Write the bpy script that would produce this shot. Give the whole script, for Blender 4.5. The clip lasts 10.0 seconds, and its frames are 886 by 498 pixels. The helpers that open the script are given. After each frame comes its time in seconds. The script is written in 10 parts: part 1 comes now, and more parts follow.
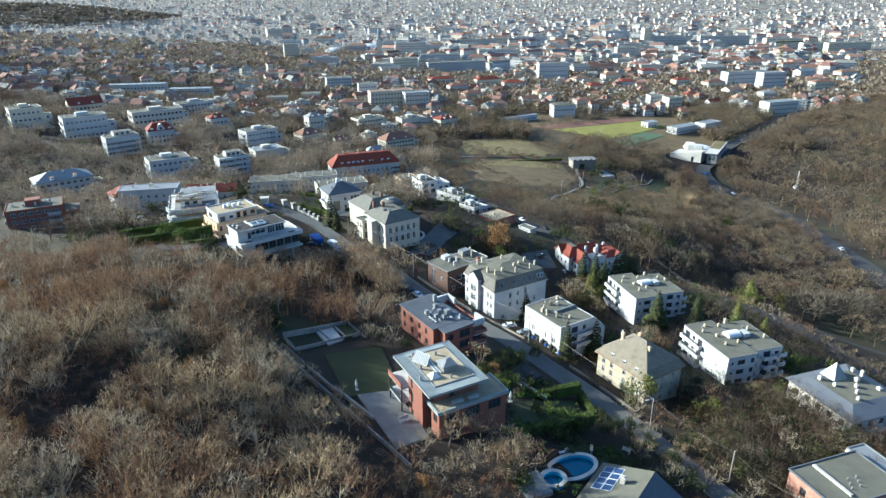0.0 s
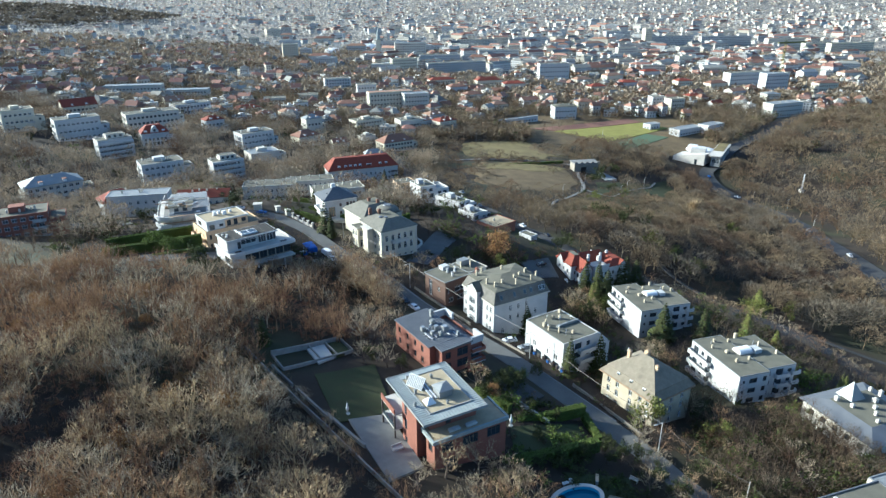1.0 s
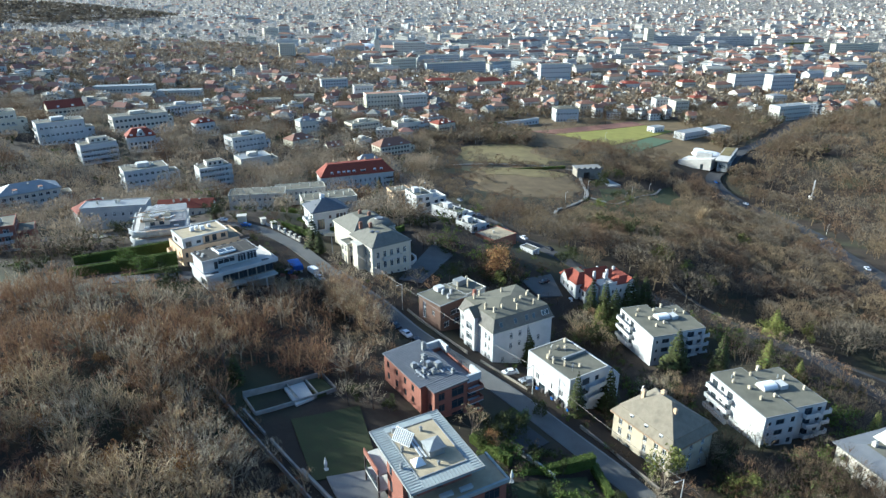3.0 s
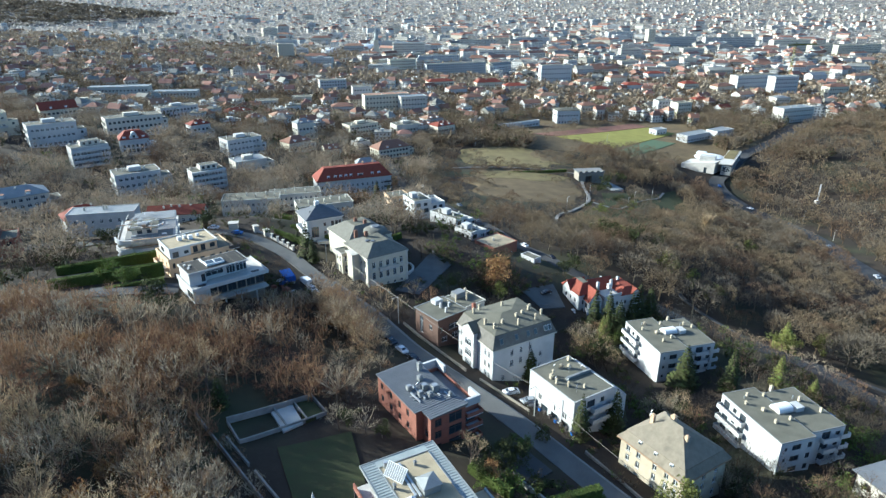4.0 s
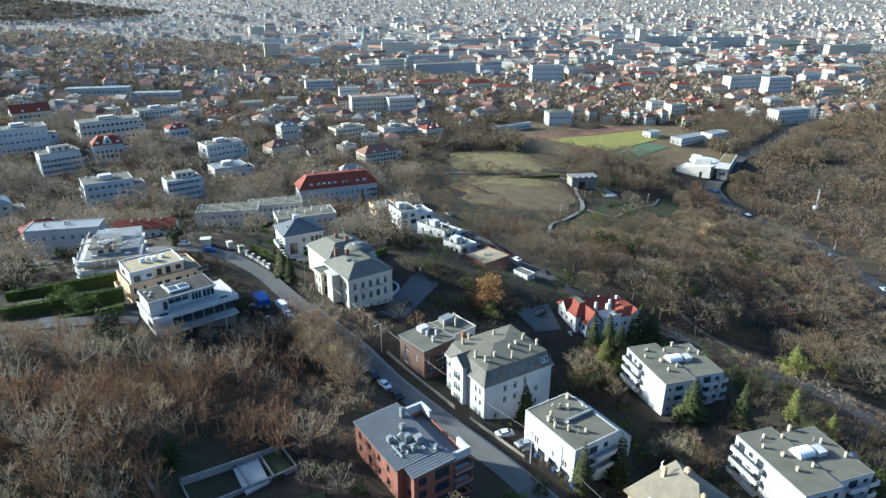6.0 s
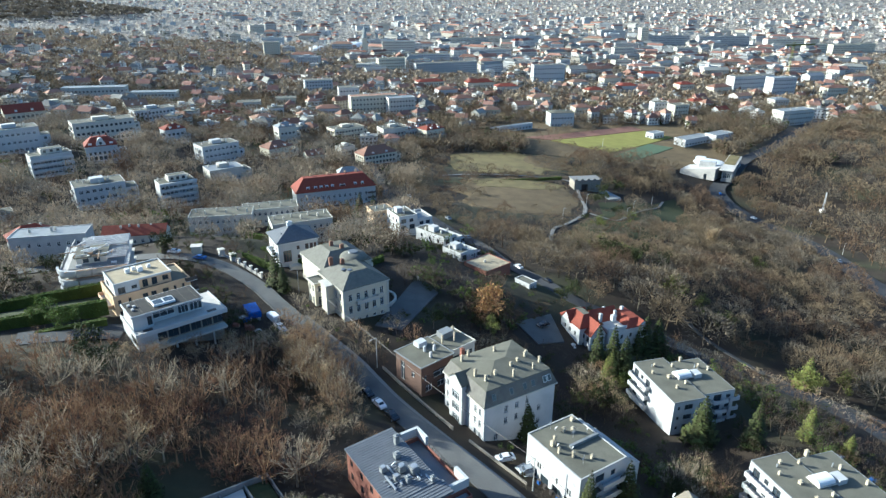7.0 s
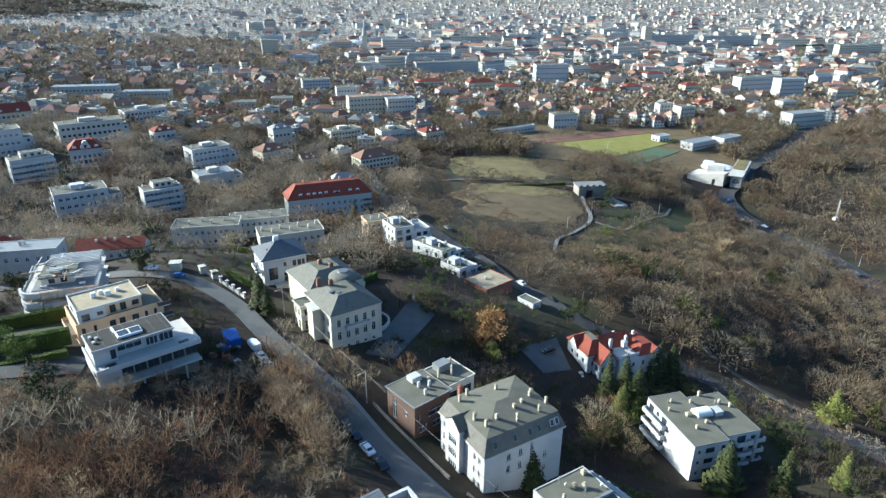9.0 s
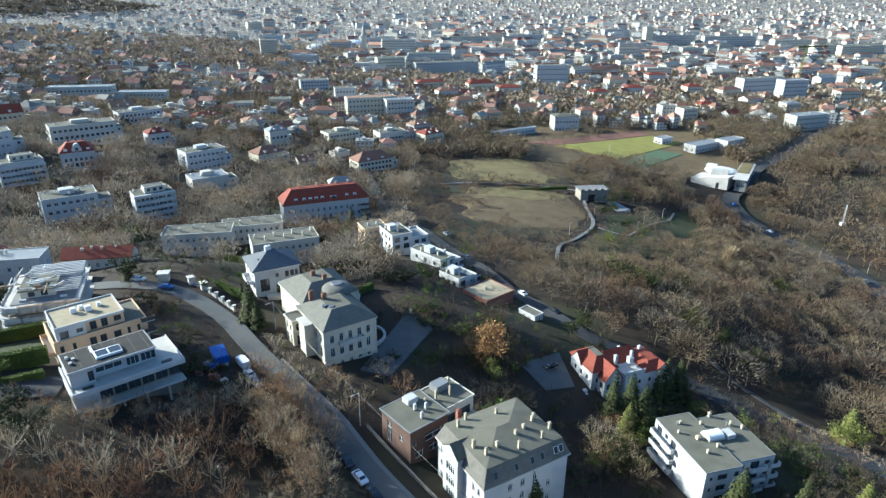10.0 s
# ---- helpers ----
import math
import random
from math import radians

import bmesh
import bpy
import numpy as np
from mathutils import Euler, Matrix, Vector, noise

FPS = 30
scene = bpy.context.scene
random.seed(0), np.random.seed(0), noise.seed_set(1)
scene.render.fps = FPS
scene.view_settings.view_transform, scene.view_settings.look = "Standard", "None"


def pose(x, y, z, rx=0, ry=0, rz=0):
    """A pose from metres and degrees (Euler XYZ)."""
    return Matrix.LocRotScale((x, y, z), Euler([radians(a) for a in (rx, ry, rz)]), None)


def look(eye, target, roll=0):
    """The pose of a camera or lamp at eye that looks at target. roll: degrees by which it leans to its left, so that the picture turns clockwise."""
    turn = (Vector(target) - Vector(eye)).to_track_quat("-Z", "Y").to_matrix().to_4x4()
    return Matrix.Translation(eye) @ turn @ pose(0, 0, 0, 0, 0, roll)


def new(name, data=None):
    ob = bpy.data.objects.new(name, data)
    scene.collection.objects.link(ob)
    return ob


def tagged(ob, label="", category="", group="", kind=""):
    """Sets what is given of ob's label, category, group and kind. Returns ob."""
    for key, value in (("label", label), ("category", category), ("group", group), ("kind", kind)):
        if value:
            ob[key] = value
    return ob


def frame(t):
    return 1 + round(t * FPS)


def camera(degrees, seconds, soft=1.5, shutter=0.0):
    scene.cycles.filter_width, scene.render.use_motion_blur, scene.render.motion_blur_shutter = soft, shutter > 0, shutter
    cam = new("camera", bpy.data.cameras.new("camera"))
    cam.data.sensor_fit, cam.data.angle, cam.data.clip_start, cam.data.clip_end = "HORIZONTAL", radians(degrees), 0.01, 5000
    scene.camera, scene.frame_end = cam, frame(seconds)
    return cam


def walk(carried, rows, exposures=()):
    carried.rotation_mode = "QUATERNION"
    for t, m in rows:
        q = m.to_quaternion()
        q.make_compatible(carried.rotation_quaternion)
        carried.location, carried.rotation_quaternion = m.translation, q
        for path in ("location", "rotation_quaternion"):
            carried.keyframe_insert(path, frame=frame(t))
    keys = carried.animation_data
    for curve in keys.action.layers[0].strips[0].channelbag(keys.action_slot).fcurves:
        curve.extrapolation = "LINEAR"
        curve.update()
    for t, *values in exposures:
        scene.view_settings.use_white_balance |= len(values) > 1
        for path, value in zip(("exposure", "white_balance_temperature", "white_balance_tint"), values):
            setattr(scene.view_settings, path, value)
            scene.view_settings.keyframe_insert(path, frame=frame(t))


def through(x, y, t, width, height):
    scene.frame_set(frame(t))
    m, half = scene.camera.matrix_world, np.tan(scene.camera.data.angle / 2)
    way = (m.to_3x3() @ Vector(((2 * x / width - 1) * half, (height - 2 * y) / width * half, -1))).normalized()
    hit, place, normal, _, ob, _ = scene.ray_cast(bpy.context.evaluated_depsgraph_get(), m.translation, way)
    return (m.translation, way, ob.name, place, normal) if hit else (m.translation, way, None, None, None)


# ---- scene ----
cam = camera(69.6, 10.0, soft=1.4)
PATH = [
    (0, (0.00, 0.00, 95.00), (0.00, 92.52, 57.05), -0.30),
    (0.5, (0.42, 4.38, 94.88), (0.40, 96.91, 56.96), -0.32),
    (1, (0.84, 8.78, 94.97), (0.80, 101.29, 57.01), -0.27),
    (1.5, (1.27, 13.03, 94.87), (1.22, 105.52, 56.85), -0.24),
    (2, (1.59, 17.42, 94.95), (1.56, 109.90, 56.90), -0.19),
    (2.5, (1.93, 21.74, 94.72), (1.91, 114.21, 56.66), -0.17),
    (4, (2.85, 35.04, 94.50), (2.88, 127.52, 56.46), -0.03),
    (4.5, (3.13, 39.02, 94.55), (3.12, 131.50, 56.50), -0.03),
    (5, (3.61, 43.22, 94.66), (4.51, 135.67, 56.55), 0.04),
    (5.5, (3.75, 47.40, 94.62), (5.25, 139.83, 56.49), 0.10),
    (7, (4.77, 60.06, 94.75), (6.13, 152.38, 56.34), 0.20),
    (7.5, (4.97, 64.07, 94.76), (6.33, 156.36, 56.28), 0.28),
    (8, (5.33, 68.40, 94.70), (6.64, 160.66, 56.15), 0.31),
    (8.5, (5.57, 72.50, 94.67), (6.88, 164.72, 56.01), 0.39),
    (9, (5.86, 76.78, 94.70), (7.15, 168.98, 56.00), 0.45),
    (9.5, (6.16, 80.84, 94.72), (7.45, 173.03, 56.00), 0.49),
    (10, (6.43, 85.23, 94.75), (7.73, 177.41, 56.02), 0.55),
]
walk(cam, [(t, look(eye, target, roll)) for t, eye, target, roll in PATH], [(0, 1.66, 4460, -1), (10, 1.66, 4460, -1)])
# ---- world, sun and exposure ----
SUN_DIR = Vector((-0.955, 0.295, 0.0)).normalized()
SUN_UP = radians(21)
world = bpy.data.worlds.new("sky")
scene.world = world
world.use_nodes = True
sky_node = world.node_tree.nodes.new("ShaderNodeTexSky")
sky_node.sky_type = "NISHITA"
sky_node.sun_disc = False
sky_node.sun_elevation = SUN_UP
sky_node.sun_rotation = math.atan2(SUN_DIR.x, SUN_DIR.y)
sky_node.air_density, sky_node.dust_density = 1.0, 3.0
world.node_tree.links.new(sky_node.outputs[0], world.node_tree.nodes["Background"].inputs[0])
world.node_tree.nodes["Background"].inputs[1].default_value = 0.062
sun = new("sun", bpy.data.lights.new("sun", "SUN"))
sun.data.energy, sun.data.angle, sun.data.color = 4.4, radians(0.6), (1.0, 0.78, 0.51)
sun.matrix_world = look((0, 0, 300), Vector((0, 0, 300)) - (SUN_DIR * math.cos(SUN_UP) + Vector((0, 0, math.sin(SUN_UP)))))

# ---- materials ----
def mat(name, color, rough=0.8, var=0.25, scale=1.0, bump=0.2, metal=0.0, stain=0.0, rnd=0.0, island=0.0, spec=0.3, stretch=(1, 1, 1), coords="Object", dark=None, through=0.0):
    """A worn surface: two scales of noise on its colour, fine relief, and stains."""
    m = bpy.data.materials.new(name)
    m.use_nodes = True
    nt = m.node_tree
    n, link = nt.nodes, nt.links
    p = n["Principled BSDF"]
    p.inputs["Roughness"].default_value, p.inputs["Metallic"].default_value = rough, metal
    p.inputs["Specular IOR Level"].default_value = spec
    tc = n.new("ShaderNodeTexCoord")
    mp = n.new("ShaderNodeMapping")
    mp.inputs["Scale"].default_value = stretch
    link.new(tc.outputs[coords], mp.inputs[0])

    def noise_tex(sc, detail=5.0):
        t = n.new("ShaderNodeTexNoise")
        t.inputs["Scale"].default_value, t.inputs["Detail"].default_value = sc, detail
        link.new(mp.outputs[0], t.inputs["Vector"])
        return t.outputs["Fac"]

    def mixed(a, b, fac, kind="MIX"):
        x = n.new("ShaderNodeMix")
        x.data_type, x.blend_type = "RGBA", kind
        for sock, val in ((x.inputs[6], a), (x.inputs[7], b), (x.inputs[0], fac)):
            if hasattr(val, "links"):
                link.new(val, sock)
            else:
                sock.default_value = val
        return x.outputs[2]

    def ramp(src, lo, hi):
        r = n.new("ShaderNodeMapRange")
        link.new(src, r.inputs[0])
        r.inputs[1].default_value, r.inputs[2].default_value = lo, hi
        return r.outputs[0]

    def shade(k):
        return (*[min(1.0, c * k) for c in color], 1)

    low = (*dark, 1) if dark else shade(1 - var)
    big = ramp(noise_tex(0.9 * scale, 4), 0.32, 0.68)
    fine_src = noise_tex(9.0 * scale, 6)
    fine = ramp(fine_src, 0.3, 0.7)
    col = mixed(low, shade(1 + 0.6 * var), big)
    col = mixed(col, mixed(shade(1 - 0.8 * var), shade(1 + 0.8 * var), fine), 0.4)
    if stain:
        st = ramp(noise_tex(0.35 * scale, 8), 0.52, 0.7)
        mul = n.new("ShaderNodeMath")
        mul.operation = "MULTIPLY"
        mul.inputs[1].default_value = stain
        link.new(st, mul.inputs[0])
        col = mixed(col, shade(0.45), mul.outputs[0])
    if rnd or island:
        if island:
            src, amount = n.new("ShaderNodeNewGeometry").outputs["Random Per Island"], island
        else:
            src, amount = n.new("ShaderNodeObjectInfo").outputs["Random"], rnd
        hsv = n.new("ShaderNodeHueSaturation")
        r = n.new("ShaderNodeMapRange")
        link.new(src, r.inputs[0])
        r.inputs[3].default_value, r.inputs[4].default_value = 1 - amount, 1 + amount
        link.new(r.outputs[0], hsv.inputs["Value"])
        r2 = n.new("ShaderNodeMapRange")
        link.new(src, r2.inputs[0])
        r2.inputs[3].default_value, r2.inputs[4].default_value = 0.5 - amount * 0.03, 0.5 + amount * 0.03
        link.new(r2.outputs[0], hsv.inputs["Hue"])
        link.new(col, hsv.inputs["Color"])
        col = hsv.outputs[0]
    link.new(col, p.inputs["Base Color"])
    if through:
        tr = n.new("ShaderNodeBsdfTranslucent")
        mx = n.new("ShaderNodeMixShader")
        mx.inputs[0].default_value = through
        link.new(col, tr.inputs[0])
        link.new(p.outputs[0], mx.inputs[1])
        link.new(tr.outputs[0], mx.inputs[2])
        link.new(mx.outputs[0], n["Material Output"].inputs[0])
    if bump:
        b = n.new("ShaderNodeBump")
        b.inputs["Strength"].default_value, b.inputs["Distance"].default_value = bump, 0.05
        link.new(fine_src, b.inputs["Height"])
        link.new(b.outputs[0], p.inputs["Normal"])
    return m


M = dict(
    plaster_white=mat("white_plaster", (0.49, 0.485, 0.473), 0.9, 0.07, 0.6, 0.15, stain=0.22),
    plaster_cream=mat("cream_plaster", (0.58, 0.53, 0.41), 0.9, 0.08, 0.6, 0.15, stain=0.22),
    plaster_pale=mat("pale_plaster", (0.53, 0.50, 0.43), 0.9, 0.08, 0.6, 0.15, stain=0.22),
    plaster_rose=mat("salmon_pink_plaster", (0.46, 0.24, 0.17), 0.9, 0.15, 0.7, 0.15, stain=0.3),
    plaster_tan=mat("tan_plaster", (0.58, 0.42, 0.26), 0.9, 0.1, 0.6, 0.15, stain=0.15),
    plaster_grey=mat("grey_plaster", (0.45, 0.44, 0.42), 0.9, 0.12, 0.6, 0.2, stain=0.3),
    brick=mat("red_brick", (0.24, 0.105, 0.072), 0.9, 0.25, 1.6, 0.3, stain=0.15, stretch=(1, 1, 4)),
    # Town white raised above near plaster: sun and haze are in its tone.
    far_white=mat("sunlit_town_plaster", (0.56, 0.55, 0.52), 0.9, 0.1, 0.05, 0.0),
    far_cream=mat("town_cream_plaster", (0.60, 0.54, 0.43), 0.9, 0.12, 0.05, 0.0),
    far_pale=mat("town_grey_plaster", (0.50, 0.47, 0.42), 0.9, 0.12, 0.05, 0.0),
    far_tile=mat("weathered_town_tile", (0.31, 0.175, 0.125), 0.9, 0.3, 0.05, 0.0, island=0.3),
    far_grey=mat("weathered_town_roof", (0.24, 0.23, 0.20), 0.9, 0.25, 0.05, 0.0, island=0.3),
    roof_felt=mat("grey_roofing_felt", (0.135, 0.128, 0.097), 0.92, 0.22, 0.4, 0.25, stain=0.45),
    roof_gravel=mat("pale_roof_gravel", (0.36, 0.30, 0.195), 0.95, 0.2, 0.8, 0.5, stain=0.2),
    roof_metal=mat("grey_sheet_metal", (0.17, 0.175, 0.185), 0.5, 0.15, 0.5, 0.1, metal=0.3, stain=0.2),
    roof_zinc=mat("weathered_zinc", (0.27, 0.275, 0.27), 0.55, 0.15, 0.5, 0.1, metal=0.3, stain=0.2),
    slate=mat("dark_slate", (0.12, 0.135, 0.165), 0.65, 0.25, 1.5, 0.3, stain=0.2),
    old_slate=mat("weathered_grey_slate", (0.15, 0.14, 0.12), 0.85, 0.3, 0.9, 0.3, stain=0.5),
    dark_slate=mat("blue_black_slate", (0.10, 0.105, 0.118), 0.6, 0.25, 1.5, 0.3, stain=0.2),
    pale_slate=mat("pale_grey_slate", (0.155, 0.148, 0.122), 0.85, 0.2, 1.2, 0.3, stain=0.3),
    plaster_ochre=mat("weathered_ochre_plaster", (0.45, 0.39, 0.28), 0.92, 0.12, 0.7, 0.2, stain=0.5),
    brick_dark=mat("dark_brown_brick", (0.125, 0.08, 0.06), 0.9, 0.25, 1.6, 0.3, stain=0.15, stretch=(1, 1, 4)),
    dark_felt=mat("dark_roofing_felt", (0.04, 0.037, 0.034), 0.9, 0.25, 0.5, 0.2, stain=0.2),
    tile_red=mat("red_roof_tile", (0.20, 0.052, 0.03), 0.85, 0.28, 1.8, 0.4, stain=0.25),
    tile_orange=mat("faded_roof_tile", (0.28, 0.17, 0.11), 0.85, 0.25, 1.5, 0.4, stain=0.25),
    tile_brown=mat("brown_roof_tile", (0.22, 0.12, 0.08), 0.85, 0.25, 1.5, 0.4, stain=0.25),
    old_roof=mat("old_flat_tiles", (0.215, 0.185, 0.135), 0.9, 0.2, 1.2, 0.3, stain=0.4),
    copper=mat("patinated_copper", (0.30, 0.325, 0.315), 0.6, 0.15, 0.8, 0.1, stain=0.3),
    white_paint=mat("white_paint", (0.72, 0.72, 0.71), 0.5, 0.05, 1.0, 0.05, stain=0.08),
    frame_dark=mat("dark_frame_paint", (0.07, 0.06, 0.055), 0.5, 0.1, 2.0, 0.05),
    concrete=mat("concrete", (0.46, 0.45, 0.42), 0.9, 0.15, 0.8, 0.3, stain=0.35),
    # Stained concrete, made darker to hold the shade on the garden walls.
    garden_concrete=mat("shaded_stained_concrete", (0.27, 0.26, 0.235), 0.92, 0.25, 0.8, 0.3, stain=0.45),
    concrete_pale=mat("pale_concrete", (0.50, 0.47, 0.42), 0.9, 0.12, 0.8, 0.3, stain=0.3),
    stone_wall=mat("rubble_stone", (0.27, 0.24, 0.195), 0.95, 0.3, 1.4, 0.6, stain=0.3),
    asphalt=mat("worn_asphalt", (0.115, 0.113, 0.107), 0.9, 0.2, 0.3, 0.2, stain=0.25, coords="Object"),
    # Darker copy of the asphalt that also holds the shade of lane and footpath.
    asphalt_dark=mat("dark_shaded_asphalt", (0.055, 0.055, 0.057), 0.85, 0.2, 0.3, 0.2, stain=0.25),
    paving=mat("grey_paving", (0.20, 0.195, 0.185), 0.9, 0.15, 0.7, 0.2, stain=0.25),
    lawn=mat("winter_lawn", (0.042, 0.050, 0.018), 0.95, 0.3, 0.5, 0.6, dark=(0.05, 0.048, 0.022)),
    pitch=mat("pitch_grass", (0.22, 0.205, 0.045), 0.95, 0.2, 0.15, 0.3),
    turf=mat("artificial_turf", (0.09, 0.125, 0.07), 0.95, 0.12, 0.2, 0.2),
    track=mat("running_track", (0.20, 0.105, 0.075), 0.95, 0.15, 0.3, 0.2),
    meadow=mat("dry_meadow", (0.165, 0.135, 0.055), 0.95, 0.25, 0.12, 0.5, dark=(0.10, 0.078, 0.036)),
    meadow_brown=mat("brown_heath", (0.125, 0.092, 0.046), 0.95, 0.3, 0.12, 0.5, dark=(0.075, 0.055, 0.029)),
    twig=mat("bare_twigs", (0.40, 0.305, 0.18), 0.9, 0.2, 0.15, 0.0, island=0.5, through=0.15),
    twig_grey=mat("grey_bare_twigs", (0.39, 0.325, 0.225), 0.9, 0.2, 0.15, 0.0, island=0.5, through=0.15),
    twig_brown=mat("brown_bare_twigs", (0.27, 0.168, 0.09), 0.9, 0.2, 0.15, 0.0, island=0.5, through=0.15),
    # Far canopies: pale base and strong translucency stand in for distance haze.
    twig_far=mat("hazed_wood_canopy", (0.540, 0.494, 0.425), 0.95, 0.25, 0.05, 0.0, island=0.2, through=0.35),
    twig_far_grey=mat("hazed_grey_canopy", (0.529, 0.506, 0.471), 0.95, 0.25, 0.05, 0.0, island=0.2, through=0.35),
    twig_far_brown=mat("hazed_brown_canopy", (0.460, 0.402, 0.345), 0.95, 0.25, 0.05, 0.0, island=0.2, through=0.35),
    # Shrub, grey and brown hold garden shade in their tone, well below the twigs.
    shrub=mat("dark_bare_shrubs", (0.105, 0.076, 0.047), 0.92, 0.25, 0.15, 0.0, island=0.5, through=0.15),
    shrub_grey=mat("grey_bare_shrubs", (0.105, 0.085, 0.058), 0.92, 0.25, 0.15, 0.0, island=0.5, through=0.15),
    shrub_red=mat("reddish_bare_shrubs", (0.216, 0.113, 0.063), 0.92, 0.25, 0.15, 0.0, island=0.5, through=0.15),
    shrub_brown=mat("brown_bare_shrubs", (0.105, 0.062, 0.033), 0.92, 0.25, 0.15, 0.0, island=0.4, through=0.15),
    # Slope canopies are darker copies of the twigs, holding the hill's shade.
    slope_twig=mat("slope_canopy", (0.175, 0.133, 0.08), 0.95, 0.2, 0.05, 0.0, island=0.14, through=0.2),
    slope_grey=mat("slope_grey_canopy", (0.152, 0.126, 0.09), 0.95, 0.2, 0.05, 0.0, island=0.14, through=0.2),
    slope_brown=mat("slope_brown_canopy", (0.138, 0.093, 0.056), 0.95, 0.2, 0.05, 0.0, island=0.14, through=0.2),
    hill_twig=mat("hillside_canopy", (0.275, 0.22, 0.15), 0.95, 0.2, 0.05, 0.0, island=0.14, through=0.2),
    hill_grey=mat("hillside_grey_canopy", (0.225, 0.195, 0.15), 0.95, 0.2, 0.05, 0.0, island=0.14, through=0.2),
    bark=mat("tree_bark", (0.14, 0.11, 0.085), 0.95, 0.3, 2.0, 0.5, stretch=(1, 1, 0.2)),
    dry_leaf=mat("dry_oak_leaves", (0.29, 0.165, 0.065), 0.9, 0.3, 0.5, 0.0, island=0.5, through=0.15),
    needle=mat("conifer_needles", (0.043, 0.049, 0.012), 0.9, 0.3, 0.5, 0.0, island=0.55),
    # Low sun's yellow is part of this needle colour; the crane borrows it.
    needle_yellow=mat("sunlit_pine_needles", (0.15, 0.155, 0.035), 0.9, 0.3, 0.5, 0.0, island=0.5, through=0.15),
    hedge_leaf=mat("hedge_leaves", (0.10, 0.13, 0.024), 0.9, 0.3, 0.5, 0.0, island=0.5, through=0.15),
    glass_blue=mat("solar_cell", (0.03, 0.05, 0.12), 0.12, 0.1, 2.0, 0.0, spec=0.8),
    pool_liner=mat("pale_blue_pool_liner", (0.16, 0.42, 0.60), 0.5, 0.1, 0.5, 0.05),
    pool_water=mat("pool_water", (0.02, 0.10, 0.17), 0.08, 0.1, 0.5, 0.1, spec=0.6),
    blue_tarp=mat("blue_tarpaulin", (0.03, 0.10, 0.42), 0.5, 0.2, 0.6, 0.3),
    car_white=mat("white_car_paint", (0.75, 0.75, 0.75), 0.2, 0.03, 1, 0.0, spec=0.6),
    car_black=mat("black_car_paint", (0.02, 0.02, 0.025), 0.2, 0.03, 1, 0.0, spec=0.6),
    car_grey=mat("grey_car_paint", (0.25, 0.27, 0.30), 0.25, 0.03, 1, 0.0, spec=0.6),
    car_red=mat("red_car_paint", (0.45, 0.03, 0.02), 0.25, 0.03, 1, 0.0, spec=0.6),
    car_blue=mat("blue_car_paint", (0.05, 0.12, 0.35), 0.25, 0.03, 1, 0.0, spec=0.6),
    rubber=mat("tyre_rubber", (0.02, 0.02, 0.02), 0.8, 0.1, 2, 0.1),
    steel=mat("galvanised_steel", (0.45, 0.46, 0.47), 0.45, 0.1, 2, 0.05, metal=0.6),
    wood=mat("weathered_boards", (0.30, 0.21, 0.13), 0.8, 0.25, 1.5, 0.2, stretch=(1, 1, 6)),
)


def glass_material(name, tint):
    m = bpy.data.materials.new(name)
    m.use_nodes = True
    p = m.node_tree.nodes["Principled BSDF"]
    p.inputs["Base Color"].default_value = (*tint, 1)
    p.inputs["Roughness"].default_value = 0.06
    p.inputs["Specular IOR Level"].default_value = 0.6
    nz = m.node_tree.nodes.new("ShaderNodeObjectInfo")
    r = m.node_tree.nodes.new("ShaderNodeMapRange")
    m.node_tree.links.new(nz.outputs["Random"], r.inputs[0])
    r.inputs[3].default_value, r.inputs[4].default_value = 0.02, 0.16
    m.node_tree.links.new(r.outputs[0], p.inputs["Roughness"])
    return m


M["glass"] = glass_material("window_glass", (0.035, 0.045, 0.055))


def ground_material():
    """Leaf litter, bare soil and dull winter grass, mixed by broad and fine noise."""
    m = mat("winter_ground", (0.038, 0.028, 0.019), 0.95, 0.35, 0.12, 0.6, coords="Object", dark=(0.027, 0.022, 0.015))
    nt = m.node_tree
    n, link = nt.nodes, nt.links
    p = n["Principled BSDF"]
    src = p.inputs["Base Color"].links[0].from_socket
    tc = n.new("ShaderNodeTexCoord")
    t = n.new("ShaderNodeTexNoise")
    t.inputs["Scale"].default_value, t.inputs["Detail"].default_value = 0.02, 6
    link.new(tc.outputs["Object"], t.inputs["Vector"])
    r = n.new("ShaderNodeMapRange")
    link.new(t.outputs["Fac"], r.inputs[0])
    r.inputs[1].default_value, r.inputs[2].default_value, r.inputs[4].default_value = 0.5, 0.65, 0.55
    x = n.new("ShaderNodeMix")
    x.data_type = "RGBA"
    link.new(r.outputs[0], x.inputs[0])
    link.new(src, x.inputs[6])
    x.inputs[7].default_value = (0.05, 0.058, 0.022, 1)
    # paved yards, roads and dry gardens of the town on the valley floor, also paled for haze
    sep = n.new("ShaderNodeSeparateXYZ")
    link.new(tc.outputs["Object"], sep.inputs[0])
    town = n.new("ShaderNodeMapRange")
    link.new(sep.outputs[1], town.inputs[0])
    town.inputs[1].default_value, town.inputs[2].default_value, town.inputs[4].default_value = 560, 900, 0.85
    y = n.new("ShaderNodeMix")
    y.data_type = "RGBA"
    link.new(town.outputs[0], y.inputs[0])
    link.new(x.outputs[2], y.inputs[6])
    y.inputs[7].default_value = (0.20, 0.187, 0.165, 1)
    link.new(y.outputs[2], p.inputs["Base Color"])
    return m


M["ground"] = ground_material()

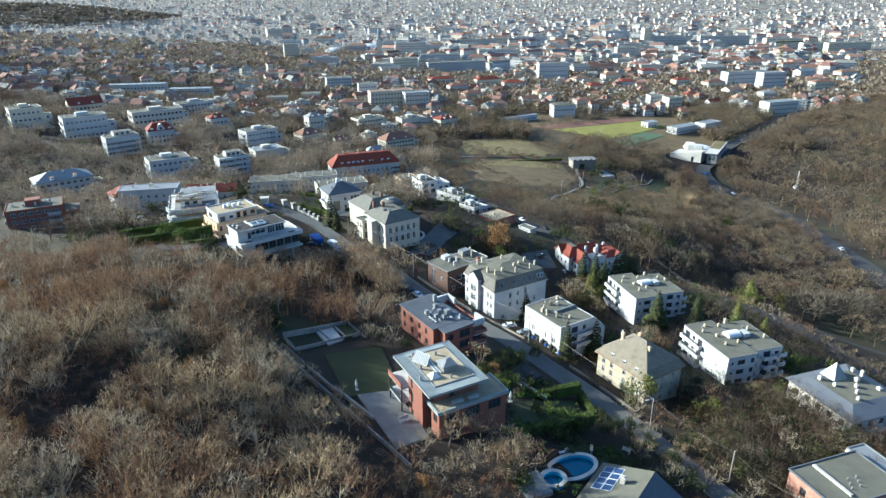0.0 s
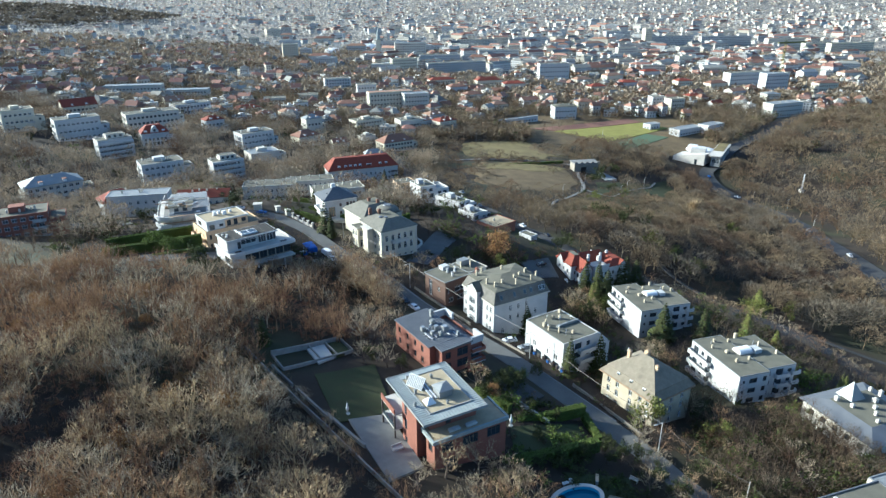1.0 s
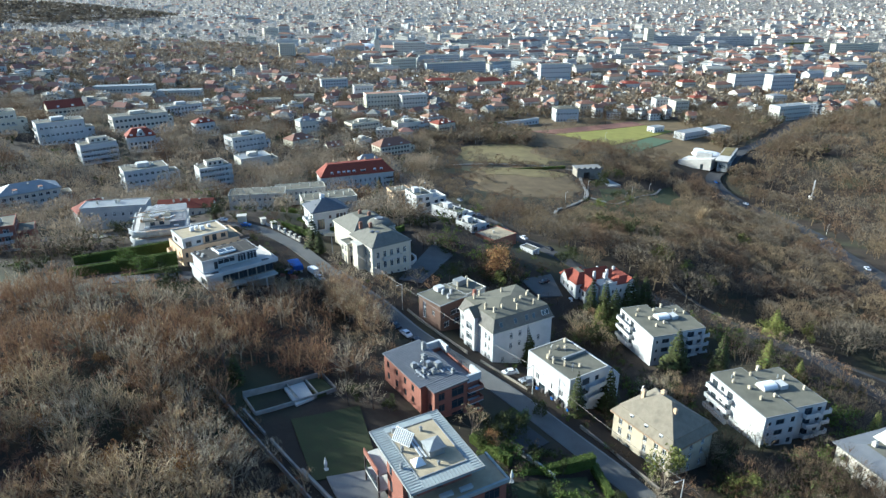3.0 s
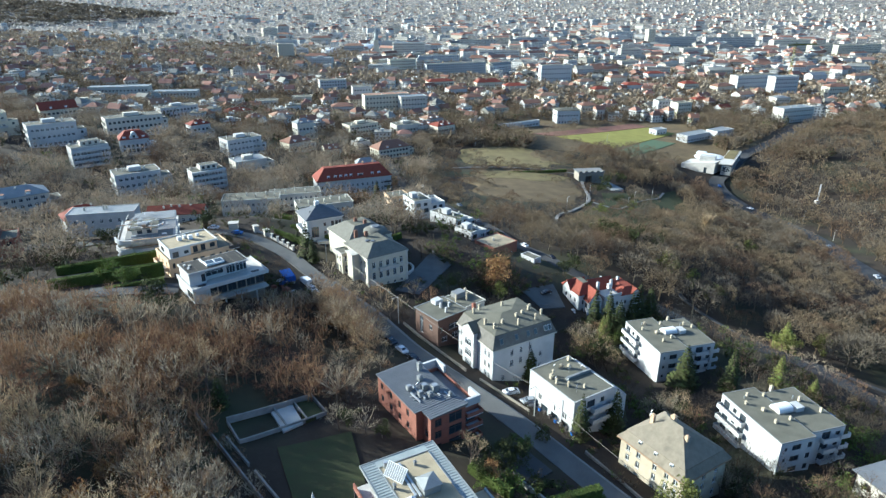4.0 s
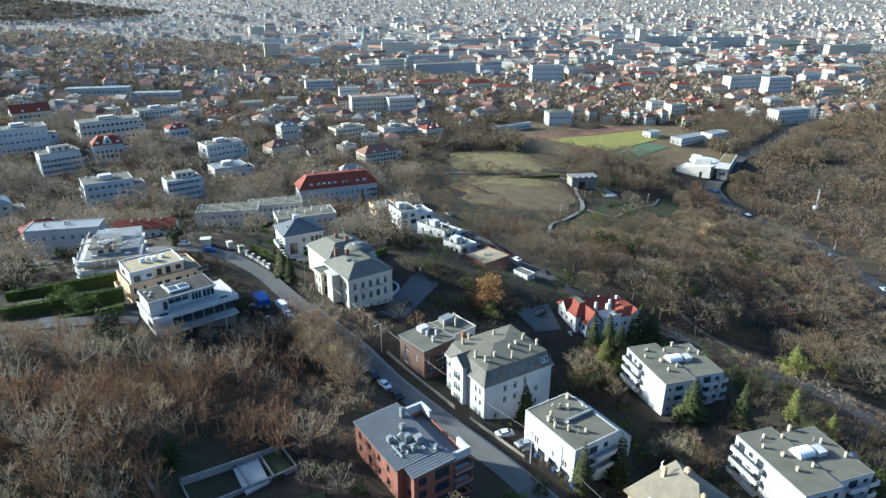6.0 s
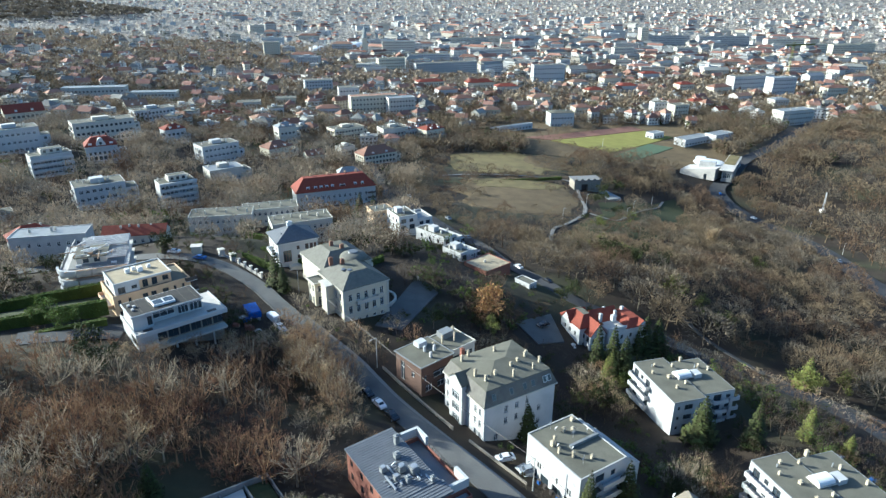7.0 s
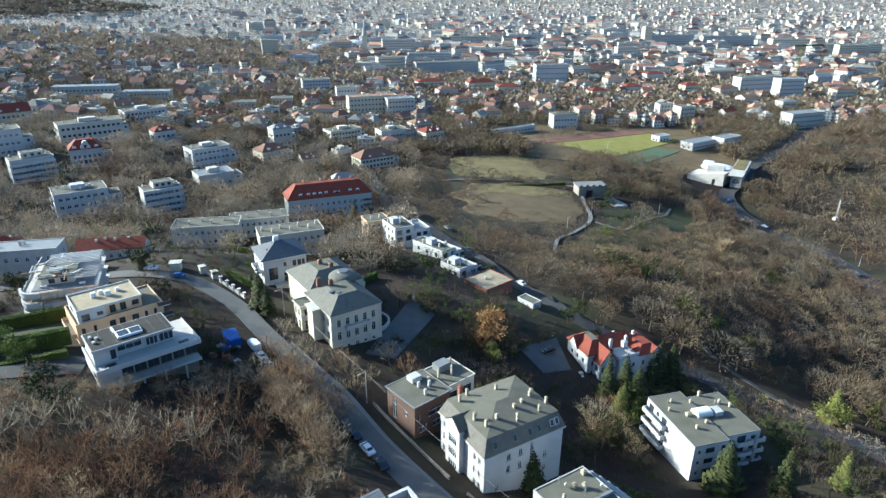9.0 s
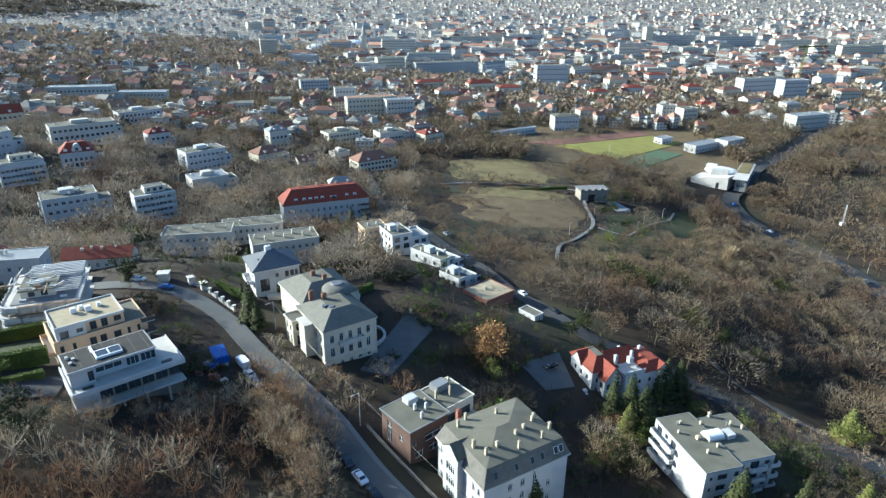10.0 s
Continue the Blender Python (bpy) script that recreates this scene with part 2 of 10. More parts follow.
# ---- terrain ----
# Three nested lattices of broad hills over the valley floor: spread, west-east, south-north, heights.
HILLS = (
    (45, (-80, -35, 10, 55, 100), (110, 155, 200, 245, 290),
     ((8.3, 6.1, 6.8, 3.8, 8.7), (-0.8, 4.8, 3.7, 3.6, 0.4), (5.1, 8.9, 4.5, 6.5, 9.7), (3.7, 5.6, -0.4, 6.6, 2.0), (8.0, 7.3, 13.7, -2.6, 11.2))),
    (140, (-330, -190, -50, 90, 230), (20, 160, 300, 440),
     ((-6.1, -6.3, -7.5, 2.4), (-0.3, 17.2, -12.8, 8.1), (33.7, -7.9, 10.7, -8.1), (8.7, -6.9, -2.5, 6.8), (20.3, 1.8, 4.0, -19.6))),
    (380, (-700, -230, 240, 710), (100, 560, 1000),
     ((70.3, 57.0, 15.1), (43.5, 5.8, 0.9), (-5.3, -1.1, 1.6), (9.0, 2.4, 1.9))),
)
VALLEY = -36.0


def height(x, y):
    x, y = np.asarray(x, float), np.asarray(y, float)
    z = np.full(np.broadcast(x, y).shape, VALLEY)
    for spread, xs, ys, tops in HILLS:
        for cx, row in zip(xs, tops):
            for cy, top in zip(ys, row):
                z = z + top * np.exp(-((x - cx) ** 2 + (y - cy) ** 2) / (2 * (0.62 * spread) ** 2))
    z = z - 4.5 * np.exp(-((x - 23) ** 2 + (y - 288) ** 2) / (2 * 14.0**2))
    z = z - 4.0 * np.exp(-((x + 84) ** 2 + (y - 312) ** 2) / (2 * 13.0**2))
    z = z - 5.5 * np.exp(-((x + 66) ** 2 / (2 * 26.0**2) + (y - 309) ** 2 / (2 * 11.0**2)))
    z = z - 3.5 * np.exp(-((x + 46) ** 2 / (2 * 20.0**2) + (y - 381) ** 2 / (2 * 9.0**2)))
    far = np.clip((y - 1500) / 3200, 0, 1)
    z = z + 105 * far ** 1.6
    z = z + 55 * np.exp(-((x + 1200) ** 2 + (y - 1900) ** 2) / (2 * 300.0**2))
    z = z + 55 * np.exp(-((x - 1700) ** 2 + (y - 4000) ** 2) / (2 * 600.0**2))
    return z + 40 * np.exp(-((x + 1000) ** 2 + (y - 1500) ** 2) / (2 * 500.0**2))


def hz(x, y):
    return float(height(x, y))


def tri_mesh(name, verts, tris, materials, slots=None):
    """A mesh from arrays of points and triangles."""
    me = bpy.data.meshes.new(name)
    nv, nf = len(verts), len(tris)
    me.vertices.add(nv)
    me.vertices.foreach_set("co", np.asarray(verts, np.float32).ravel())
    me.loops.add(nf * 3)
    me.loops.foreach_set("vertex_index", np.asarray(tris, np.int32).ravel())
    me.polygons.add(nf)
    me.polygons.foreach_set("loop_start", np.arange(0, nf * 3, 3, dtype=np.int32))
    me.polygons.foreach_set("loop_total", np.full(nf, 3, np.int32))
    for m in materials:
        me.materials.append(m)
    if slots is not None:
        me.polygons.foreach_set("material_index", np.asarray(slots, np.int32))
    me.update(calc_edges=True)
    me.validate()
    return me


def spaced(lo, hi, step, far_lo, far_hi, grow=1.16):
    mid = list(np.arange(lo, hi + 0.1, step))
    left, right, s = [], [], step
    a, b = lo, mid[-1]
    while a > far_lo:
        s *= grow
        a -= s
        left.append(max(a, far_lo))
    s = step
    while b < far_hi:
        s *= grow
        b += s
        right.append(min(b, far_hi))
    return np.array(left[::-1] + mid + right)


def build_ground():
    gx, gy = spaced(-250, 330, 3.5, -4800, 4800), spaced(-30, 640, 3.5, -1500, 4950, 1.06)
    xx, yy = np.meshgrid(gx, gy)
    zz = height(xx, yy)
    near = (np.abs(xx) < 400) & (yy < 700)
    rough = np.array([noise.noise(Vector((a * 0.12, b * 0.12, 0))) for a, b in zip(xx.ravel(), yy.ravel())]).reshape(xx.shape)
    zz = zz + np.where(near, 0.35 * rough, 0.0)
    verts = np.stack([xx, yy, zz], -1).reshape(-1, 3)
    nx, ny = len(gx), len(gy)
    i = (np.arange(ny - 1)[:, None] * nx + np.arange(nx - 1)[None]).ravel()
    tris = np.concatenate([np.stack([i, i + 1, i + nx + 1], -1), np.stack([i, i + nx + 1, i + nx], -1)])
    me = tri_mesh("ground", verts, tris, [M["ground"]])
    me.shade_smooth()
    return tagged(new("ground", me), "hilly winter ground of leaf litter, soil and dull grass", "ground", kind="structure")


build_ground()


def strip(name, line, width, material, label, category, lift=0.12, step=3.0, thick=0.5):
    """A road or path laid along a line on the terrain, level across, with thickness."""
    pts = [Vector(p) for p in line]
    dense = []
    for k in range(len(pts) - 1):
        p0, p1, p2, p3 = pts[max(k - 1, 0)], pts[k], pts[k + 1], pts[min(k + 2, len(pts) - 1)]
        n = max(2, int((p2 - p1).length / step))
        for j in range(n):
            u = j / n
            dense.append(0.5 * (2 * p1 + (p2 - p0) * u + (2 * p0 - 5 * p1 + 4 * p2 - p3) * u * u + (3 * p1 - p0 - 3 * p2 + p3) * u**3))
    dense.append(pts[-1])
    bm = bmesh.new()
    rings = []
    for k, p in enumerate(dense):
        d = (dense[min(k + 1, len(dense) - 1)] - dense[max(k - 1, 0)]).normalized()
        side = Vector((d.y, -d.x)) * width / 2
        z = max(hz(p.x + side.x * s, p.y + side.y * s) for s in (-1, 0, 1)) * 0.6 + hz(p.x, p.y) * 0.4 + lift + 0.3
        a, b = p - side, p + side
        rings.append([bm.verts.new((q.x, q.y, zz)) for q, zz in ((a, z - thick - 1), (a, z), (b, z), (b, z - thick - 1))])
    for r, s in zip(rings, rings[1:]):
        for k in range(3):
            bm.faces.new((r[k], s[k], s[k + 1], r[k + 1]))
    me = bpy.data.meshes.new(name)
    bm.to_mesh(me)
    bm.free()
    me.materials.append(material)
    return tagged(new(name, me), label, category, kind="structure"), dense


STREET = ((78, 60), (66, 80), (56, 98), (48.5, 111), (44, 119.5), (38, 128.2), (31.5, 136.6), (24.8, 145.6), (18.2, 154.8), (11.6, 163.2), (5.2, 171.5), (-1.4, 180.2), (-7.2, 188.2), (-12.6, 196.6), (-18.7, 205.5), (-27.8, 215.6), (-36.1, 224.9), (-43.3, 233.3), (-49.4, 241), (-56, 247.4), (-64.6, 254), (-73.7, 258.4), (-82.5, 260), (-94, 260.5), (-118, 260), (-150, 252))
strip("road", STREET, 5.2, M["asphalt"], "narrow worn grey asphalt street between the villas", "road")
strip("pavement", [(x + 2.6, y + 2.2) for x, y in STREET[5:17]], 1.4, M["paving"], "narrow grey concrete pavement beside the street", "pavement", lift=0.24)
LANE = ((150, 160), (134, 190), (119, 213.5), (106, 228), (93.9, 240.8), (85.2, 248.7), (71, 257.5), (58, 262.8), (51.5, 268.5), (44.5, 279), (38.3, 289), (32, 300), (25.5, 315), (18.5, 332.2), (3.2, 371.4), (-8, 396), (-20.9, 419), (-30, 460), (-44, 530))
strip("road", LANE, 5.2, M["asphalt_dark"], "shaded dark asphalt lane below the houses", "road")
HIGHWAY = ((196, 200), (206, 268), (212, 305), (219, 345), (230, 385), (232, 415), (226, 440), (217, 462), (212, 488), (216, 514), (234, 537), (263, 575), (294, 601), (345, 653), (399, 712), (480, 830), (560, 980))
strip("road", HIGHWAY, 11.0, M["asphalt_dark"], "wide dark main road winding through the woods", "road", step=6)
strip("path", ((10, 484), (40, 489), (92, 487), (101, 478), (98, 450), (94.5, 416), (79, 388), (68, 374), (62, 350)), 1.8, M["paving"], "pale gravel footpath across the meadow", "path")
strip("path", ((160, 470), (150, 452), (141, 444), (124, 424), (110, 405), (96, 412)), 1.4, M["paving"], "pale winding footpath through the park", "path")
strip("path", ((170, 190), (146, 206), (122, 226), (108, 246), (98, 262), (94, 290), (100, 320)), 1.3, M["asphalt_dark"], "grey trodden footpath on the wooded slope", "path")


def patch(name, outline, material, label, category, lift=0.25, cells=14, kind="structure", flat=None):
    """A flat-lying field that follows the terrain inside a convex outline of four corners."""
    a, b, c, d = [Vector(p) for p in outline]
    bm = bmesh.new()
    rows = []
    for i in range(cells + 1):
        u = i / cells
        p, q = a.lerp(b, u), d.lerp(c, u)
        rows.append([bm.verts.new((r.x, r.y, (hz(r.x, r.y) if flat is None else flat) + lift)) for r in (p.lerp(q, j / cells) for j in range(cells + 1))])
    for r, s in zip(rows, rows[1:]):
        for j in range(cells):
            bm.faces.new((r[j], s[j], s[j + 1], r[j + 1]))
    edge = [e for e in bm.edges if e.is_boundary]
    out = bmesh.ops.extrude_edge_only(bm, edges=edge)
    for v in out["geom"]:
        if isinstance(v, bmesh.types.BMVert):
            v.co.z -= 1.2
    me = bpy.data.meshes.new(name)
    bm.to_mesh(me)
    bm.free()
    me.materials.append(material)
    return tagged(new(name, me), label, category, kind=kind)


def blob(name, cx, cy, rx, ry, material, label, category, lift=0.3, seed=0, rings=9, spokes=40):
    """A patch of ground with an uneven outline that follows the terrain."""
    bm = bmesh.new()
    rows = []
    for r in range(1, rings + 1):
        row = []
        for k in range(spokes):
            t = 2 * math.pi * k / spokes
            f = (r / rings) * (1 + 0.28 * noise.noise(Vector((2.2 * math.cos(t), 2.2 * math.sin(t), seed))))
            x, y = cx + rx * f * math.cos(t), cy + ry * f * math.sin(t)
            row.append(bm.verts.new((x, y, hz(x, y) + (lift if r < rings else -0.6))))
        rows.append(row)
    mid = bm.verts.new((cx, cy, hz(cx, cy) + lift))
    for k in range(spokes):
        bm.faces.new((mid, rows[0][k], rows[0][(k + 1) % spokes]))
        for r, s in zip(rows, rows[1:]):
            bm.faces.new((r[k], s[k], s[(k + 1) % spokes], r[(k + 1) % spokes]))
    bmesh.ops.recalc_face_normals(bm, faces=bm.faces[:])
    me = bpy.data.meshes.new(name)
    bm.to_mesh(me)
    bm.free()
    me.materials.append(material)
    return tagged(new(name, me), label, category, kind="structure")


blob("meadow", 57, 440, 42, 46, M["meadow_brown"], "brown heath-like winter meadow", "meadow", 0.45, 1)
blob("meadow", 60, 466, 34, 14, M["meadow"], "dry yellow strip of winter meadow", "meadow", 0.62, 2)
blob("meadow", 56, 527, 46, 38, M["meadow"], "dry yellow winter meadow above the hedge", "meadow", 0.45, 3)
blob("meadow", 92, 536, 20, 24, M["meadow_brown"], "brown scrubby winter meadow", "meadow", 0.55, 4)
patch("sports_ground", ((40, 566), (250, 545), (330, 700), (30, 700)), M["meadow_brown"], "dry grass and paths round the sports ground", "field", 0.2, cells=24)
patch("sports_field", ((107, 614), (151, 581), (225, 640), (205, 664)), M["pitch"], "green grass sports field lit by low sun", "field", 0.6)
patch("running_track", ((84, 622), (108, 616), (206, 667), (196, 682)), M["track"], "worn reddish running track beside the field", "track", 0.5)
patch("sports_pitch", ((152, 572), (163, 560), (214, 606), (195, 616)), M["turf"], "small green artificial turf pitch", "field", 0.5)
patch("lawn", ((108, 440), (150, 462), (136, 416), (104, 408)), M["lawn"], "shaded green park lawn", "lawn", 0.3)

# ---- building kit ----
def part(name, bm, material, parent, label="", smooth=False):
    """Links a bmesh as one mesh object under a thing or a part."""
    me = bm if isinstance(bm, bpy.types.Mesh) else bpy.data.meshes.new(name)
    if me is not bm:
        bm.normal_update()
        bm.to_mesh(me)
        bm.free()
        for m in material if isinstance(material, (list, tuple)) else [material]:
            me.materials.append(m)
        if smooth:
            me.shade_smooth()
    ob = new(name, me)
    if parent is not None:
        ob.parent = parent
    if label:
        ob["label"] = label
    return ob


def box_into(bm, x0, y0, z0, x1, y1, z1, slot=0):
    v = [bm.verts.new(p) for p in ((x0, y0, z0), (x1, y0, z0), (x1, y1, z0), (x0, y1, z0), (x0, y0, z1), (x1, y0, z1), (x1, y1, z1), (x0, y1, z1))]
    for f in ((0, 3, 2, 1), (4, 5, 6, 7), (0, 1, 5, 4), (1, 2, 6, 5), (2, 3, 7, 6), (3, 0, 4, 7)):
        bm.faces.new([v[k] for k in f]).material_index = slot


def box(x0, y0, z0, x1, y1, z1, bevel=0.0):
    bm = bmesh.new()
    box_into(bm, min(x0, x1), min(y0, y1), min(z0, z1), max(x0, x1), max(y0, y1), max(z0, z1))
    if bevel:
        bmesh.ops.bevel(bm, geom=bm.edges[:], offset=bevel, segments=2, affect="EDGES")
    return bm


def cyl(x, y, z0, z1, r0, r1=None, sides=12, cap=True):
    bm = bmesh.new()
    r1 = r0 if r1 is None else r1
    lo = [bm.verts.new((x + r0 * math.cos(2 * math.pi * k / sides), y + r0 * math.sin(2 * math.pi * k / sides), z0)) for k in range(sides)]
    hi = [bm.verts.new((x + r1 * math.cos(2 * math.pi * k / sides), y + r1 * math.sin(2 * math.pi * k / sides), z1)) for k in range(sides)]
    for k in range(sides):
        bm.faces.new((lo[k], lo[(k + 1) % sides], hi[(k + 1) % sides], hi[k]))
    if cap:
        bm.faces.new(hi)
        bm.faces.new(lo[::-1])
    return bm


def thing(name, x, y, z, yaw, label, category, group=""):
    ob = new(name)
    ob.matrix_world = pose(x, y, z, 0, 0, yaw)
    return tagged(ob, label, category, group)


WINDOW_MESHES = {}


def window_meshes(w, h, mullions, arched, frame_mat):
    key = (round(w, 2), round(h, 2), mullions, arched, frame_mat.name)
    if key not in WINDOW_MESHES:
        t, f = 0.06, 0.07 if w < 1.4 else 0.09
        bm = box(-w / 2, 0.0, 0, w / 2, 0.04, h)
        pane = bpy.data.meshes.new("window")
        bm.to_mesh(pane)
        bm.free()
        pane.materials.append(M["glass"])
        bm = bmesh.new()
        for x0, z0, x1, z1 in ((-w / 2, 0, -w / 2 + f, h), (w / 2 - f, 0, w / 2, h), (-w / 2 + f, 0, w / 2 - f, f), (-w / 2 + f, h - f, w / 2 - f, h)):
            box_into(bm, x0, -t, z0, x1, -0.004, z1)
        for k in range(mullions):
            x = -w / 2 + w * (k + 1) / (mullions + 1)
            box_into(bm, x - f / 2, -t, f, x + f / 2, -0.004, h - f)
        if h > 1.2 and mullions:
            for k in range(mullions + 1):
                xa, xb = -w / 2 + w * k / (mullions + 1) + f, -w / 2 + w * (k + 1) / (mullions + 1) - f / 2
                box_into(bm, xa, -t, h * 0.7, xb - 0.03, -0.004, h * 0.7 + f * 0.8)
        frame_me = bpy.data.meshes.new("window_frame")
        bm.to_mesh(frame_me)
        bm.free()
        frame_me.materials.append(frame_mat)
        WINDOW_MESHES[key] = pane, frame_me
    return WINDOW_MESHES[key]




def grid_windows(length, h, n, floors, w=1.1, wh=1.5, first=1.0, storey=3.0, margin=1.2, skip=()):
    """Openings (u0, v0, u1, v1) in n columns and some floors of a wall."""
    out = []
    for f in range(floors):
        for k in range(n):
            if (k, f) in skip:
                continue
            u = margin + (length - 2 * margin) * (k + 0.5) / n
            v = first + f * storey
            if v + wh < h - 0.15:
                out.append((u - w / 2, v, u + w / 2, v + wh))
    return out


def wall_into(bm, p0, p1, z0, z1, rects, depth=0.22, slot=0):
    """A wall face from p0 to p1 (outside on the right hand) with openings that have reveals."""
    p0, p1 = Vector(p0), Vector(p1)
    d = (p1 - p0).normalized()
    n = Vector((d.y, -d.x))
    us = sorted({0.0, (p1 - p0).length, *[r[0] for r in rects], *[r[2] for r in rects]})
    vs = sorted({0.0, z1 - z0, *[r[1] for r in rects], *[r[3] for r in rects]})

    def at(u, v, inward=0.0):
        q = p0 + d * u - n * inward
        return (q.x, q.y, z0 + v)

    for ua, ub in zip(us, us[1:]):
        for va, vb in zip(vs, vs[1:]):
            cu, cv = (ua + ub) / 2, (va + vb) / 2
            if not any(r[0] < cu < r[2] and r[1] < cv < r[3] for r in rects):
                bm.faces.new([bm.verts.new(at(*q)) for q in ((ua, va), (ub, va), (ub, vb), (ua, vb))]).material_index = slot
    for u0, v0, u1, v1 in rects:
        for (a, b), (c, e) in (((u0, v0), (u1, v0)), ((u1, v0), (u1, v1)), ((u1, v1), (u0, v1)), ((u0, v1), (u0, v0))):
            bm.faces.new([bm.verts.new(at(*q)) for q in ((a, b), (c, e), (c, e, depth), (a, b, depth))]).material_index = slot


def storey_block(parent, x0, y0, x1, y1, z0, z1, material, openings=None, frame_mat=None, mullions=1, sills=False, frames=True, name="wall", label="", singly=True):
    """A block of outer walls with glazed openings; openings: side -> list of (u0, v0, u1, v1)."""
    frame_mat = frame_mat or M["white_paint"]
    openings = openings or {}
    bm = bmesh.new()
    corners = {"S": ((x0, y0), (x1, y0)), "E": ((x1, y0), (x1, y1)), "N": ((x1, y1), (x0, y1)), "W": ((x0, y1), (x0, y0))}
    for side, (a, b) in corners.items():
        wall_into(bm, a, b, z0, z1, openings.get(side, []))
    for z in (z0, z1):
        bm.faces.new([bm.verts.new(q) for q in ((x0, y0, z), (x1, y0, z), (x1, y1, z), (x0, y1, z))])
    bmesh.ops.remove_doubles(bm, verts=bm.verts[:], dist=0.001)
    bmesh.ops.recalc_face_normals(bm, faces=bm.faces[:])
    wall = part(name, bm, material, parent, label)
    if not singly:
        part("glazing", box(x0 + 0.3, y0 + 0.3, z0 + 0.2, x1 - 0.3, y1 - 0.3, z1 - 0.2), M["glass"], parent)
        return wall
    for side, rects in openings.items():
        a, b = Vector(corners[side][0]), Vector(corners[side][1])
        d = (b - a).normalized()
        n = Vector((d.y, -d.x))
        for u0, v0, u1, v1 in rects:
            q = a + d * (u0 + u1) / 2 - n * 0.16
            w, h = u1 - u0, v1 - v0
            pane, frame_me = window_meshes(w, h, mullions if w > 0.75 else 0, False, frame_mat)
            win = part("window", pane, None, parent)
            win.matrix_basis = pose(q.x, q.y, z0 + v0, 0, 0, math.degrees(math.atan2(d.y, d.x)))
            if frames:
                part("window_frame", frame_me, None, win)
            if sills:
                sill = part("window_sill", box(-w / 2 - 0.1, -0.26, -0.1, w / 2 + 0.1, -0.1, 0.0), M["concrete_pale"], win)
    return wall


def flat_roof(parent, x0, y0, x1, y1, z, material, parapet=0.35, over=0.0, coping=None, t=0.25):
    """A flat roof with a raised edge and its coping."""
    bm = bmesh.new()
    box_into(bm, x0 - over, y0 - over, z, x1 + over, y1 + over, z + 0.12)
    part("roof", bm, material, parent)
    if parapet:
        bm = bmesh.new()
        a, b, c, d = x0 - over - 0.04, y0 - over - 0.04, x1 + over + 0.04, y1 + over + 0.04
        zt = z + 0.004
        for q in ((a, b, c, b + t), (a, d - t, c, d), (a, b + t, a + t, d - t), (c - t, b + t, c, d - t)):
            box_into(bm, q[0], q[1], zt - 0.1, q[2], q[3], z + parapet)
        part("parapet", bm, coping or material, parent)


def hip_roof(parent, x0, y0, x1, y1, z, rise, material, over=0.5, inset=None, name="roof", top=None):
    """A hipped roof; inset: how far the ridge (or the flat top) draws in from each side."""
    x0, y0, x1, y1 = x0 - over, y0 - over, x1 + over, y1 + over
    lx, ly = x1 - x0, y1 - y0
    ins = inset if inset is not None else min(lx, ly) / 2 - 0.05
    bm = bmesh.new()
    lo = [bm.verts.new(p) for p in ((x0, y0, z - 0.18), (x1, y0, z - 0.18), (x1, y1, z - 0.18), (x0, y1, z - 0.18))]
    mi = [bm.verts.new(p) for p in ((x0, y0, z), (x1, y0, z), (x1, y1, z), (x0, y1, z))]
    hi = [bm.verts.new(p) for p in ((x0 + ins, y0 + ins, z + rise), (x1 - ins, y0 + ins, z + rise), (x1 - ins, y1 - ins, z + rise), (x0 + ins, y1 - ins, z + rise))]
    bm.faces.new(lo[::-1])
    for a, b in ((lo, mi), (mi, hi)):
        for k in range(4):
            bm.faces.new((a[k], a[(k + 1) % 4], b[(k + 1) % 4], b[k]))
    f = bm.faces.new(hi)
    if top:
        f.material_index = 1
    return part(name, bm, [material, top or material], parent)


def gable_roof(parent, x0, y0, x1, y1, z, rise, material, along="x", over=0.4, wall_mat=None, name="roof"):
    """A pitched roof with gables and thick eaves."""
    bm = bmesh.new()
    t = 0.22
    if along == "x":
        prof = [(y0 - over, z - over * rise / ((y1 - y0) / 2)), ((y0 + y1) / 2, z + rise), (y1 + over, z - over * rise / ((y1 - y0) / 2))]
        ends = (x0 - over, x1 + over)
        at = lambda e, p, dz: (e, p[0], p[1] + dz)
    else:
        prof = [(x0 - over, z - over * rise / ((x1 - x0) / 2)), ((x0 + x1) / 2, z + rise), (x1 + over, z - over * rise / ((x1 - x0) / 2))]
        ends = (y0 - over, y1 + over)
        at = lambda e, p, dz: (p[0], e, p[1] + dz)
    rings = [[bm.verts.new(at(e, p, dz)) for dz in (0, t) for p in prof] for e in ends]
    a, b = rings
    for q in ((0, 1), (1, 2), (4, 3), (5, 4)):
        bm.faces.new((a[q[0]], b[q[0]], b[q[1]], a[q[1]]))
    for r in rings:
        bm.faces.new((r[0], r[1], r[4], r[3]))
        bm.faces.new((r[1], r[2], r[5], r[4]))
    for k in (0, 2):
        bm.faces.new((a[k], b[k], b[k + 3], a[k + 3]))
    bmesh.ops.recalc_face_normals(bm, faces=bm.faces[:])
    part(name, bm, material, parent)
    if wall_mat:
        for e in ((x0, x1) if along == "x" else (y0, y1)):
            bm = bmesh.new()
            base = [(e, y0, z), (e, y1, z), (e, (y0 + y1) / 2, z + rise - 0.02)] if along == "x" else [(x0, e, z), (x1, e, z), ((x0 + x1) / 2, e, z + rise - 0.02)]
            bm.faces.new([bm.verts.new(p) for p in base])
            part("gable", bm, wall_mat, parent)


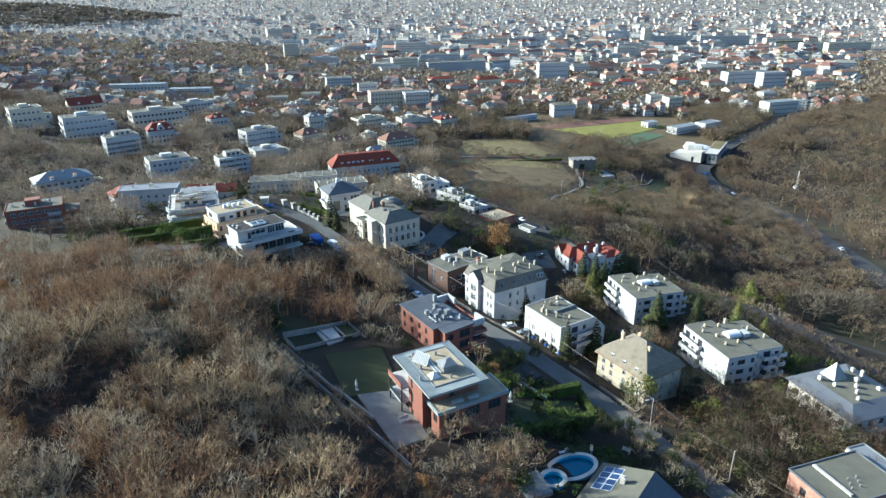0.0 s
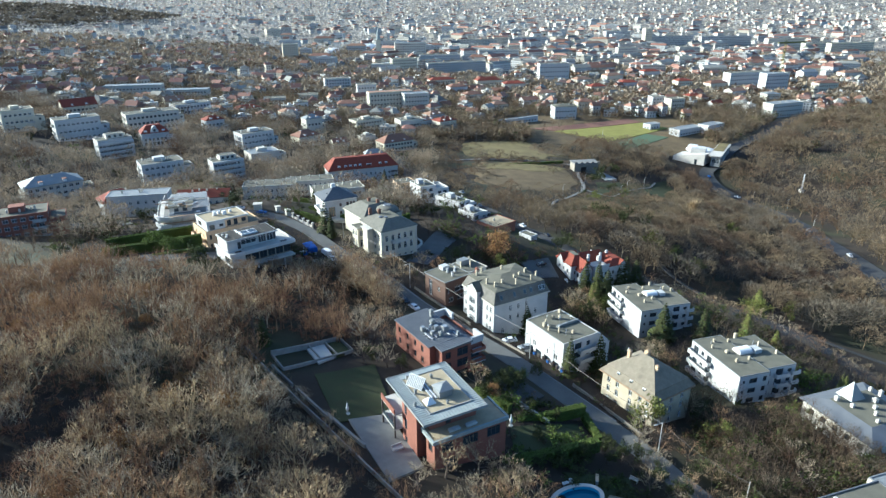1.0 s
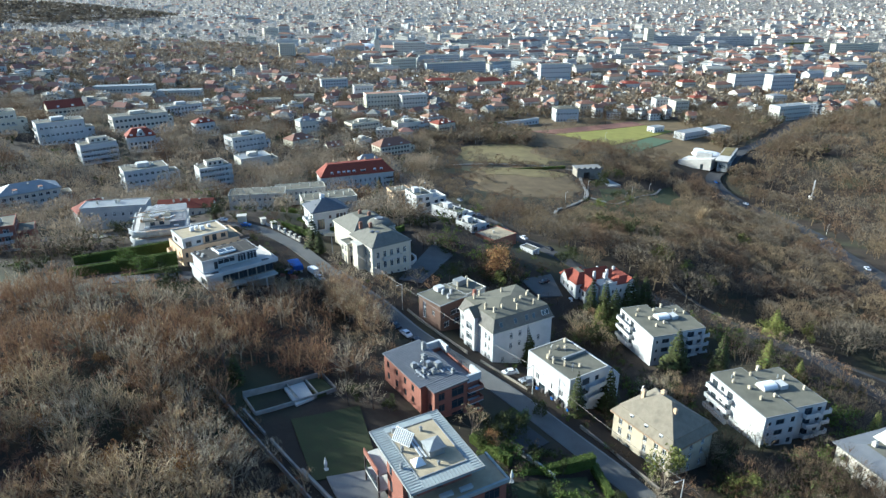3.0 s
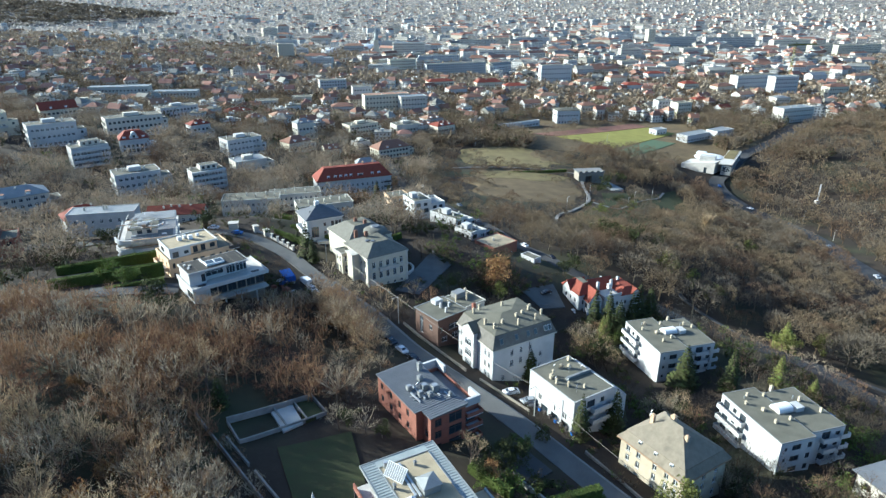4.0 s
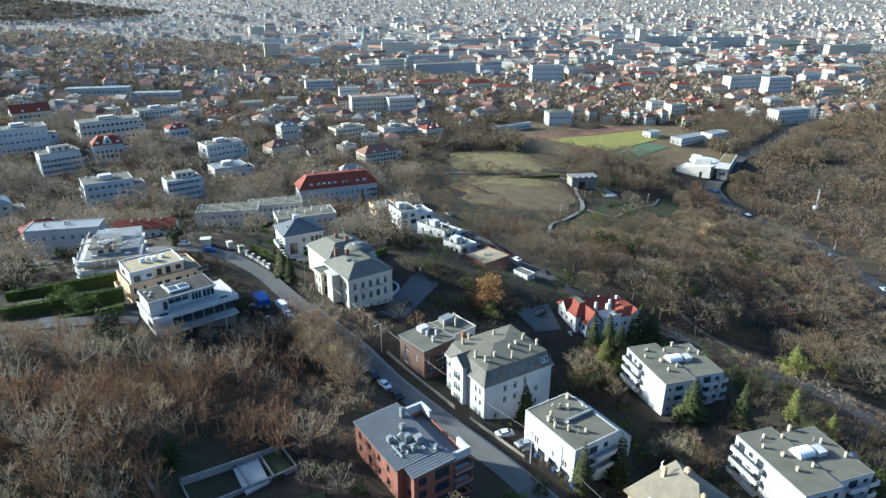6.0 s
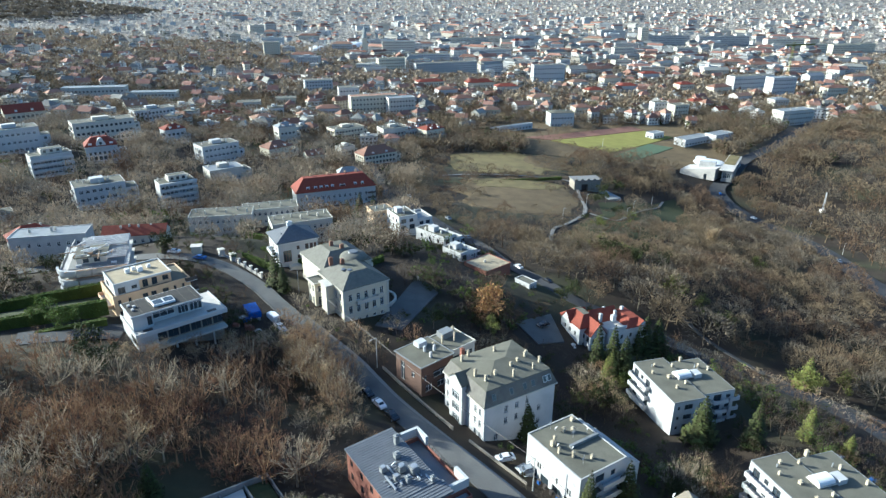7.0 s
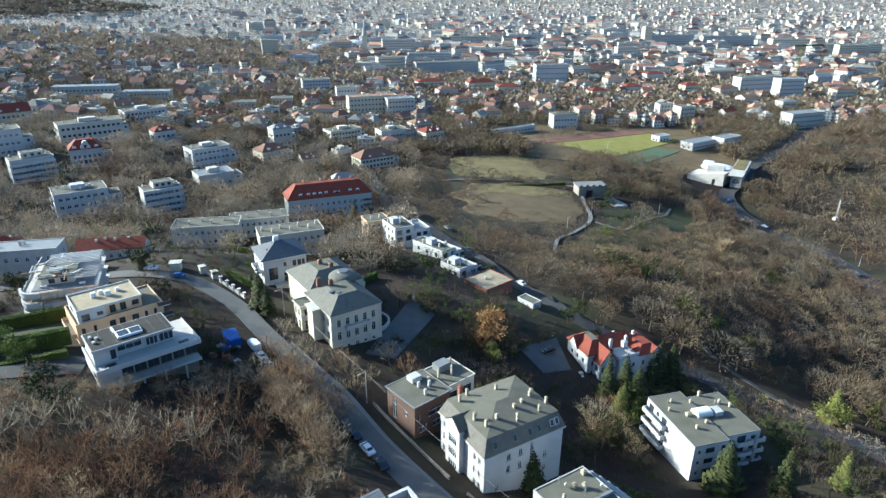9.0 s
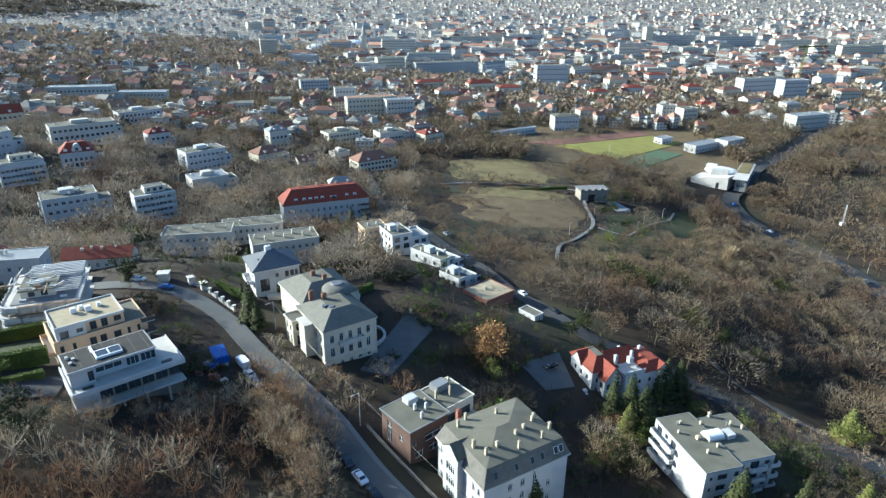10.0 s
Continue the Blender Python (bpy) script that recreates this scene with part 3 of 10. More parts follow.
def chimney(parent, x, y, z, h=1.6, w=0.6, d=0.6, material=None, cap=True):
    bm = box(x - w / 2, y - d / 2, z - 0.5, x + w / 2, y + d / 2, z + h)
    if cap:
        box_into(bm, x - w / 2 - 0.08, y - d / 2 - 0.08, z + h + 0.002, x + w / 2 + 0.08, y + d / 2 + 0.08, z + h + 0.12)
        box_into(bm, x - w / 4, y - d / 4, z + h + 0.122, x + w / 4, y + d / 4, z + h + 0.35)
    return part("chimney", bm, material or M["plaster_pale"], parent)


def vent_pipe(parent, x, y, z, h=1.0, r=0.16):
    bm = cyl(x, y, z - 0.1, z + h, r, sides=8)
    return part("vent_pipe", bm, M["steel"], parent)


def balcony(parent, x0, y0, x1, y1, z, rail_mat, deck=0.2, rail=1.0, sides="SEW"):
    """A balcony slab with a solid front."""
    bm = box(x0, y0, z - deck, x1, y1, z)
    b = part("balcony", bm, M["plaster_white"], parent)
    bm = bmesh.new()
    t = 0.1
    if "S" in sides:
        box_into(bm, x0, y0, z + 0.003, x1, y0 + t, z + rail)
    if "N" in sides:
        box_into(bm, x0, y1 - t, z + 0.003, x1, y1, z + rail)
    if "W" in sides:
        box_into(bm, x0, y0 + t + 0.003, z + 0.003, x0 + t, y1 - t - 0.003, z + rail)
    if "E" in sides:
        box_into(bm, x1 - t, y0 + t + 0.003, z + 0.003, x1, y1 - t - 0.003, z + rail)
    part("railing", bm, rail_mat, b)
    return b


def small_house(x, y, yaw, lx, ly, h, roof, wall_mat, roof_mat, label, floors=2, base=None, name="house", category="house", n=(4, 3), rise=3.0, frames=False, group="", chim=1, w=1.1, wh=1.5):
    """A plain house: walls with windows, a roof of some kind and its chimneys. h counts from the ground."""
    z = hz(x, y) - 1.5 if base is None else base
    hh = h + (1.5 if base is None else 0)
    ob = thing(name, x, y, z, yaw, label, category, group)
    st = (h - 0.4) / floors
    off = hh - h
    ops = {}
    for side, count, ln in (("S", n[0], lx), ("E", n[1], ly), ("W", n[1], ly), ("N", n[0], lx)):
        ops[side] = grid_windows(ln, hh, count, floors, w, min(wh, st - 1.1), off + 0.9, st) if side != "N" else []
    storey_block(ob, -lx / 2, -ly / 2, lx / 2, ly / 2, 0, hh, wall_mat, ops, frames=frames, singly=y < 570)
    if roof == "flat":
        flat_roof(ob, -lx / 2, -ly / 2, lx / 2, ly / 2, hh + 0.004, roof_mat, coping=wall_mat, over=0.1)
        top = hh
    elif roof == "hip":
        hip_roof(ob, -lx / 2, -ly / 2, lx / 2, ly / 2, hh + 0.2, rise, roof_mat)
        top = hh + rise * 0.6
    else:
        gable_roof(ob, -lx / 2, -ly / 2, lx / 2, ly / 2, hh, rise, roof_mat, along="x" if lx >= ly else "y", wall_mat=wall_mat)
        top = hh + rise * 0.6
    rng = random.Random(int(x * 7 + y * 13))
    for k in range(chim):
        chimney(ob, rng.uniform(-0.3, 0.3) * lx, rng.uniform(-0.2, 0.25) * ly, top, rng.uniform(1.0, 1.7), 0.7, 0.5)
    return ob

# ---- plants ----
def tube_arrays(points, radii, sides=5):
    vs, ts = [], []
    for k, (p, r) in enumerate(zip(points, radii)):
        for j in range(sides):
            a = 2 * math.pi * j / sides
            vs.append((p[0] + r * math.cos(a), p[1] + r * math.sin(a), p[2]))
        if k:
            o = (k - 1) * sides
            for j in range(sides):
                a, b = o + j, o + (j + 1) % sides
                ts += [(a, b, b + sides), (a, b + sides, a + sides)]
    return np.array(vs), np.array(ts)


def join_arrays(chunks):
    vs, ts, o = [], [], 0
    for v, t in chunks:
        vs.append(v)
        ts.append(np.asarray(t) + o)
        o += len(v)
    return np.concatenate(vs), np.concatenate(ts)


def slivers(a, b, width, rng):
    """Thin tapering twigs from points a to points b, one triangle each."""
    a, b = np.asarray(a, float), np.asarray(b, float)
    d = b - a
    side = np.cross(d, rng.normal(size=d.shape))
    side *= (np.asarray(width) / (np.linalg.norm(side, axis=1) + 1e-9))[:, None] / 2
    v = np.stack([a - side, a + side, b], 1).reshape(-1, 3)
    return v, np.arange(len(v)).reshape(-1, 3)


def broom_tree(seed, stems=10, branches=6, twigs=4, wide=0.36, w=1.0, solid=True, fuzz=400, shell=False):
    """A leafless tree one unit high: stems fan out from a low fork, upright branches, and fine twigs massed on an uneven dome."""
    rng = np.random.default_rng(seed)
    fork = np.array([rng.normal(0, 0.015), rng.normal(0, 0.015), rng.uniform(0.16, 0.26)])
    wood = [tube_arrays([(0, 0, 0), fork, fork * np.array([1.6, 1.6, 1.9])], (0.02, 0.015, 0.006), 5 if solid else 3)]
    base, tip, thick, ends = [], [], [], []
    for k in range(stems):
        az = 2.4 * k + rng.normal(0, 0.35)
        lean = 1.3 * math.sqrt((k + 0.4) / stems)
        out = np.array([math.cos(az), math.sin(az), 0.0])
        reach = rng.uniform(0.75, 1.0)
        p = fork + np.array([0, 0, rng.uniform(0.0, 0.16)])
        end = p + (out * math.sin(lean) * wide + np.array([0, 0, math.cos(lean) * 0.5 + 0.08])) * reach
        mid = p + (end - p) * 0.5 + out * 0.03 * math.sin(lean) - np.array([0, 0, 0.02])
        ends.append(end)
        if solid:
            wood.append(tube_arrays([p, mid, end], (0.008, 0.005, 0.0018), 3))
        else:
            base += [p, mid]
            tip += [mid, end]
            thick += [0.009, 0.006]
        axis = (end - p) / np.linalg.norm(end - p)
        for j in range(branches):
            f = rng.uniform(0.25, 0.98) ** 0.8
            q = p + (mid - p) * f * 2 if f < 0.5 else mid + (end - mid) * (f - 0.5) * 2
            d = axis * 0.75 + rng.normal(0, 0.36, 3) * np.array([1, 1, 0.5]) + np.array([0, 0, 0.45])
            d /= np.linalg.norm(d)
            ln = rng.uniform(0.1, 0.19)
            base.append(q)
            tip.append(q + d * ln)
            thick.append(0.0075)
            for i in range(twigs):
                b = q + d * ln * rng.uniform(0.15, 0.95)
                td = d + rng.normal(0, 0.34, 3) + np.array([0, 0, 0.22])
                td /= np.linalg.norm(td)
                base.append(b)
                tip.append(b + td * rng.uniform(0.05, 0.11))
                thick.append(rng.uniform(0.0038, 0.006))
    if fuzz:
        c = np.array(ends)[rng.integers(0, stems, fuzz)]
        d = rng.normal(0, 1, (fuzz, 3))
        d[:, 2] = np.abs(d[:, 2]) - 0.3
        d /= np.linalg.norm(d, axis=1)[:, None]
        a = c + d * rng.uniform(0.02, 0.15, fuzz)[:, None]
        if shell:
            bumps = rng.normal(0, 1, (9, 3))
            bumps /= np.linalg.norm(bumps, axis=1)[:, None]
            swell = 0.84 + 0.26 * np.clip((d @ bumps.T).max(1) * 3 - 1.9, -0.6, 1)
            a = np.array([0, 0, 0.52]) + d * np.array([wide, wide, 0.42]) * (swell * rng.uniform(0.72, 1.0, fuzz))[:, None]
        way = d * 0.6 + (a - fork) * 0.9 + rng.normal(0, 0.3, (fuzz, 3)) + np.array([0, 0, 0.3])
        way /= np.linalg.norm(way, axis=1)[:, None]
        base += list(a)
        tip += list(a + way * rng.uniform(0.035, 0.085, fuzz)[:, None] * (1.3 if shell else 1.0))
        thick += list(rng.uniform(0.0036, 0.006, fuzz))
    return join_arrays(wood), slivers(base, tip, np.array(thick) * w, rng)


def canopy_tree(seed, count=70, w=0.03, ln=0.16, lobes=7):
    """A leafless crown seen from afar: fine twigs massed on a domed set of lobes, one unit high."""
    rng = np.random.default_rng(seed)
    c0 = rng.normal(0, 0.15, (lobes, 3)) * np.array([1.25, 1.25, 0.45]) + np.array([0, 0, 0.6])
    c0[:, 2] -= 0.5 * np.hypot(c0[:, 0], c0[:, 1]) ** 1.5
    c = c0[rng.integers(0, lobes, count)]
    d = rng.normal(0, 1, (count, 3))
    d[:, 2] = np.abs(d[:, 2]) * 1.1 - 0.25
    d /= np.linalg.norm(d, axis=1)[:, None]
    a = c + d * rng.uniform(0.02, 0.12, count)[:, None]
    b = a + (d + rng.normal(0, 0.3, (count, 3)) + np.array([0, 0, 0.35])) * rng.uniform(0.4, 1.0, count)[:, None] * ln
    tw = slivers(a, b, np.full(count, w) * rng.uniform(0.6, 1.5, count), rng)
    st = slivers(np.zeros((2, 3)), np.array([[0.02, 0, 0.6], [-0.03, 0.02, 0.55]]), [0.04, 0.04], rng)
    return join_arrays([tw, st])


def leaf_cloud(seed, count, lobes, size, spread=0.17, squash=0.8, z=0.6, stray=0.04):
    """Small leaf clumps on the outside of uneven lobes."""
    rng = np.random.default_rng(seed)
    cs = rng.normal(0, spread, (lobes, 3)) * np.array([1, 1, squash]) + np.array([0, 0, z])
    rs = rng.uniform(0.1, 0.2, lobes)
    k = rng.integers(0, lobes, count)
    d = rng.normal(0, 1, (count, 3))
    d /= np.linalg.norm(d, axis=1)[:, None]
    p = cs[k] + d * (rs[k] * rng.uniform(0.5, 1.1, count))[:, None] + rng.normal(0, stray, (count, 3)) * 0.5
    v = p[:, None, :] + rng.normal(0, size, (count, 3, 3))
    return v.reshape(-1, 3), np.arange(3 * count).reshape(-1, 3)


def conifer_arrays(seed, layers=15, per=11, width=0.2, droop=0.25):
    """A spruce one unit high: trunk, and whorls of drooping feathered boughs."""
    rng = np.random.default_rng(seed)
    trunk = tube_arrays([(0, 0, 0), (0, 0, 0.5), (0, 0, 0.98)], (0.018, 0.011, 0.002), 5)
    v, t = [], []
    for k in range(layers):
        f = k / (layers - 1)
        z = 0.1 + 0.88 * f
        r = width * (1 - f) ** 0.85 + 0.015
        for j in range(per):
            a = 2 * math.pi * (j + rng.random()) / per + k
            rr = r * rng.uniform(0.7, 1.15)
            out = np.array([math.cos(a), math.sin(a), 0])
            sid = np.array([-math.sin(a), math.cos(a), 0])
            tip = out * rr + np.array([0, 0, z - droop * rr])
            for s in (-1, 1):
                for g in (0.35, 0.7):
                    q = out * rr * g + np.array([0, 0, z + 0.01 - droop * rr * g * 0.6])
                    o = len(v)
                    v += [q, tip * (0.55 + 0.45 * g) + np.array([0, 0, z * (1 - 0.55 - 0.45 * g)]), q + sid * s * rr * 0.33 + out * rr * 0.2 + np.array([0, 0, -0.03])]
                    t.append((o, o + 1, o + 2))
    return trunk, (np.array(v), np.array(t))


def scatter_arrays(template_list, places, rng):
    """Copies of templates at rows of x, y, z, height, width factor, joined into one set of arrays."""
    vs, ts, kinds, o = [], [], [], 0
    for x, y, z, h, wf in places:
        v, t = template_list[rng.integers(0, len(template_list))]
        k = rng.choice(3, p=(0.45, 0.3, 0.25)) if rng.random() < 0.3 else int(np.digitize(noise.noise(Vector((x * 0.035, y * 0.035, 40))), (0.02, 0.22)))
        kinds.append(np.full(len(t), k))
        a = rng.uniform(0, 6.283)
        c, s = math.cos(a), math.sin(a)
        q = np.empty_like(v)
        q[:, 0] = (v[:, 0] * c - v[:, 1] * s) * h * wf + x
        q[:, 1] = (v[:, 0] * s + v[:, 1] * c) * h * wf + y
        q[:, 2] = v[:, 2] * h + z
        vs.append(q)
        ts.append(t + o)
        o += len(v)
    return np.concatenate(vs), np.concatenate(ts), np.concatenate(kinds)


def plant(name, trunk_me, crown_me, x, y, h, wf, label, category, group="", yaw=0.0, z=None, crown_name="crown"):
    ob = new(name)
    ob.matrix_world = Matrix.LocRotScale((x, y, (hz(x, y) if z is None else z) - 0.1), Euler((0, 0, yaw)), (h * wf, h * wf, h))
    tagged(ob, label, category, group)
    if trunk_me:
        part("trunk", trunk_me, None, ob)
    part(crown_name, crown_me, None, ob)
    return ob


BARE = []
for k in range(7):
    wd, tw = broom_tree(100 + k, 9 + k % 3, 6, 5, 0.33 + 0.03 * (k % 3), 1.25, True, 360)
    BARE.append((wd, tw, tri_mesh("trunk", *wd, [M["bark"]]), tri_mesh("crown", *tw, [M[("twig", "twig_grey", "twig_brown")[k % 3]]])))
LITE = []
for k in range(6):
    wd, tw = broom_tree(150 + k, 8, 3, 3, 0.42, 1.35, False, 230)
    LITE.append(join_arrays([wd, tw]))
FAR_BARE = [join_arrays(broom_tree(200 + k, 7, 0, 0, 0.44, 5.0, False, 210, True)) for k in range(6)]
FAR_TINY = [canopy_tree(230 + k, 10, 0.16, 0.24) for k in range(5)]
CONIFERS = []
for k in range(3):
    tk, nd = conifer_arrays(300 + k, 14 + k, 11, 0.19 + 0.03 * k)
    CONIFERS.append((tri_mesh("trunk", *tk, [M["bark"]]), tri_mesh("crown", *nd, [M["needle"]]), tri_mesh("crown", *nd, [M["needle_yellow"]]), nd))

# ---- the villas along the street ----
FOOT = []


def clear(x, y, r):
    """Keeps plants off a round plot."""
    FOOT.append((x, y, r))


def even(length, n, w, h, v, margin=1.0):
    """One row of n openings at height v."""
    return [(margin + (length - 2 * margin) * (k + 0.5) / n - w / 2, v, margin + (length - 2 * margin) * (k + 0.5) / n + w / 2, v + h) for k in range(n)]


def roof_clutter(ob, spots, z, material=None):
    for x, y, h, w in spots:
        chimney(ob, x, y, z, h * 0.85, w * 0.85, w * 0.85, material or M["plaster_ochre"])


def dish(ob, x, y, z, r=0.45, yaw=200):
    bm = bmesh.new()
    bmesh.ops.create_cone(bm, cap_ends=False, segments=14, radius1=r, radius2=r * 0.25, depth=r * 0.35)
    bmesh.ops.create_circle(bm, cap_ends=True, segments=14, radius=r * 0.25, matrix=Matrix.Translation((0, 0, r * 0.175)))
    bmesh.ops.transform(bm, matrix=pose(x, y, z + 0.9, 65, 0, yaw), verts=bm.verts[:])
    d = part("satellite_dish", bm, M["white_paint"], ob)
    part("mast", cyl(x, y, z, z + 0.9, 0.04, sides=6), M["steel"], d)


def apartment_block(x, y, yaw, roof_z, spots, label):
    """A white three-storey block with stepped balconies and a glazed roof dome."""
    lx, ly, h = 19.2, 19.5, 11.5
    ob = thing("apartment_building", x, y, roof_z - h, yaw, label, "apartment building", "white apartment blocks")
    a, b = -lx / 2, -ly / 2
    mid = -0.3
    front = [r for v in (2.6, 5.6, 8.6) for r in ((1.2, v + 0.5, 1.9, v + 1.5), (3.2, v + 0.3, 5.6, v + 1.8), (7.4, v + 0.3, 8.6, v + 1.8))]
    west = [r for v in (2.6, 5.6, 8.6) for r in ((1.0, v, 3.0, v + 2.1), (4.2, v + 0.6, 5.4, v + 1.9), (6.6, v, 8.6, v + 2.1))]
    storey_block(ob, a, b, mid, -b, 0, h, M["plaster_white"], {"S": front, "W": west}, frame_mat=M["frame_dark"])
    flat_roof(ob, a, b, mid, -b, h + 0.004, M["roof_felt"], 0.14, coping=M["roof_zinc"], t=0.14)
    lo = h - 0.35
    front = [r for v in (2.6, 5.6, 8.4) for r in ((1.0, v + 0.4, 2.0, v + 1.7), (3.6, v, 6.0, v + 2.1), (7.4, v + 0.5, 8.8, v + 1.7))]
    storey_block(ob, mid + 0.01, b + 1.6, -a, -b - 2.2, 0, lo, M["plaster_white"], {"S": front, "E": even(ly - 3.8, 3, 1.4, 1.4, 6) + even(ly - 3.8, 3, 1.4, 1.4, 8.8)}, frame_mat=M["frame_dark"])
    flat_roof(ob, mid + 0.27, b + 1.6, -a, -b - 2.2, lo + 0.004, M["roof_felt"], 0.14, coping=M["roof_zinc"], t=0.14)
    for v in (2.5, 5.5, 8.5):
        balcony(ob, 3.4 - (v > 8) * 0.6, b + 0.3, 7.0, b + 1.58, v, M["plaster_white"])
        balcony(ob, 8.0, b + 0.7, -a + 1.2, b + 1.58, v, M["plaster_white"])
        balcony(ob, a - 1.5, 0.8, a - 0.02, -b - 0.4, v - 0.05, M["plaster_white"], sides="NSW")
        for k in range(7):
            yy = 1.4 + k * 1.05
            part("planter", box(a - 1.62, yy, v + 0.75, a - 1.4, yy + 0.8, v + 1.15, 0.03), M["concrete_pale"], ob)
    # barrel rooflight
    bm = bmesh.new()
    n = 10
    rows = []
    for k in range(n + 1):
        t = math.pi * k / n
        rows.append([bm.verts.new((xx, 0.6 - 1.5 * math.cos(t), h + 0.35 + 0.95 * math.sin(t) ** 0.6)) for xx in (-2.4, 1.6)])
    for r, s in zip(rows, rows[1:]):
        bm.faces.new((r[0], r[1], s[1], s[0]))
    for e in (0, 1):
        bm.faces.new([r[e] for r in rows])
    bmesh.ops.recalc_face_normals(bm, faces=bm.faces[:])
    dome = part("rooflight", bm, M["white_paint"], ob, "white barrel-shaped rooflight")
    part("rooflight_kerb", box(-2.6, -1.1, h + 0.05, 1.8, 2.3, h + 0.36), M["concrete_pale"], dome)
    part("roof_house", box(2.3, -1.2, lo + 0.05, 4.4, 1.4, lo + 1.3), M["plaster_white"], ob)
    roof_clutter(ob, spots, h + 0.05)
    vent_pipe(ob, 5.5, 3.5, lo, 1.1)
    vent_pipe(ob, -6.0, 6.5, h, 0.9)
    clear(x, y, 13.5)
    return ob


apartment_block(72.1, 204.4, 14.5, -2.7, ((-7.6, 3.5, 0.9, 0.55), (-5.2, 6.4, 0.9, 0.6), (-0.6, 5.0, 1.0, 0.6), (-4.4, 0.6, 0.8, 1.1), (-5.2, -4.2, 1.0, 0.7), (-1.8, -3.0, 1.0, 0.6), (3.6, 7.4, 1.0, 0.7), (6.4, 3.2, 1.0, 0.6), (8.3, 1.5, 0.8, 0.6)),
                "white three-storey apartment block with flat grey roof and balconies")
apartment_block(83.5, 159.6, 16, 2.0, ((-7.2, 4.5, 0.9, 0.55), (-4.6, 7.2, 0.9, 0.6), (-0.8, 6.0, 1.0, 0.6), (-5.0, 1.2, 0.8, 0.9), (-5.6, -3.4, 1.0, 0.7), (-1.6, -3.4, 1.0, 0.6), (3.2, 8.0, 1.0, 0.8), (6.4, 2.4, 0.9, 0.6), (8.0, -2.6, 0.8, 0.6)),
                "white apartment block with a shallow flat roof beside bare trees")


def stepped_white_house():
    x, y, yaw, lx, ly, top = 35.4, 165.8, 31, 16.2, 16, 7.5
    base = -5.0
    h = top - base
    ob = thing("apartment_building", x, y, base, yaw, "white stepped apartment house with flat grey roof full of antennas", "apartment building")
    a, b = -lx / 2, -ly / 2
    west = [(u, v, u + 0.45, v + 1.5) for v in (6.6,) for u in (3.6, 4.3, 9.4, 12.6, 13.3)]
    west += [(1.2 + 3.6 * k, 3.6, 3.6 + 3.6 * k, 5.8) for k in range(4)]
    south = [r for v in (4.0, 7.0, 9.8) for r in ((1.4, v, 2.2, v + 1.5), (4.0, v - 0.2, 6.4, v + 1.7), (8.2, v, 9.4, v + 1.4))]
    storey_block(ob, a, b, 4.2, -b, 0, h, M["plaster_white"], {"W": west, "S": south}, frame_mat=M["frame_dark"], mullions=0)
    flat_roof(ob, a, b, 4.2, -b, h + 0.004, M["roof_felt"], 0.25, coping=M["plaster_grey"])
    xx = 4.2
    for k, (w, drop) in enumerate(((1.5, 1.1), (1.4, 2.3), (1.4, 3.5), (1.3, 4.7), (1.3, 6.0))):
        storey_block(ob, xx + 0.01, b + 0.5 + 0.4 * k, xx + w, -b - 1 - k, 0, h - drop, M["plaster_white"], {"S": [(0.35, h - drop - 2.4, w - 0.35, h - drop - 0.9)] if k % 2 else []}, frame_mat=M["frame_dark"])
        flat_roof(ob, xx + 0.28, b + 0.5 + 0.4 * k, xx + w, -b - 1 - k, h - drop + 0.004, M["roof_felt"], 0.3, coping=M["plaster_grey"])
        xx += w
    for v in (5.6, 8.6):
        balcony(ob, -3.0, b - 1.4, 3.6, b - 0.02, v, M["plaster_grey"])
    # raised kerb that crosses the roof
    part("roof_kerb", box(-3.6, -0.3, h + 0.1, 4.0, 0.3, h + 0.75), M["roof_zinc"], ob)
    roof_clutter(ob, ((-6.6, 0.0, 1.5, 0.5), (-6.2, 2.4, 1.2, 0.9), (-5.2, 3.0, 1.8, 0.5), (-1.2, 4.6, 1.0, 0.8), (0.4, 3.6, 1.1, 0.8), (2.8, 6.4, 1.0, 0.9), (-5.0, -2.4, 1.6, 0.5), (-2.0, -4.6, 0.9, 0.6)), h + 0.1)
    for q in ((-5.8, 1.3), (-3.8, -0.9), (3.0, 2.0), (-2.6, 5.6)):
        dish(ob, *q, h + 0.1)
    for q in ((-3.2, 6.6), (-4.8, -5.0), (-1.0, 2.0)):
        m = part("antenna", cyl(*q, h, h + 2.4, 0.03, sides=5), M["steel"], ob)
        bm = bmesh.new()
        for k in range(4):
            box_into(bm, q[0] - 0.5 + 0.06 * k, q[1] - 0.02, h + 1.4 + 0.25 * k, q[0] + 0.5 - 0.06 * k, q[1] + 0.02, h + 1.44 + 0.25 * k)
        part("antenna_bars", bm, M["steel"], m)
    part("entrance_ramp", box(a - 2.6, -b - 3, 1.2, a - 0.05, -b + 0.5, 4.6), M["plaster_white"], ob)
    clear(x, y, 12)


stepped_white_house()


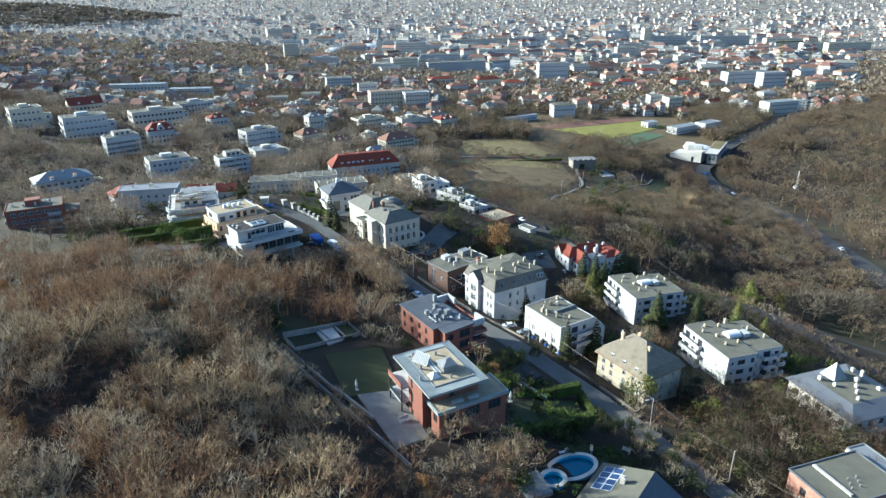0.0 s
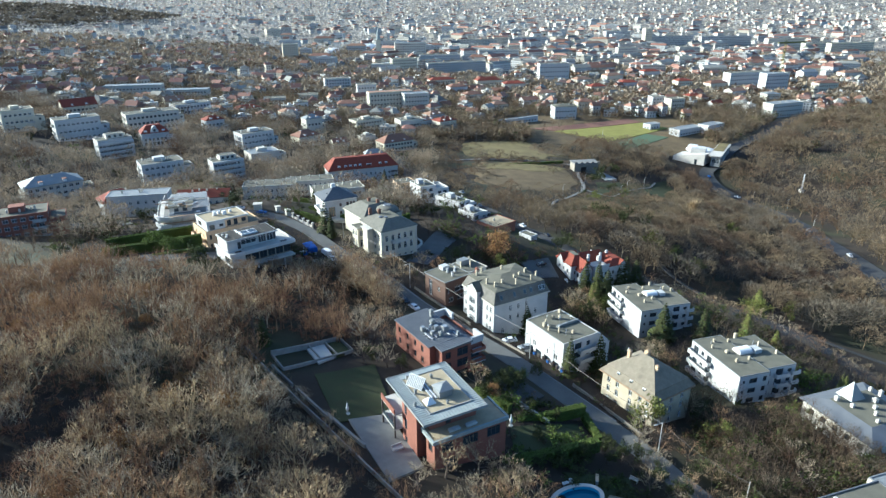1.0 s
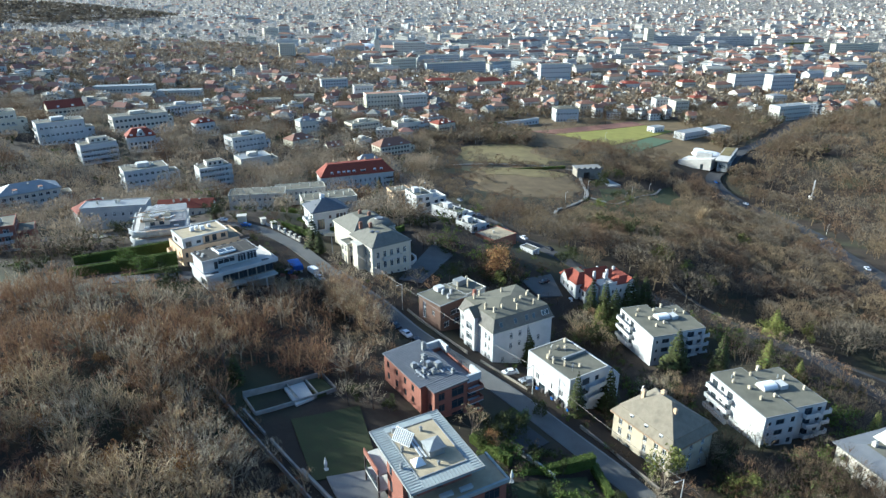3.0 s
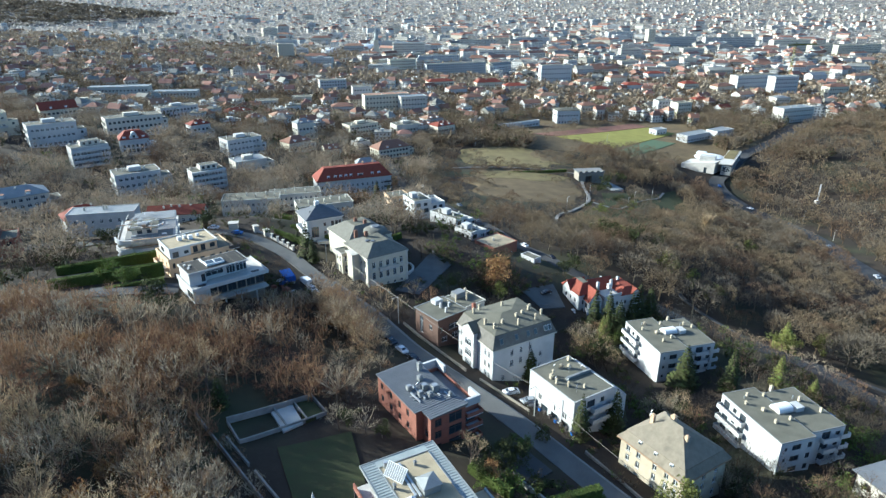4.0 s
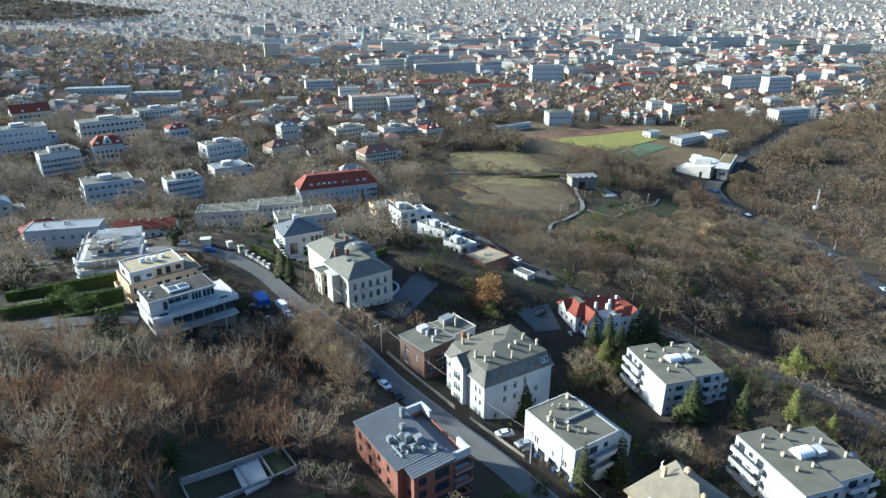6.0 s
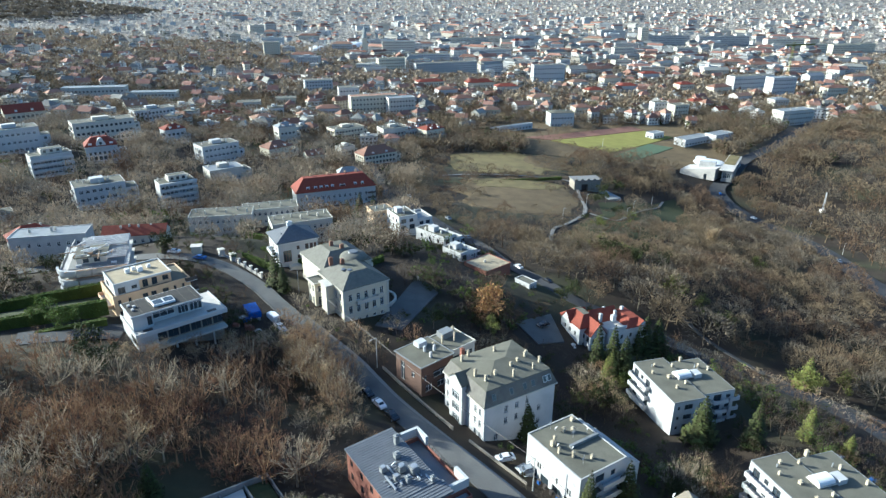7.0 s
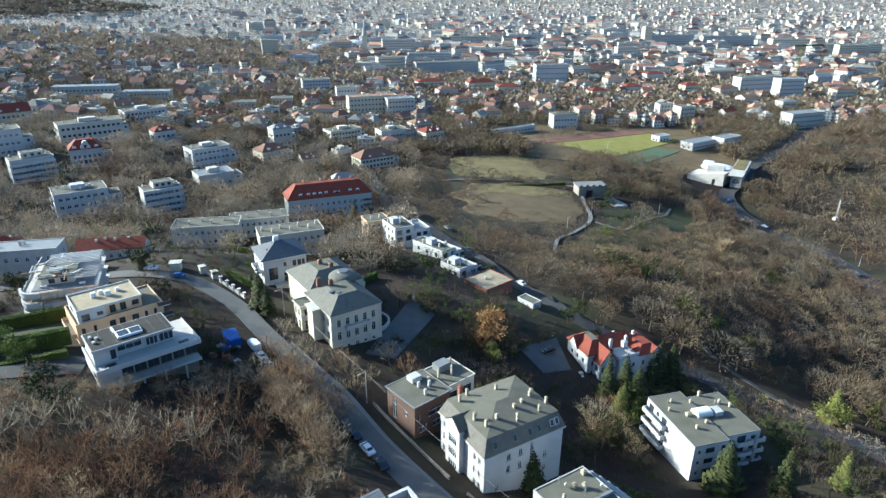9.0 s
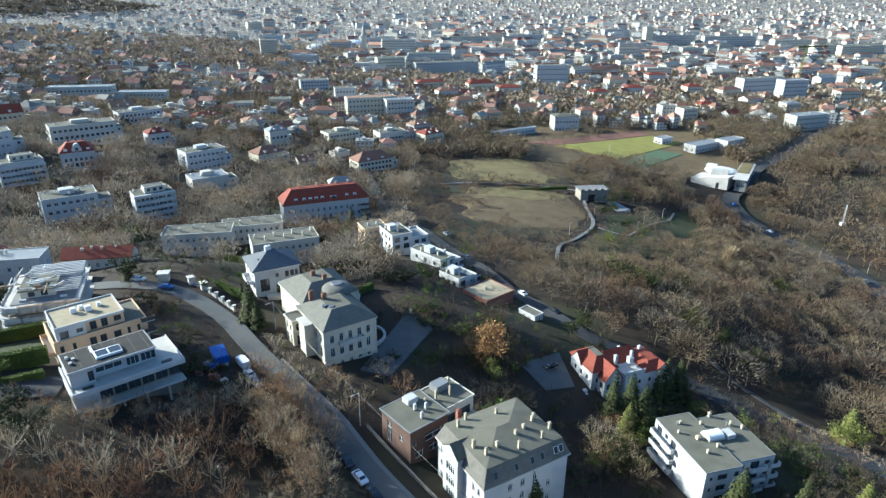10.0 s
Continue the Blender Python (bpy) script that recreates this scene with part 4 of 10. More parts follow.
def mansard_house():
    x, y, yaw, lx, ly, eave = 20.3, 189.6, 30, 20.2, 17.2, 7.3
    base = -6.0
    h = eave - base
    ob = thing("house", x, y, base, yaw, "large white old house with grey mansard roof and many chimneys", "house")
    a, b = -lx / 2, -ly / 2
    south = [(u, v, u + 0.95, v + 1.7) for v, u in ((3.4, 3.0), (7.2, 5.6), (10.4, 5.6), (10.4, 8.6), (7.2, 8.6), (10.4, 11.6), (3.4, 12.6), (3.4, 15.2), (7.2, 15.2))]
    west = [(u, v, u + 0.9, v + 1.7) for v in (4.2, 7.4, 10.6) for u in (1.2, 3.6, 13.2, 15.0)]
    storey_block(ob, a, b, -a, -b, 0, h, M["plaster_white"], {"S": south, "W": west, "E": even(ly, 5, 1.0, 1.7, 7.4) + even(ly, 5, 1.0, 1.7, 10.6)}, sills=True)
    # projecting bay on the west side, with a gable
    bay0, bay1 = -1.2, 4.2
    bays = [(1.2, v, 4.2, v + 2.2) for v in (4.0, 7.2, 10.4)]
    storey_block(ob, a - 1.3, bay0, a - 0.01, bay1, 0, h + 2.2, M["plaster_white"], {"W": bays}, mullions=3)
    gable_roof(ob, a - 1.3, bay0, a + 4.5, bay1, h + 2.2, 1.9, M["roof_felt"], along="x", over=0.25, wall_mat=M["plaster_white"])
    part("eaves_board", box(a - 0.45, b - 0.45, h + 0.003, -a + 0.45, -b + 0.45, h + 0.28), M["plaster_pale"], ob)
    hip_roof(ob, a, b, -a, -b, h + 0.5, 3.2, M["old_slate"], over=0.3, inset=1.3, name="mansard", top=M["roof_felt"])
    hip_roof(ob, a + 1.1, b + 1.1, -a - 1.1, -b - 1.1, h + 3.9, 1.5, M["roof_felt"], over=0.15, name="roof")
    for k, xx in enumerate((-7.4, -2.6, 1.2, 3.6, 7.0, 8.3)):
        bm = box(-0.5, -0.75, 0.0, 0.5, 0.75, 0.08)
        bmesh.ops.transform(bm, matrix=pose(xx, b + 0.28, h + 2.1, 66, 0, 0), verts=bm.verts[:])
        d = part("rooflight", bm, M["white_paint"] if k > 3 else M["roof_zinc"], ob, "flush rooflight in the mansard slope")
        bm = box(-0.4, -0.65, 0.082, 0.4, 0.65, 0.1)
        bmesh.ops.transform(bm, matrix=pose(xx, b + 0.28, h + 2.1, 66, 0, 0), verts=bm.verts[:])
        part("pane", bm, M["glass"], d)
    roof_clutter(ob, ((-8.0, -1.5, 1.7, 0.7), (-7.2, -4.6, 1.6, 0.6), (-4.8, 6.4, 1.5, 0.6), (-7.4, 5.2, 1.6, 0.6), (-4.2, -4.0, 1.5, 0.7), (1.0, -3.0, 1.5, 0.7), (3.4, -2.4, 1.5, 0.7), (6.6, -1.0, 1.4, 0.6), (7.4, -0.4, 1.4, 0.6), (8.4, -4.4, 1.4, 0.6), (1.6, 4.6, 1.5, 0.6), (-0.6, -6.2, 1.8, 0.5), (5.2, -6.0, 1.6, 0.4)), h + 4.3, M["plaster_ochre"])
    st = chimney(ob, -4.5, 9.6, 2, 15.6, 0.9, 0.9, M["brick"])
    st["label"] = "tall red brick chimney stack"
    part("drainpipe", cyl(1.6, b - 0.1, 0, h, 0.07, sides=6), M["frame_dark"], ob)
    clear(x, y, 14)


mansard_house()


def brick_low_house():
    x, y, yaw, base = 5.6, 204.2, 40, -3.5
    ob = thing("house", x, y, base, yaw, "low grey-brown house with flat roofs and white roof boxes", "house")
    h = 11.0
    front = [(1.0, 6.6, 1.6, 8.2), (4.0, 6.4, 8.6, 8.4)]
    west = [(2.0, 4.0, 3.6, 9.4), (6.4, 6.6, 7.6, 8.2)]
    storey_block(ob, -10, -5.5, 0.5, 4.8, 0, h, M["brick_dark"], {"S": front + [(1.4, 3.2, 3.4, 5.2), (5.2, 3.2, 7.6, 5.2)], "W": west}, frame_mat=M["white_paint"])
    flat_roof(ob, -10, -5.5, 0.5, 4.8, h + 0.004, M["roof_felt"], 0.2, over=0.35, coping=M["roof_zinc"])
    storey_block(ob, 0.55, -3.5, 10, 5.5, 0, h - 0.9, M["plaster_pale"], {"S": [(0.8, 5.8, 4.0, 8.2), (5.2, 5.8, 8.6, 8.2), (0.8, 2.8, 4.0, 5.0), (5.2, 2.8, 8.6, 5.0)]}, frame_mat=M["frame_dark"])
    flat_roof(ob, 0.9, -3.5, 10, 5.5, h - 0.896, M["roof_felt"], 0.3, over=0.2, coping=M["plaster_pale"])
    balcony(ob, 0.6, -5.3, 5.2, -3.52, 5.5, M["brick"])
    balcony(ob, 5.4, -5.0, 10, -3.52, 5.2, M["plaster_pale"])
    part("stair_house", box(-5.0, 1.6, h + 0.13, -2.2, 4.0, h + 1.5, 0.08), M["plaster_white"], ob, "white painted roof house")
    for q in ((-4.6, -0.2), (-2.4, -1.4), (-5.2, -3.4)):
        part("roof_box", box(q[0] - 0.32, q[1] - 0.32, h + 0.13, q[0] + 0.32, q[1] + 0.32, h + 1.7, 0.06), M["plaster_white"], ob)
    part("stair_house", box(3.6, 2.0, h - 0.8, 7.4, 4.8, h + 1.0, 0.06), M["roof_zinc"], ob)
    roof_clutter(ob, ((2.0, 0.5, 2.0, 0.5), (5.4, -0.4, 2.2, 0.45), (8.4, 3.6, 1.0, 0.6), (-0.8, 0.9, 0.7, 0.7)), h)
    clear(x, y, 11)


brick_low_house()


def cream_villa():
    x, y, yaw, lx, ly, base, eave = 51.0, 142.6, 32, 13.2, 16.2, -5.0, 5.3
    h = eave - base
    ob = thing("house", x, y, base, yaw, "old cream villa with beige hipped roof and timber eaves", "house")
    a, b = -lx / 2, -ly / 2
    west = [(u, v, u + 1.0, v + 1.7) for v in (2.6, 5.6, 8.2) for u in (1.6, 4.4, 8.6, 11.6, 13.8)]
    south = [(u, v, u + 1.0, v + 1.6) for v in (2.6, 5.6, 8.2) for u in (2.0, 5.8, 9.6)]
    storey_block(ob, a, b, -a, -b, 0, h, M["plaster_ochre"], {"W": west, "S": south}, frame_mat=M["white_paint"], sills=True)
    part("eaves_board", box(a - 0.7, b - 0.7, h + 0.003, -a + 0.7, -b + 0.7, h + 0.3), M["wood"], ob, "warm brown timber eaves")
    hip_roof(ob, a, b, -a, -b, h + 0.5, 1.6, M["old_roof"], over=0.6, inset=1.3, name="lower_roof", top=M["old_roof"])
    hip_roof(ob, a + 0.7, b + 0.7, -a - 0.7, -b - 0.7, h + 2.2, 4.0, M["old_roof"], over=0.1)
    roof_clutter(ob, ((-2.0, 4.4, 2.6, 0.9), (1.6, 2.0, 2.4, 1.1), (-1.2, -3.6, 2.0, 0.8)), h + 4.0, M["plaster_tan"])
    for q in ((-1.4, 5.6), (-0.4, 6.2)):
        dish(ob, q[0], q[1], h + 4.6)
    for k in range(3):
        d = part("dormer", box(a + 0.15, -5.0 + 4.0 * k, h + 0.9, a + 1.3, -4.2 + 4.0 * k, h + 1.9), M["white_paint"], ob)
        win = part("window", window_meshes(0.6, 0.7, 0, False, M["frame_dark"])[0], None, d)
        win.matrix_basis = pose(a + 0.1, -4.6 + 4.0 * k, h + 1.05, 0, 0, 270)
    clear(x, y, 11)


cream_villa()


def brick_block():
    x, y, yaw, base, top = -0.3, 150.6, 33, 1.5, 15.2
    h = top - base
    ob = thing("apartment_building", x, y, base, yaw, "red brick apartment house with grey standing-seam metal roof", "apartment building")
    lx, ly = 14.2, 19.6
    a, b = -lx / 2, -ly / 2
    west = [(u, v, u + 1.1, v + 1.7) for v in (4.6, 7.8, 10.8) for u in (1.4, 5.4, 9.2, 12.6)]
    south = [(1.0, v, 2.6, v + 1.8) for v in (4.8, 8.0, 10.9)] + [(4.2, v, 8.8, v + 2.3) for v in (4.4, 7.6, 10.6)]
    storey_block(ob, a, b + 3.0, 2.4, -b, 0, h, M["brick"], {"W": west, "S": []}, frame_mat=M["frame_dark"])
    storey_block(ob, a + 1.6, b, 3.0, b + 2.99, 0, h - 0.02, M["brick"], {"S": south[:3] + [(4.4, 4.4, 7.6, 6.6), (4.4, 7.6, 7.6, 9.8), (4.4, 10.6, 7.6, 12.9)], "W": [(0.7, v, 2.0, v + 1.8) for v in (4.8, 8.0)]}, frame_mat=M["frame_dark"])
    storey_block(ob, 3.02, b + 1.2, -a, -b - 2.5, 0, h - 2.6, M["brick"], {"S": [(0.8, 5.0, 3.4, 7.2), (0.8, 8.0, 3.4, 10.2)], "E": even(ly - 4, 4, 1.6, 1.7, 5) + even(ly - 4, 4, 1.6, 1.7, 8.2)}, frame_mat=M["frame_dark"])
    flat_roof(ob, 3.3, b + 1.2, -a, -b - 2.5, h - 2.596, M["roof_metal"], 0.9, coping=M["brick"])
    # seamed metal roof in sloping sheets
    for x0, y0, x1, y1, z0, z1 in ((a - 0.3, b + 3.0, 2.7, -b + 0.3, h + 0.05, h + 0.5), (a + 1.3, b - 0.3, 3.3, b + 3.0, h + 0.03, h + 0.35)):
        bm = bmesh.new()
        v = [bm.verts.new(p) for p in ((x0, y0, z0), (x1, y0, z1), (x1, y1, z1), (x0, y1, z0), (x0, y0, z0 - 0.25), (x1, y0, z0 - 0.25), (x1, y1, z0 - 0.25), (x0, y1, z0 - 0.25))]
        for f in ((0, 1, 2, 3), (7, 6, 5, 4), (4, 5, 1, 0), (5, 6, 2, 1), (6, 7, 3, 2), (7, 4, 0, 3)):
            bm.faces.new([v[k] for k in f])
        roof = part("roof", bm, M["roof_metal"], ob, "grey standing-seam metal roof")
        n = int((y1 - y0) / 0.6)
        for k in range(1, n):
            yy = y0 + (y1 - y0) * k / n
            bm = bmesh.new()
            q = [bm.verts.new(p) for p in ((x0, yy - 0.025, z0), (x1, yy - 0.025, z1), (x1, yy + 0.025, z1), (x0, yy + 0.025, z0), (x0, yy - 0.025, z0 + 0.07), (x1, yy - 0.025, z1 + 0.07), (x1, yy + 0.025, z1 + 0.07), (x0, yy + 0.025, z0 + 0.07))]
            for f in ((4, 5, 6, 7), (0, 1, 5, 4), (1, 2, 6, 5), (2, 3, 7, 6), (3, 0, 4, 7)):
                bm.faces.new([q[k2] for k2 in f])
            part("seam", bm, M["roof_metal"], roof)
    # white corner beams of the sunken terrace
    zt = h + 0.1
    for q in ((3.35, -b - 2.2, -a + 0.3, -b - 1.6), (-a - 0.3, -b - 5.4, -a + 0.3, -b - 2.22), (-a - 0.3, b + 1.52, -a + 0.3, b + 4.6), (3.35, b + 0.9, -a + 0.3, b + 1.5)):
        part("terrace_beam", box(q[0], q[1], h - 1.7, q[2], q[3], zt), M["plaster_white"], ob, "white parapet beam at a terrace corner")
    for k in range(9):
        yy = b + 5.2 + 1.0 * k
        part("railing_post", box(-a - 0.05, yy, h - 1.7, -a + 0.03, yy + 0.06, h - 0.7), M["frame_dark"], ob)
    part("handrail", box(-a - 0.06, b + 4.62, h - 0.698, -a + 0.04, -b - 5.42, h - 0.63), M["frame_dark"], ob)
    for y0, y1, xx in ((-4.6, -0.8, -4.9), (-4.2, 1.4, -3.4), (-5.0, -2.6, -0.2), (-6.4, -4.4, 1.2)):
        part("roof_duct", box(xx, y0, h + 0.3, xx + 0.28, y1, h + 0.62), M["steel"], ob)
    for q, s in (((-1.6, -1.0), 1.3), ((-4.4, 0.6), 1.1), ((-3.4, -2.4), 1.0), ((0.0, -2.6), 1.5)):
        u = part("air_unit", box(q[0] - s / 2, q[1] - s / 2, h + 0.3, q[0] + s / 2, q[1] + s / 2, h + 0.3 + s, 0.06), M["roof_zinc"], ob, "grey rooftop air conditioning unit")
        part("fan_cover", cyl(q[0], q[1], h + 0.302 + s, h + 0.36 + s, s * 0.4, sides=16), M["steel"], u)
    dish(ob, -2.6, 0.2, h + 0.5, 0.7)
    roof_clutter(ob, ((1.2, 5.6, 2.4, 1.0), (-0.6, 2.4, 1.2, 1.2), (-2.0, -4.0, 1.3, 1.1), (1.6, -6.2, 1.3, 0.7)), h + 0.2, M["roof_zinc"])
    bm = bmesh.new()
    for yy in (-3.2, -1.8):
        box_into(bm, -5.6, yy, h + 0.25, -2.2, yy + 0.12, h + 0.4)
    box_into(bm, 0.5, -4.4, h + 0.4, 0.62, -1.2, h + 0.55)
    part("roof_rail", bm, M["steel"], ob)
    for v in (4.3, 7.5, 10.5):
        balcony(ob, 3.1, b - 0.6, -a, b + 1.18, v, M["brick"], rail=0.9)
    clear(x, y, 12.5)


brick_block()


def arc_wall(cx, cy, outer, inner, a0, a1, z0, z1, n=18):
    """A curved wall in one piece."""
    bm = bmesh.new()
    rings = []
    for k in range(n + 1):
        t = math.radians(a0 + (a1 - a0) * k / n)
        c, s = math.cos(t), math.sin(t)
        rings.append([bm.verts.new((cx + r * c, cy + r * s, z)) for r, z in ((outer, z0), (outer, z1), (inner, z1), (inner, z0))])
    for p, q in zip(rings, rings[1:]):
        for k in range(4):
            bm.faces.new((p[k], q[k], q[(k + 1) % 4], p[(k + 1) % 4]))
    bm.faces.new(rings[0])
    bm.faces.new(rings[-1][::-1])
    bmesh.ops.recalc_face_normals(bm, faces=bm.faces[:])
    return bm


def flat_villa():
    """The brick villa with cantilevered flat roofs beside the garden."""
    x, y, yaw, base = -0.6, 115.4, 28, 9.6
    ob = thing("house", x, y, base, yaw, "modern brick villa with wide flat gravel roofs and terraces", "house")
    top, mid, low = 11.4, 7.9, 4.9
    fd = M["frame_dark"]
    # the main block, and the wing that carries the terrace
    storey_block(ob, -5.2, -6.98, 6.0, 7.2, -2.5, mid, M["brick"], {"W": [(8.6, 3.2, 13.4, 6.8), (8.6, 7.8, 13.4, 10.2)], "E": [(2.0, 3.4, 5.0, 5.6), (7.0, 3.4, 11.0, 5.6), (2.0, 7.4, 5.0, 9.6)]}, frame_mat=fd, mullions=3)
    storey_block(ob, -5.9, -10.4, 9.8, -7.0, -2.5, mid, M["brick"], {"S": [(1.5, 7.4, 4.0, 9.6), (6.0, 7.4, 9.4, 9.6), (11.4, 7.4, 14.4, 9.6), (2.0, 3.4, 5.0, 5.8)], "W": [(0.9, 7.4, 2.5, 9.6)]}, frame_mat=fd, mullions=2)
    storey_block(ob, 6.02, -6.98, 9.8, -3.4, -2.5, mid, M["brick"], {"E": [(0.8, 7.4, 2.8, 9.6)]}, frame_mat=fd)
    part("terrace_slab", box(-6.3, -10.7, mid + 0.003, 10.1, -3.2, mid + 0.3), M["roof_gravel"], ob)
    for q in ((-6.4, -10.8, 10.2, -10.4), (9.8, -10.38, 10.2, -3.2), (-6.4, -10.38, -6.0, -5.7)):
        part("terrace_edge", box(*q[:2], mid - 0.15, *q[2:], mid + 0.62), M["copper"], ob, "blue-grey metal terrace edge")
    # glazed upper storey under the roof
    storey_block(ob, -5.2, -6.9, 5.0, 6.8, mid + 0.31, top, M["brick"], {"S": [(0.5, 1.3, 3.2, 2.85), (3.5, 0.1, 4.7, 2.85), (5.0, 1.3, 9.8, 2.85)], "W": [(8.4, 0.2, 13.2, 2.6)], "E": [(0.6, 0.6, 4.6, 2.8), (6.0, 0.6, 12.8, 2.8)]}, frame_mat=fd, mullions=2)
    pier = part("brick_pier", box(-7.2, -5.6, -2.5, -5.22, 0.9, top - 0.01), M["brick"], ob)
    for z in (1.0, 5.2, 8.6):
        part("slit_window", box(-7.23, -1.2, z, -7.15, -0.3, z + 2.3), M["glass"], pier)
    # deep balconies beside the pier
    part("balcony_slab", box(-8.9, 0.93, mid - 0.3, -5.22, 7.4, mid + 0.02), M["concrete"], ob)
    part("balcony_wall", box(-9.0, 0.95, mid + 0.023, -8.75, 7.4, mid + 1.15), M["brick"], ob)
    part("balcony_slab", box(-8.9, 0.93, low - 0.8, -5.22, 7.4, low - 0.5), M["concrete"], ob)
    part("glass_balustrade", box(-8.85, 0.95, low - 0.497, -8.8, 7.4, low + 0.55), M["glass"], ob)
    for yy in (1.0, 7.1):
        part("column", box(-8.95, yy, -2.5, -8.65, yy + 0.3, mid - 0.303), fd, ob)
    roof = part("roof", box(-7.6, -9.5, top + 0.003, 6.0, 7.7, top + 0.42), M["copper"], ob, "grey-green zinc roof with standing seams")
    part("gravel_bed", box(-4.9, -6.9, top + 0.423, 3.9, 5.6, top + 0.5), M["roof_gravel"], roof, "tan gravel bed")
    for q in ((-5.1, -7.1, 4.1, -6.9), (-5.1, 5.6, 4.1, 5.8), (3.9, -6.88, 4.1, 5.58), (-5.1, -6.88, -4.9, 5.58)):
        part("bed_kerb", box(*q[:2], top + 0.424, *q[2:], top + 0.62), M["roof_zinc"], roof)
    for k in range(27):
        yy = -9.0 + 0.62 * k
        part("seam", box(4.12, yy, top + 0.421, 5.98, yy + 0.05, top + 0.49), M["roof_zinc"], roof)
        part("seam", box(-7.58, yy, top + 0.421, -5.12, yy + 0.05, top + 0.49), M["roof_zinc"], roof)
    for k in range(14):
        xx = -4.9 + 0.64 * k
        part("seam", box(xx, -9.48, top + 0.421, xx + 0.05, -7.12, top + 0.49), M["roof_zinc"], roof)
    for q in ((-7.62, -9.52, 6.02, -9.36), (-7.62, 7.56, 6.02, 7.72), (5.88, -9.35, 6.02, 7.55), (-7.62, -9.35, -7.48, 7.55)):
        part("roof_edge", box(*q[:2], top + 0.3, *q[2:], top + 0.52), M["roof_zinc"], roof)
    # solar collector on its stand, with its duct and tank
    tilt = pose(-3.4, 2.4, top + 1.55, 50, 0, -62)
    bm = bmesh.new()
    box_into(bm, -1.9, -1.25, -0.06, 1.9, 1.25, 0.06)
    bmesh.ops.transform(bm, matrix=tilt, verts=bm.verts[:])
    sol = part("solar_panel", bm, M["white_paint"], ob, "tilted white-framed solar collector")
    for k in range(9):
        bm = box(-1.8 + 0.41 * k, -1.15, 0.063, -1.5 + 0.41 * k, 1.15, 0.085)
        bmesh.ops.transform(bm, matrix=tilt, verts=bm.verts[:])
        part("collector_tube", bm, M["roof_zinc"], sol)
    for q in ((-4.4, 1.2), (-2.6, 3.8)):
        part("stand", cyl(q[0], q[1], top + 0.42, top + 1.5, 0.05, sides=6), M["steel"], sol)
    part("tank", cyl(-3.9, 5.3, top + 0.4, top + 1.7, 0.4, sides=14), M["steel"], ob)
    for y0, y1, zz in ((-3.4, 5.0, 0.75), (-3.0, 1.6, 0.7)):
        part("duct", box(-1.9 - 0.6 * (y1 < 2), y0, top + 0.5, -1.5 - 0.6 * (y1 < 2), y1, top + zz + 0.1, 0.05), M["steel"], ob, "pale metal roof duct")
    part("roof_house", box(-1.2, -3.6, top + 0.5, 1.6, -0.8, top + 1.8), M["roof_zinc"], ob)
    hip_roof(ob, -1.2, -3.6, 1.6, -0.8, top + 2.0, 0.7, M["roof_zinc"], over=0.25, name="roof_house_lid")
    hip_roof(ob, -4.4, -4.6, -2.6, -2.8, top + 0.72, 1.0, M["white_paint"], over=0.1, name="rooflight")
    roof_clutter(ob, ((-4.6, 0.2, 1.0, 0.5), (-6.4, -3.4, 0.9, 0.5), (0.6, 3.6, 0.8, 0.5), (-0.6, -5.6, 0.7, 0.4)), top + 0.45, M["roof_zinc"])
    for px, py in ((-1.0, -9.0), (2.6, -9.2)):
        part("terrace_seat", box(px - 1.2, py - 0.45, mid + 0.31, px + 1.2, py + 0.45, mid + 0.85, 0.08), M["plaster_grey"], ob)
    clear(x, y, 12)


flat_villa()


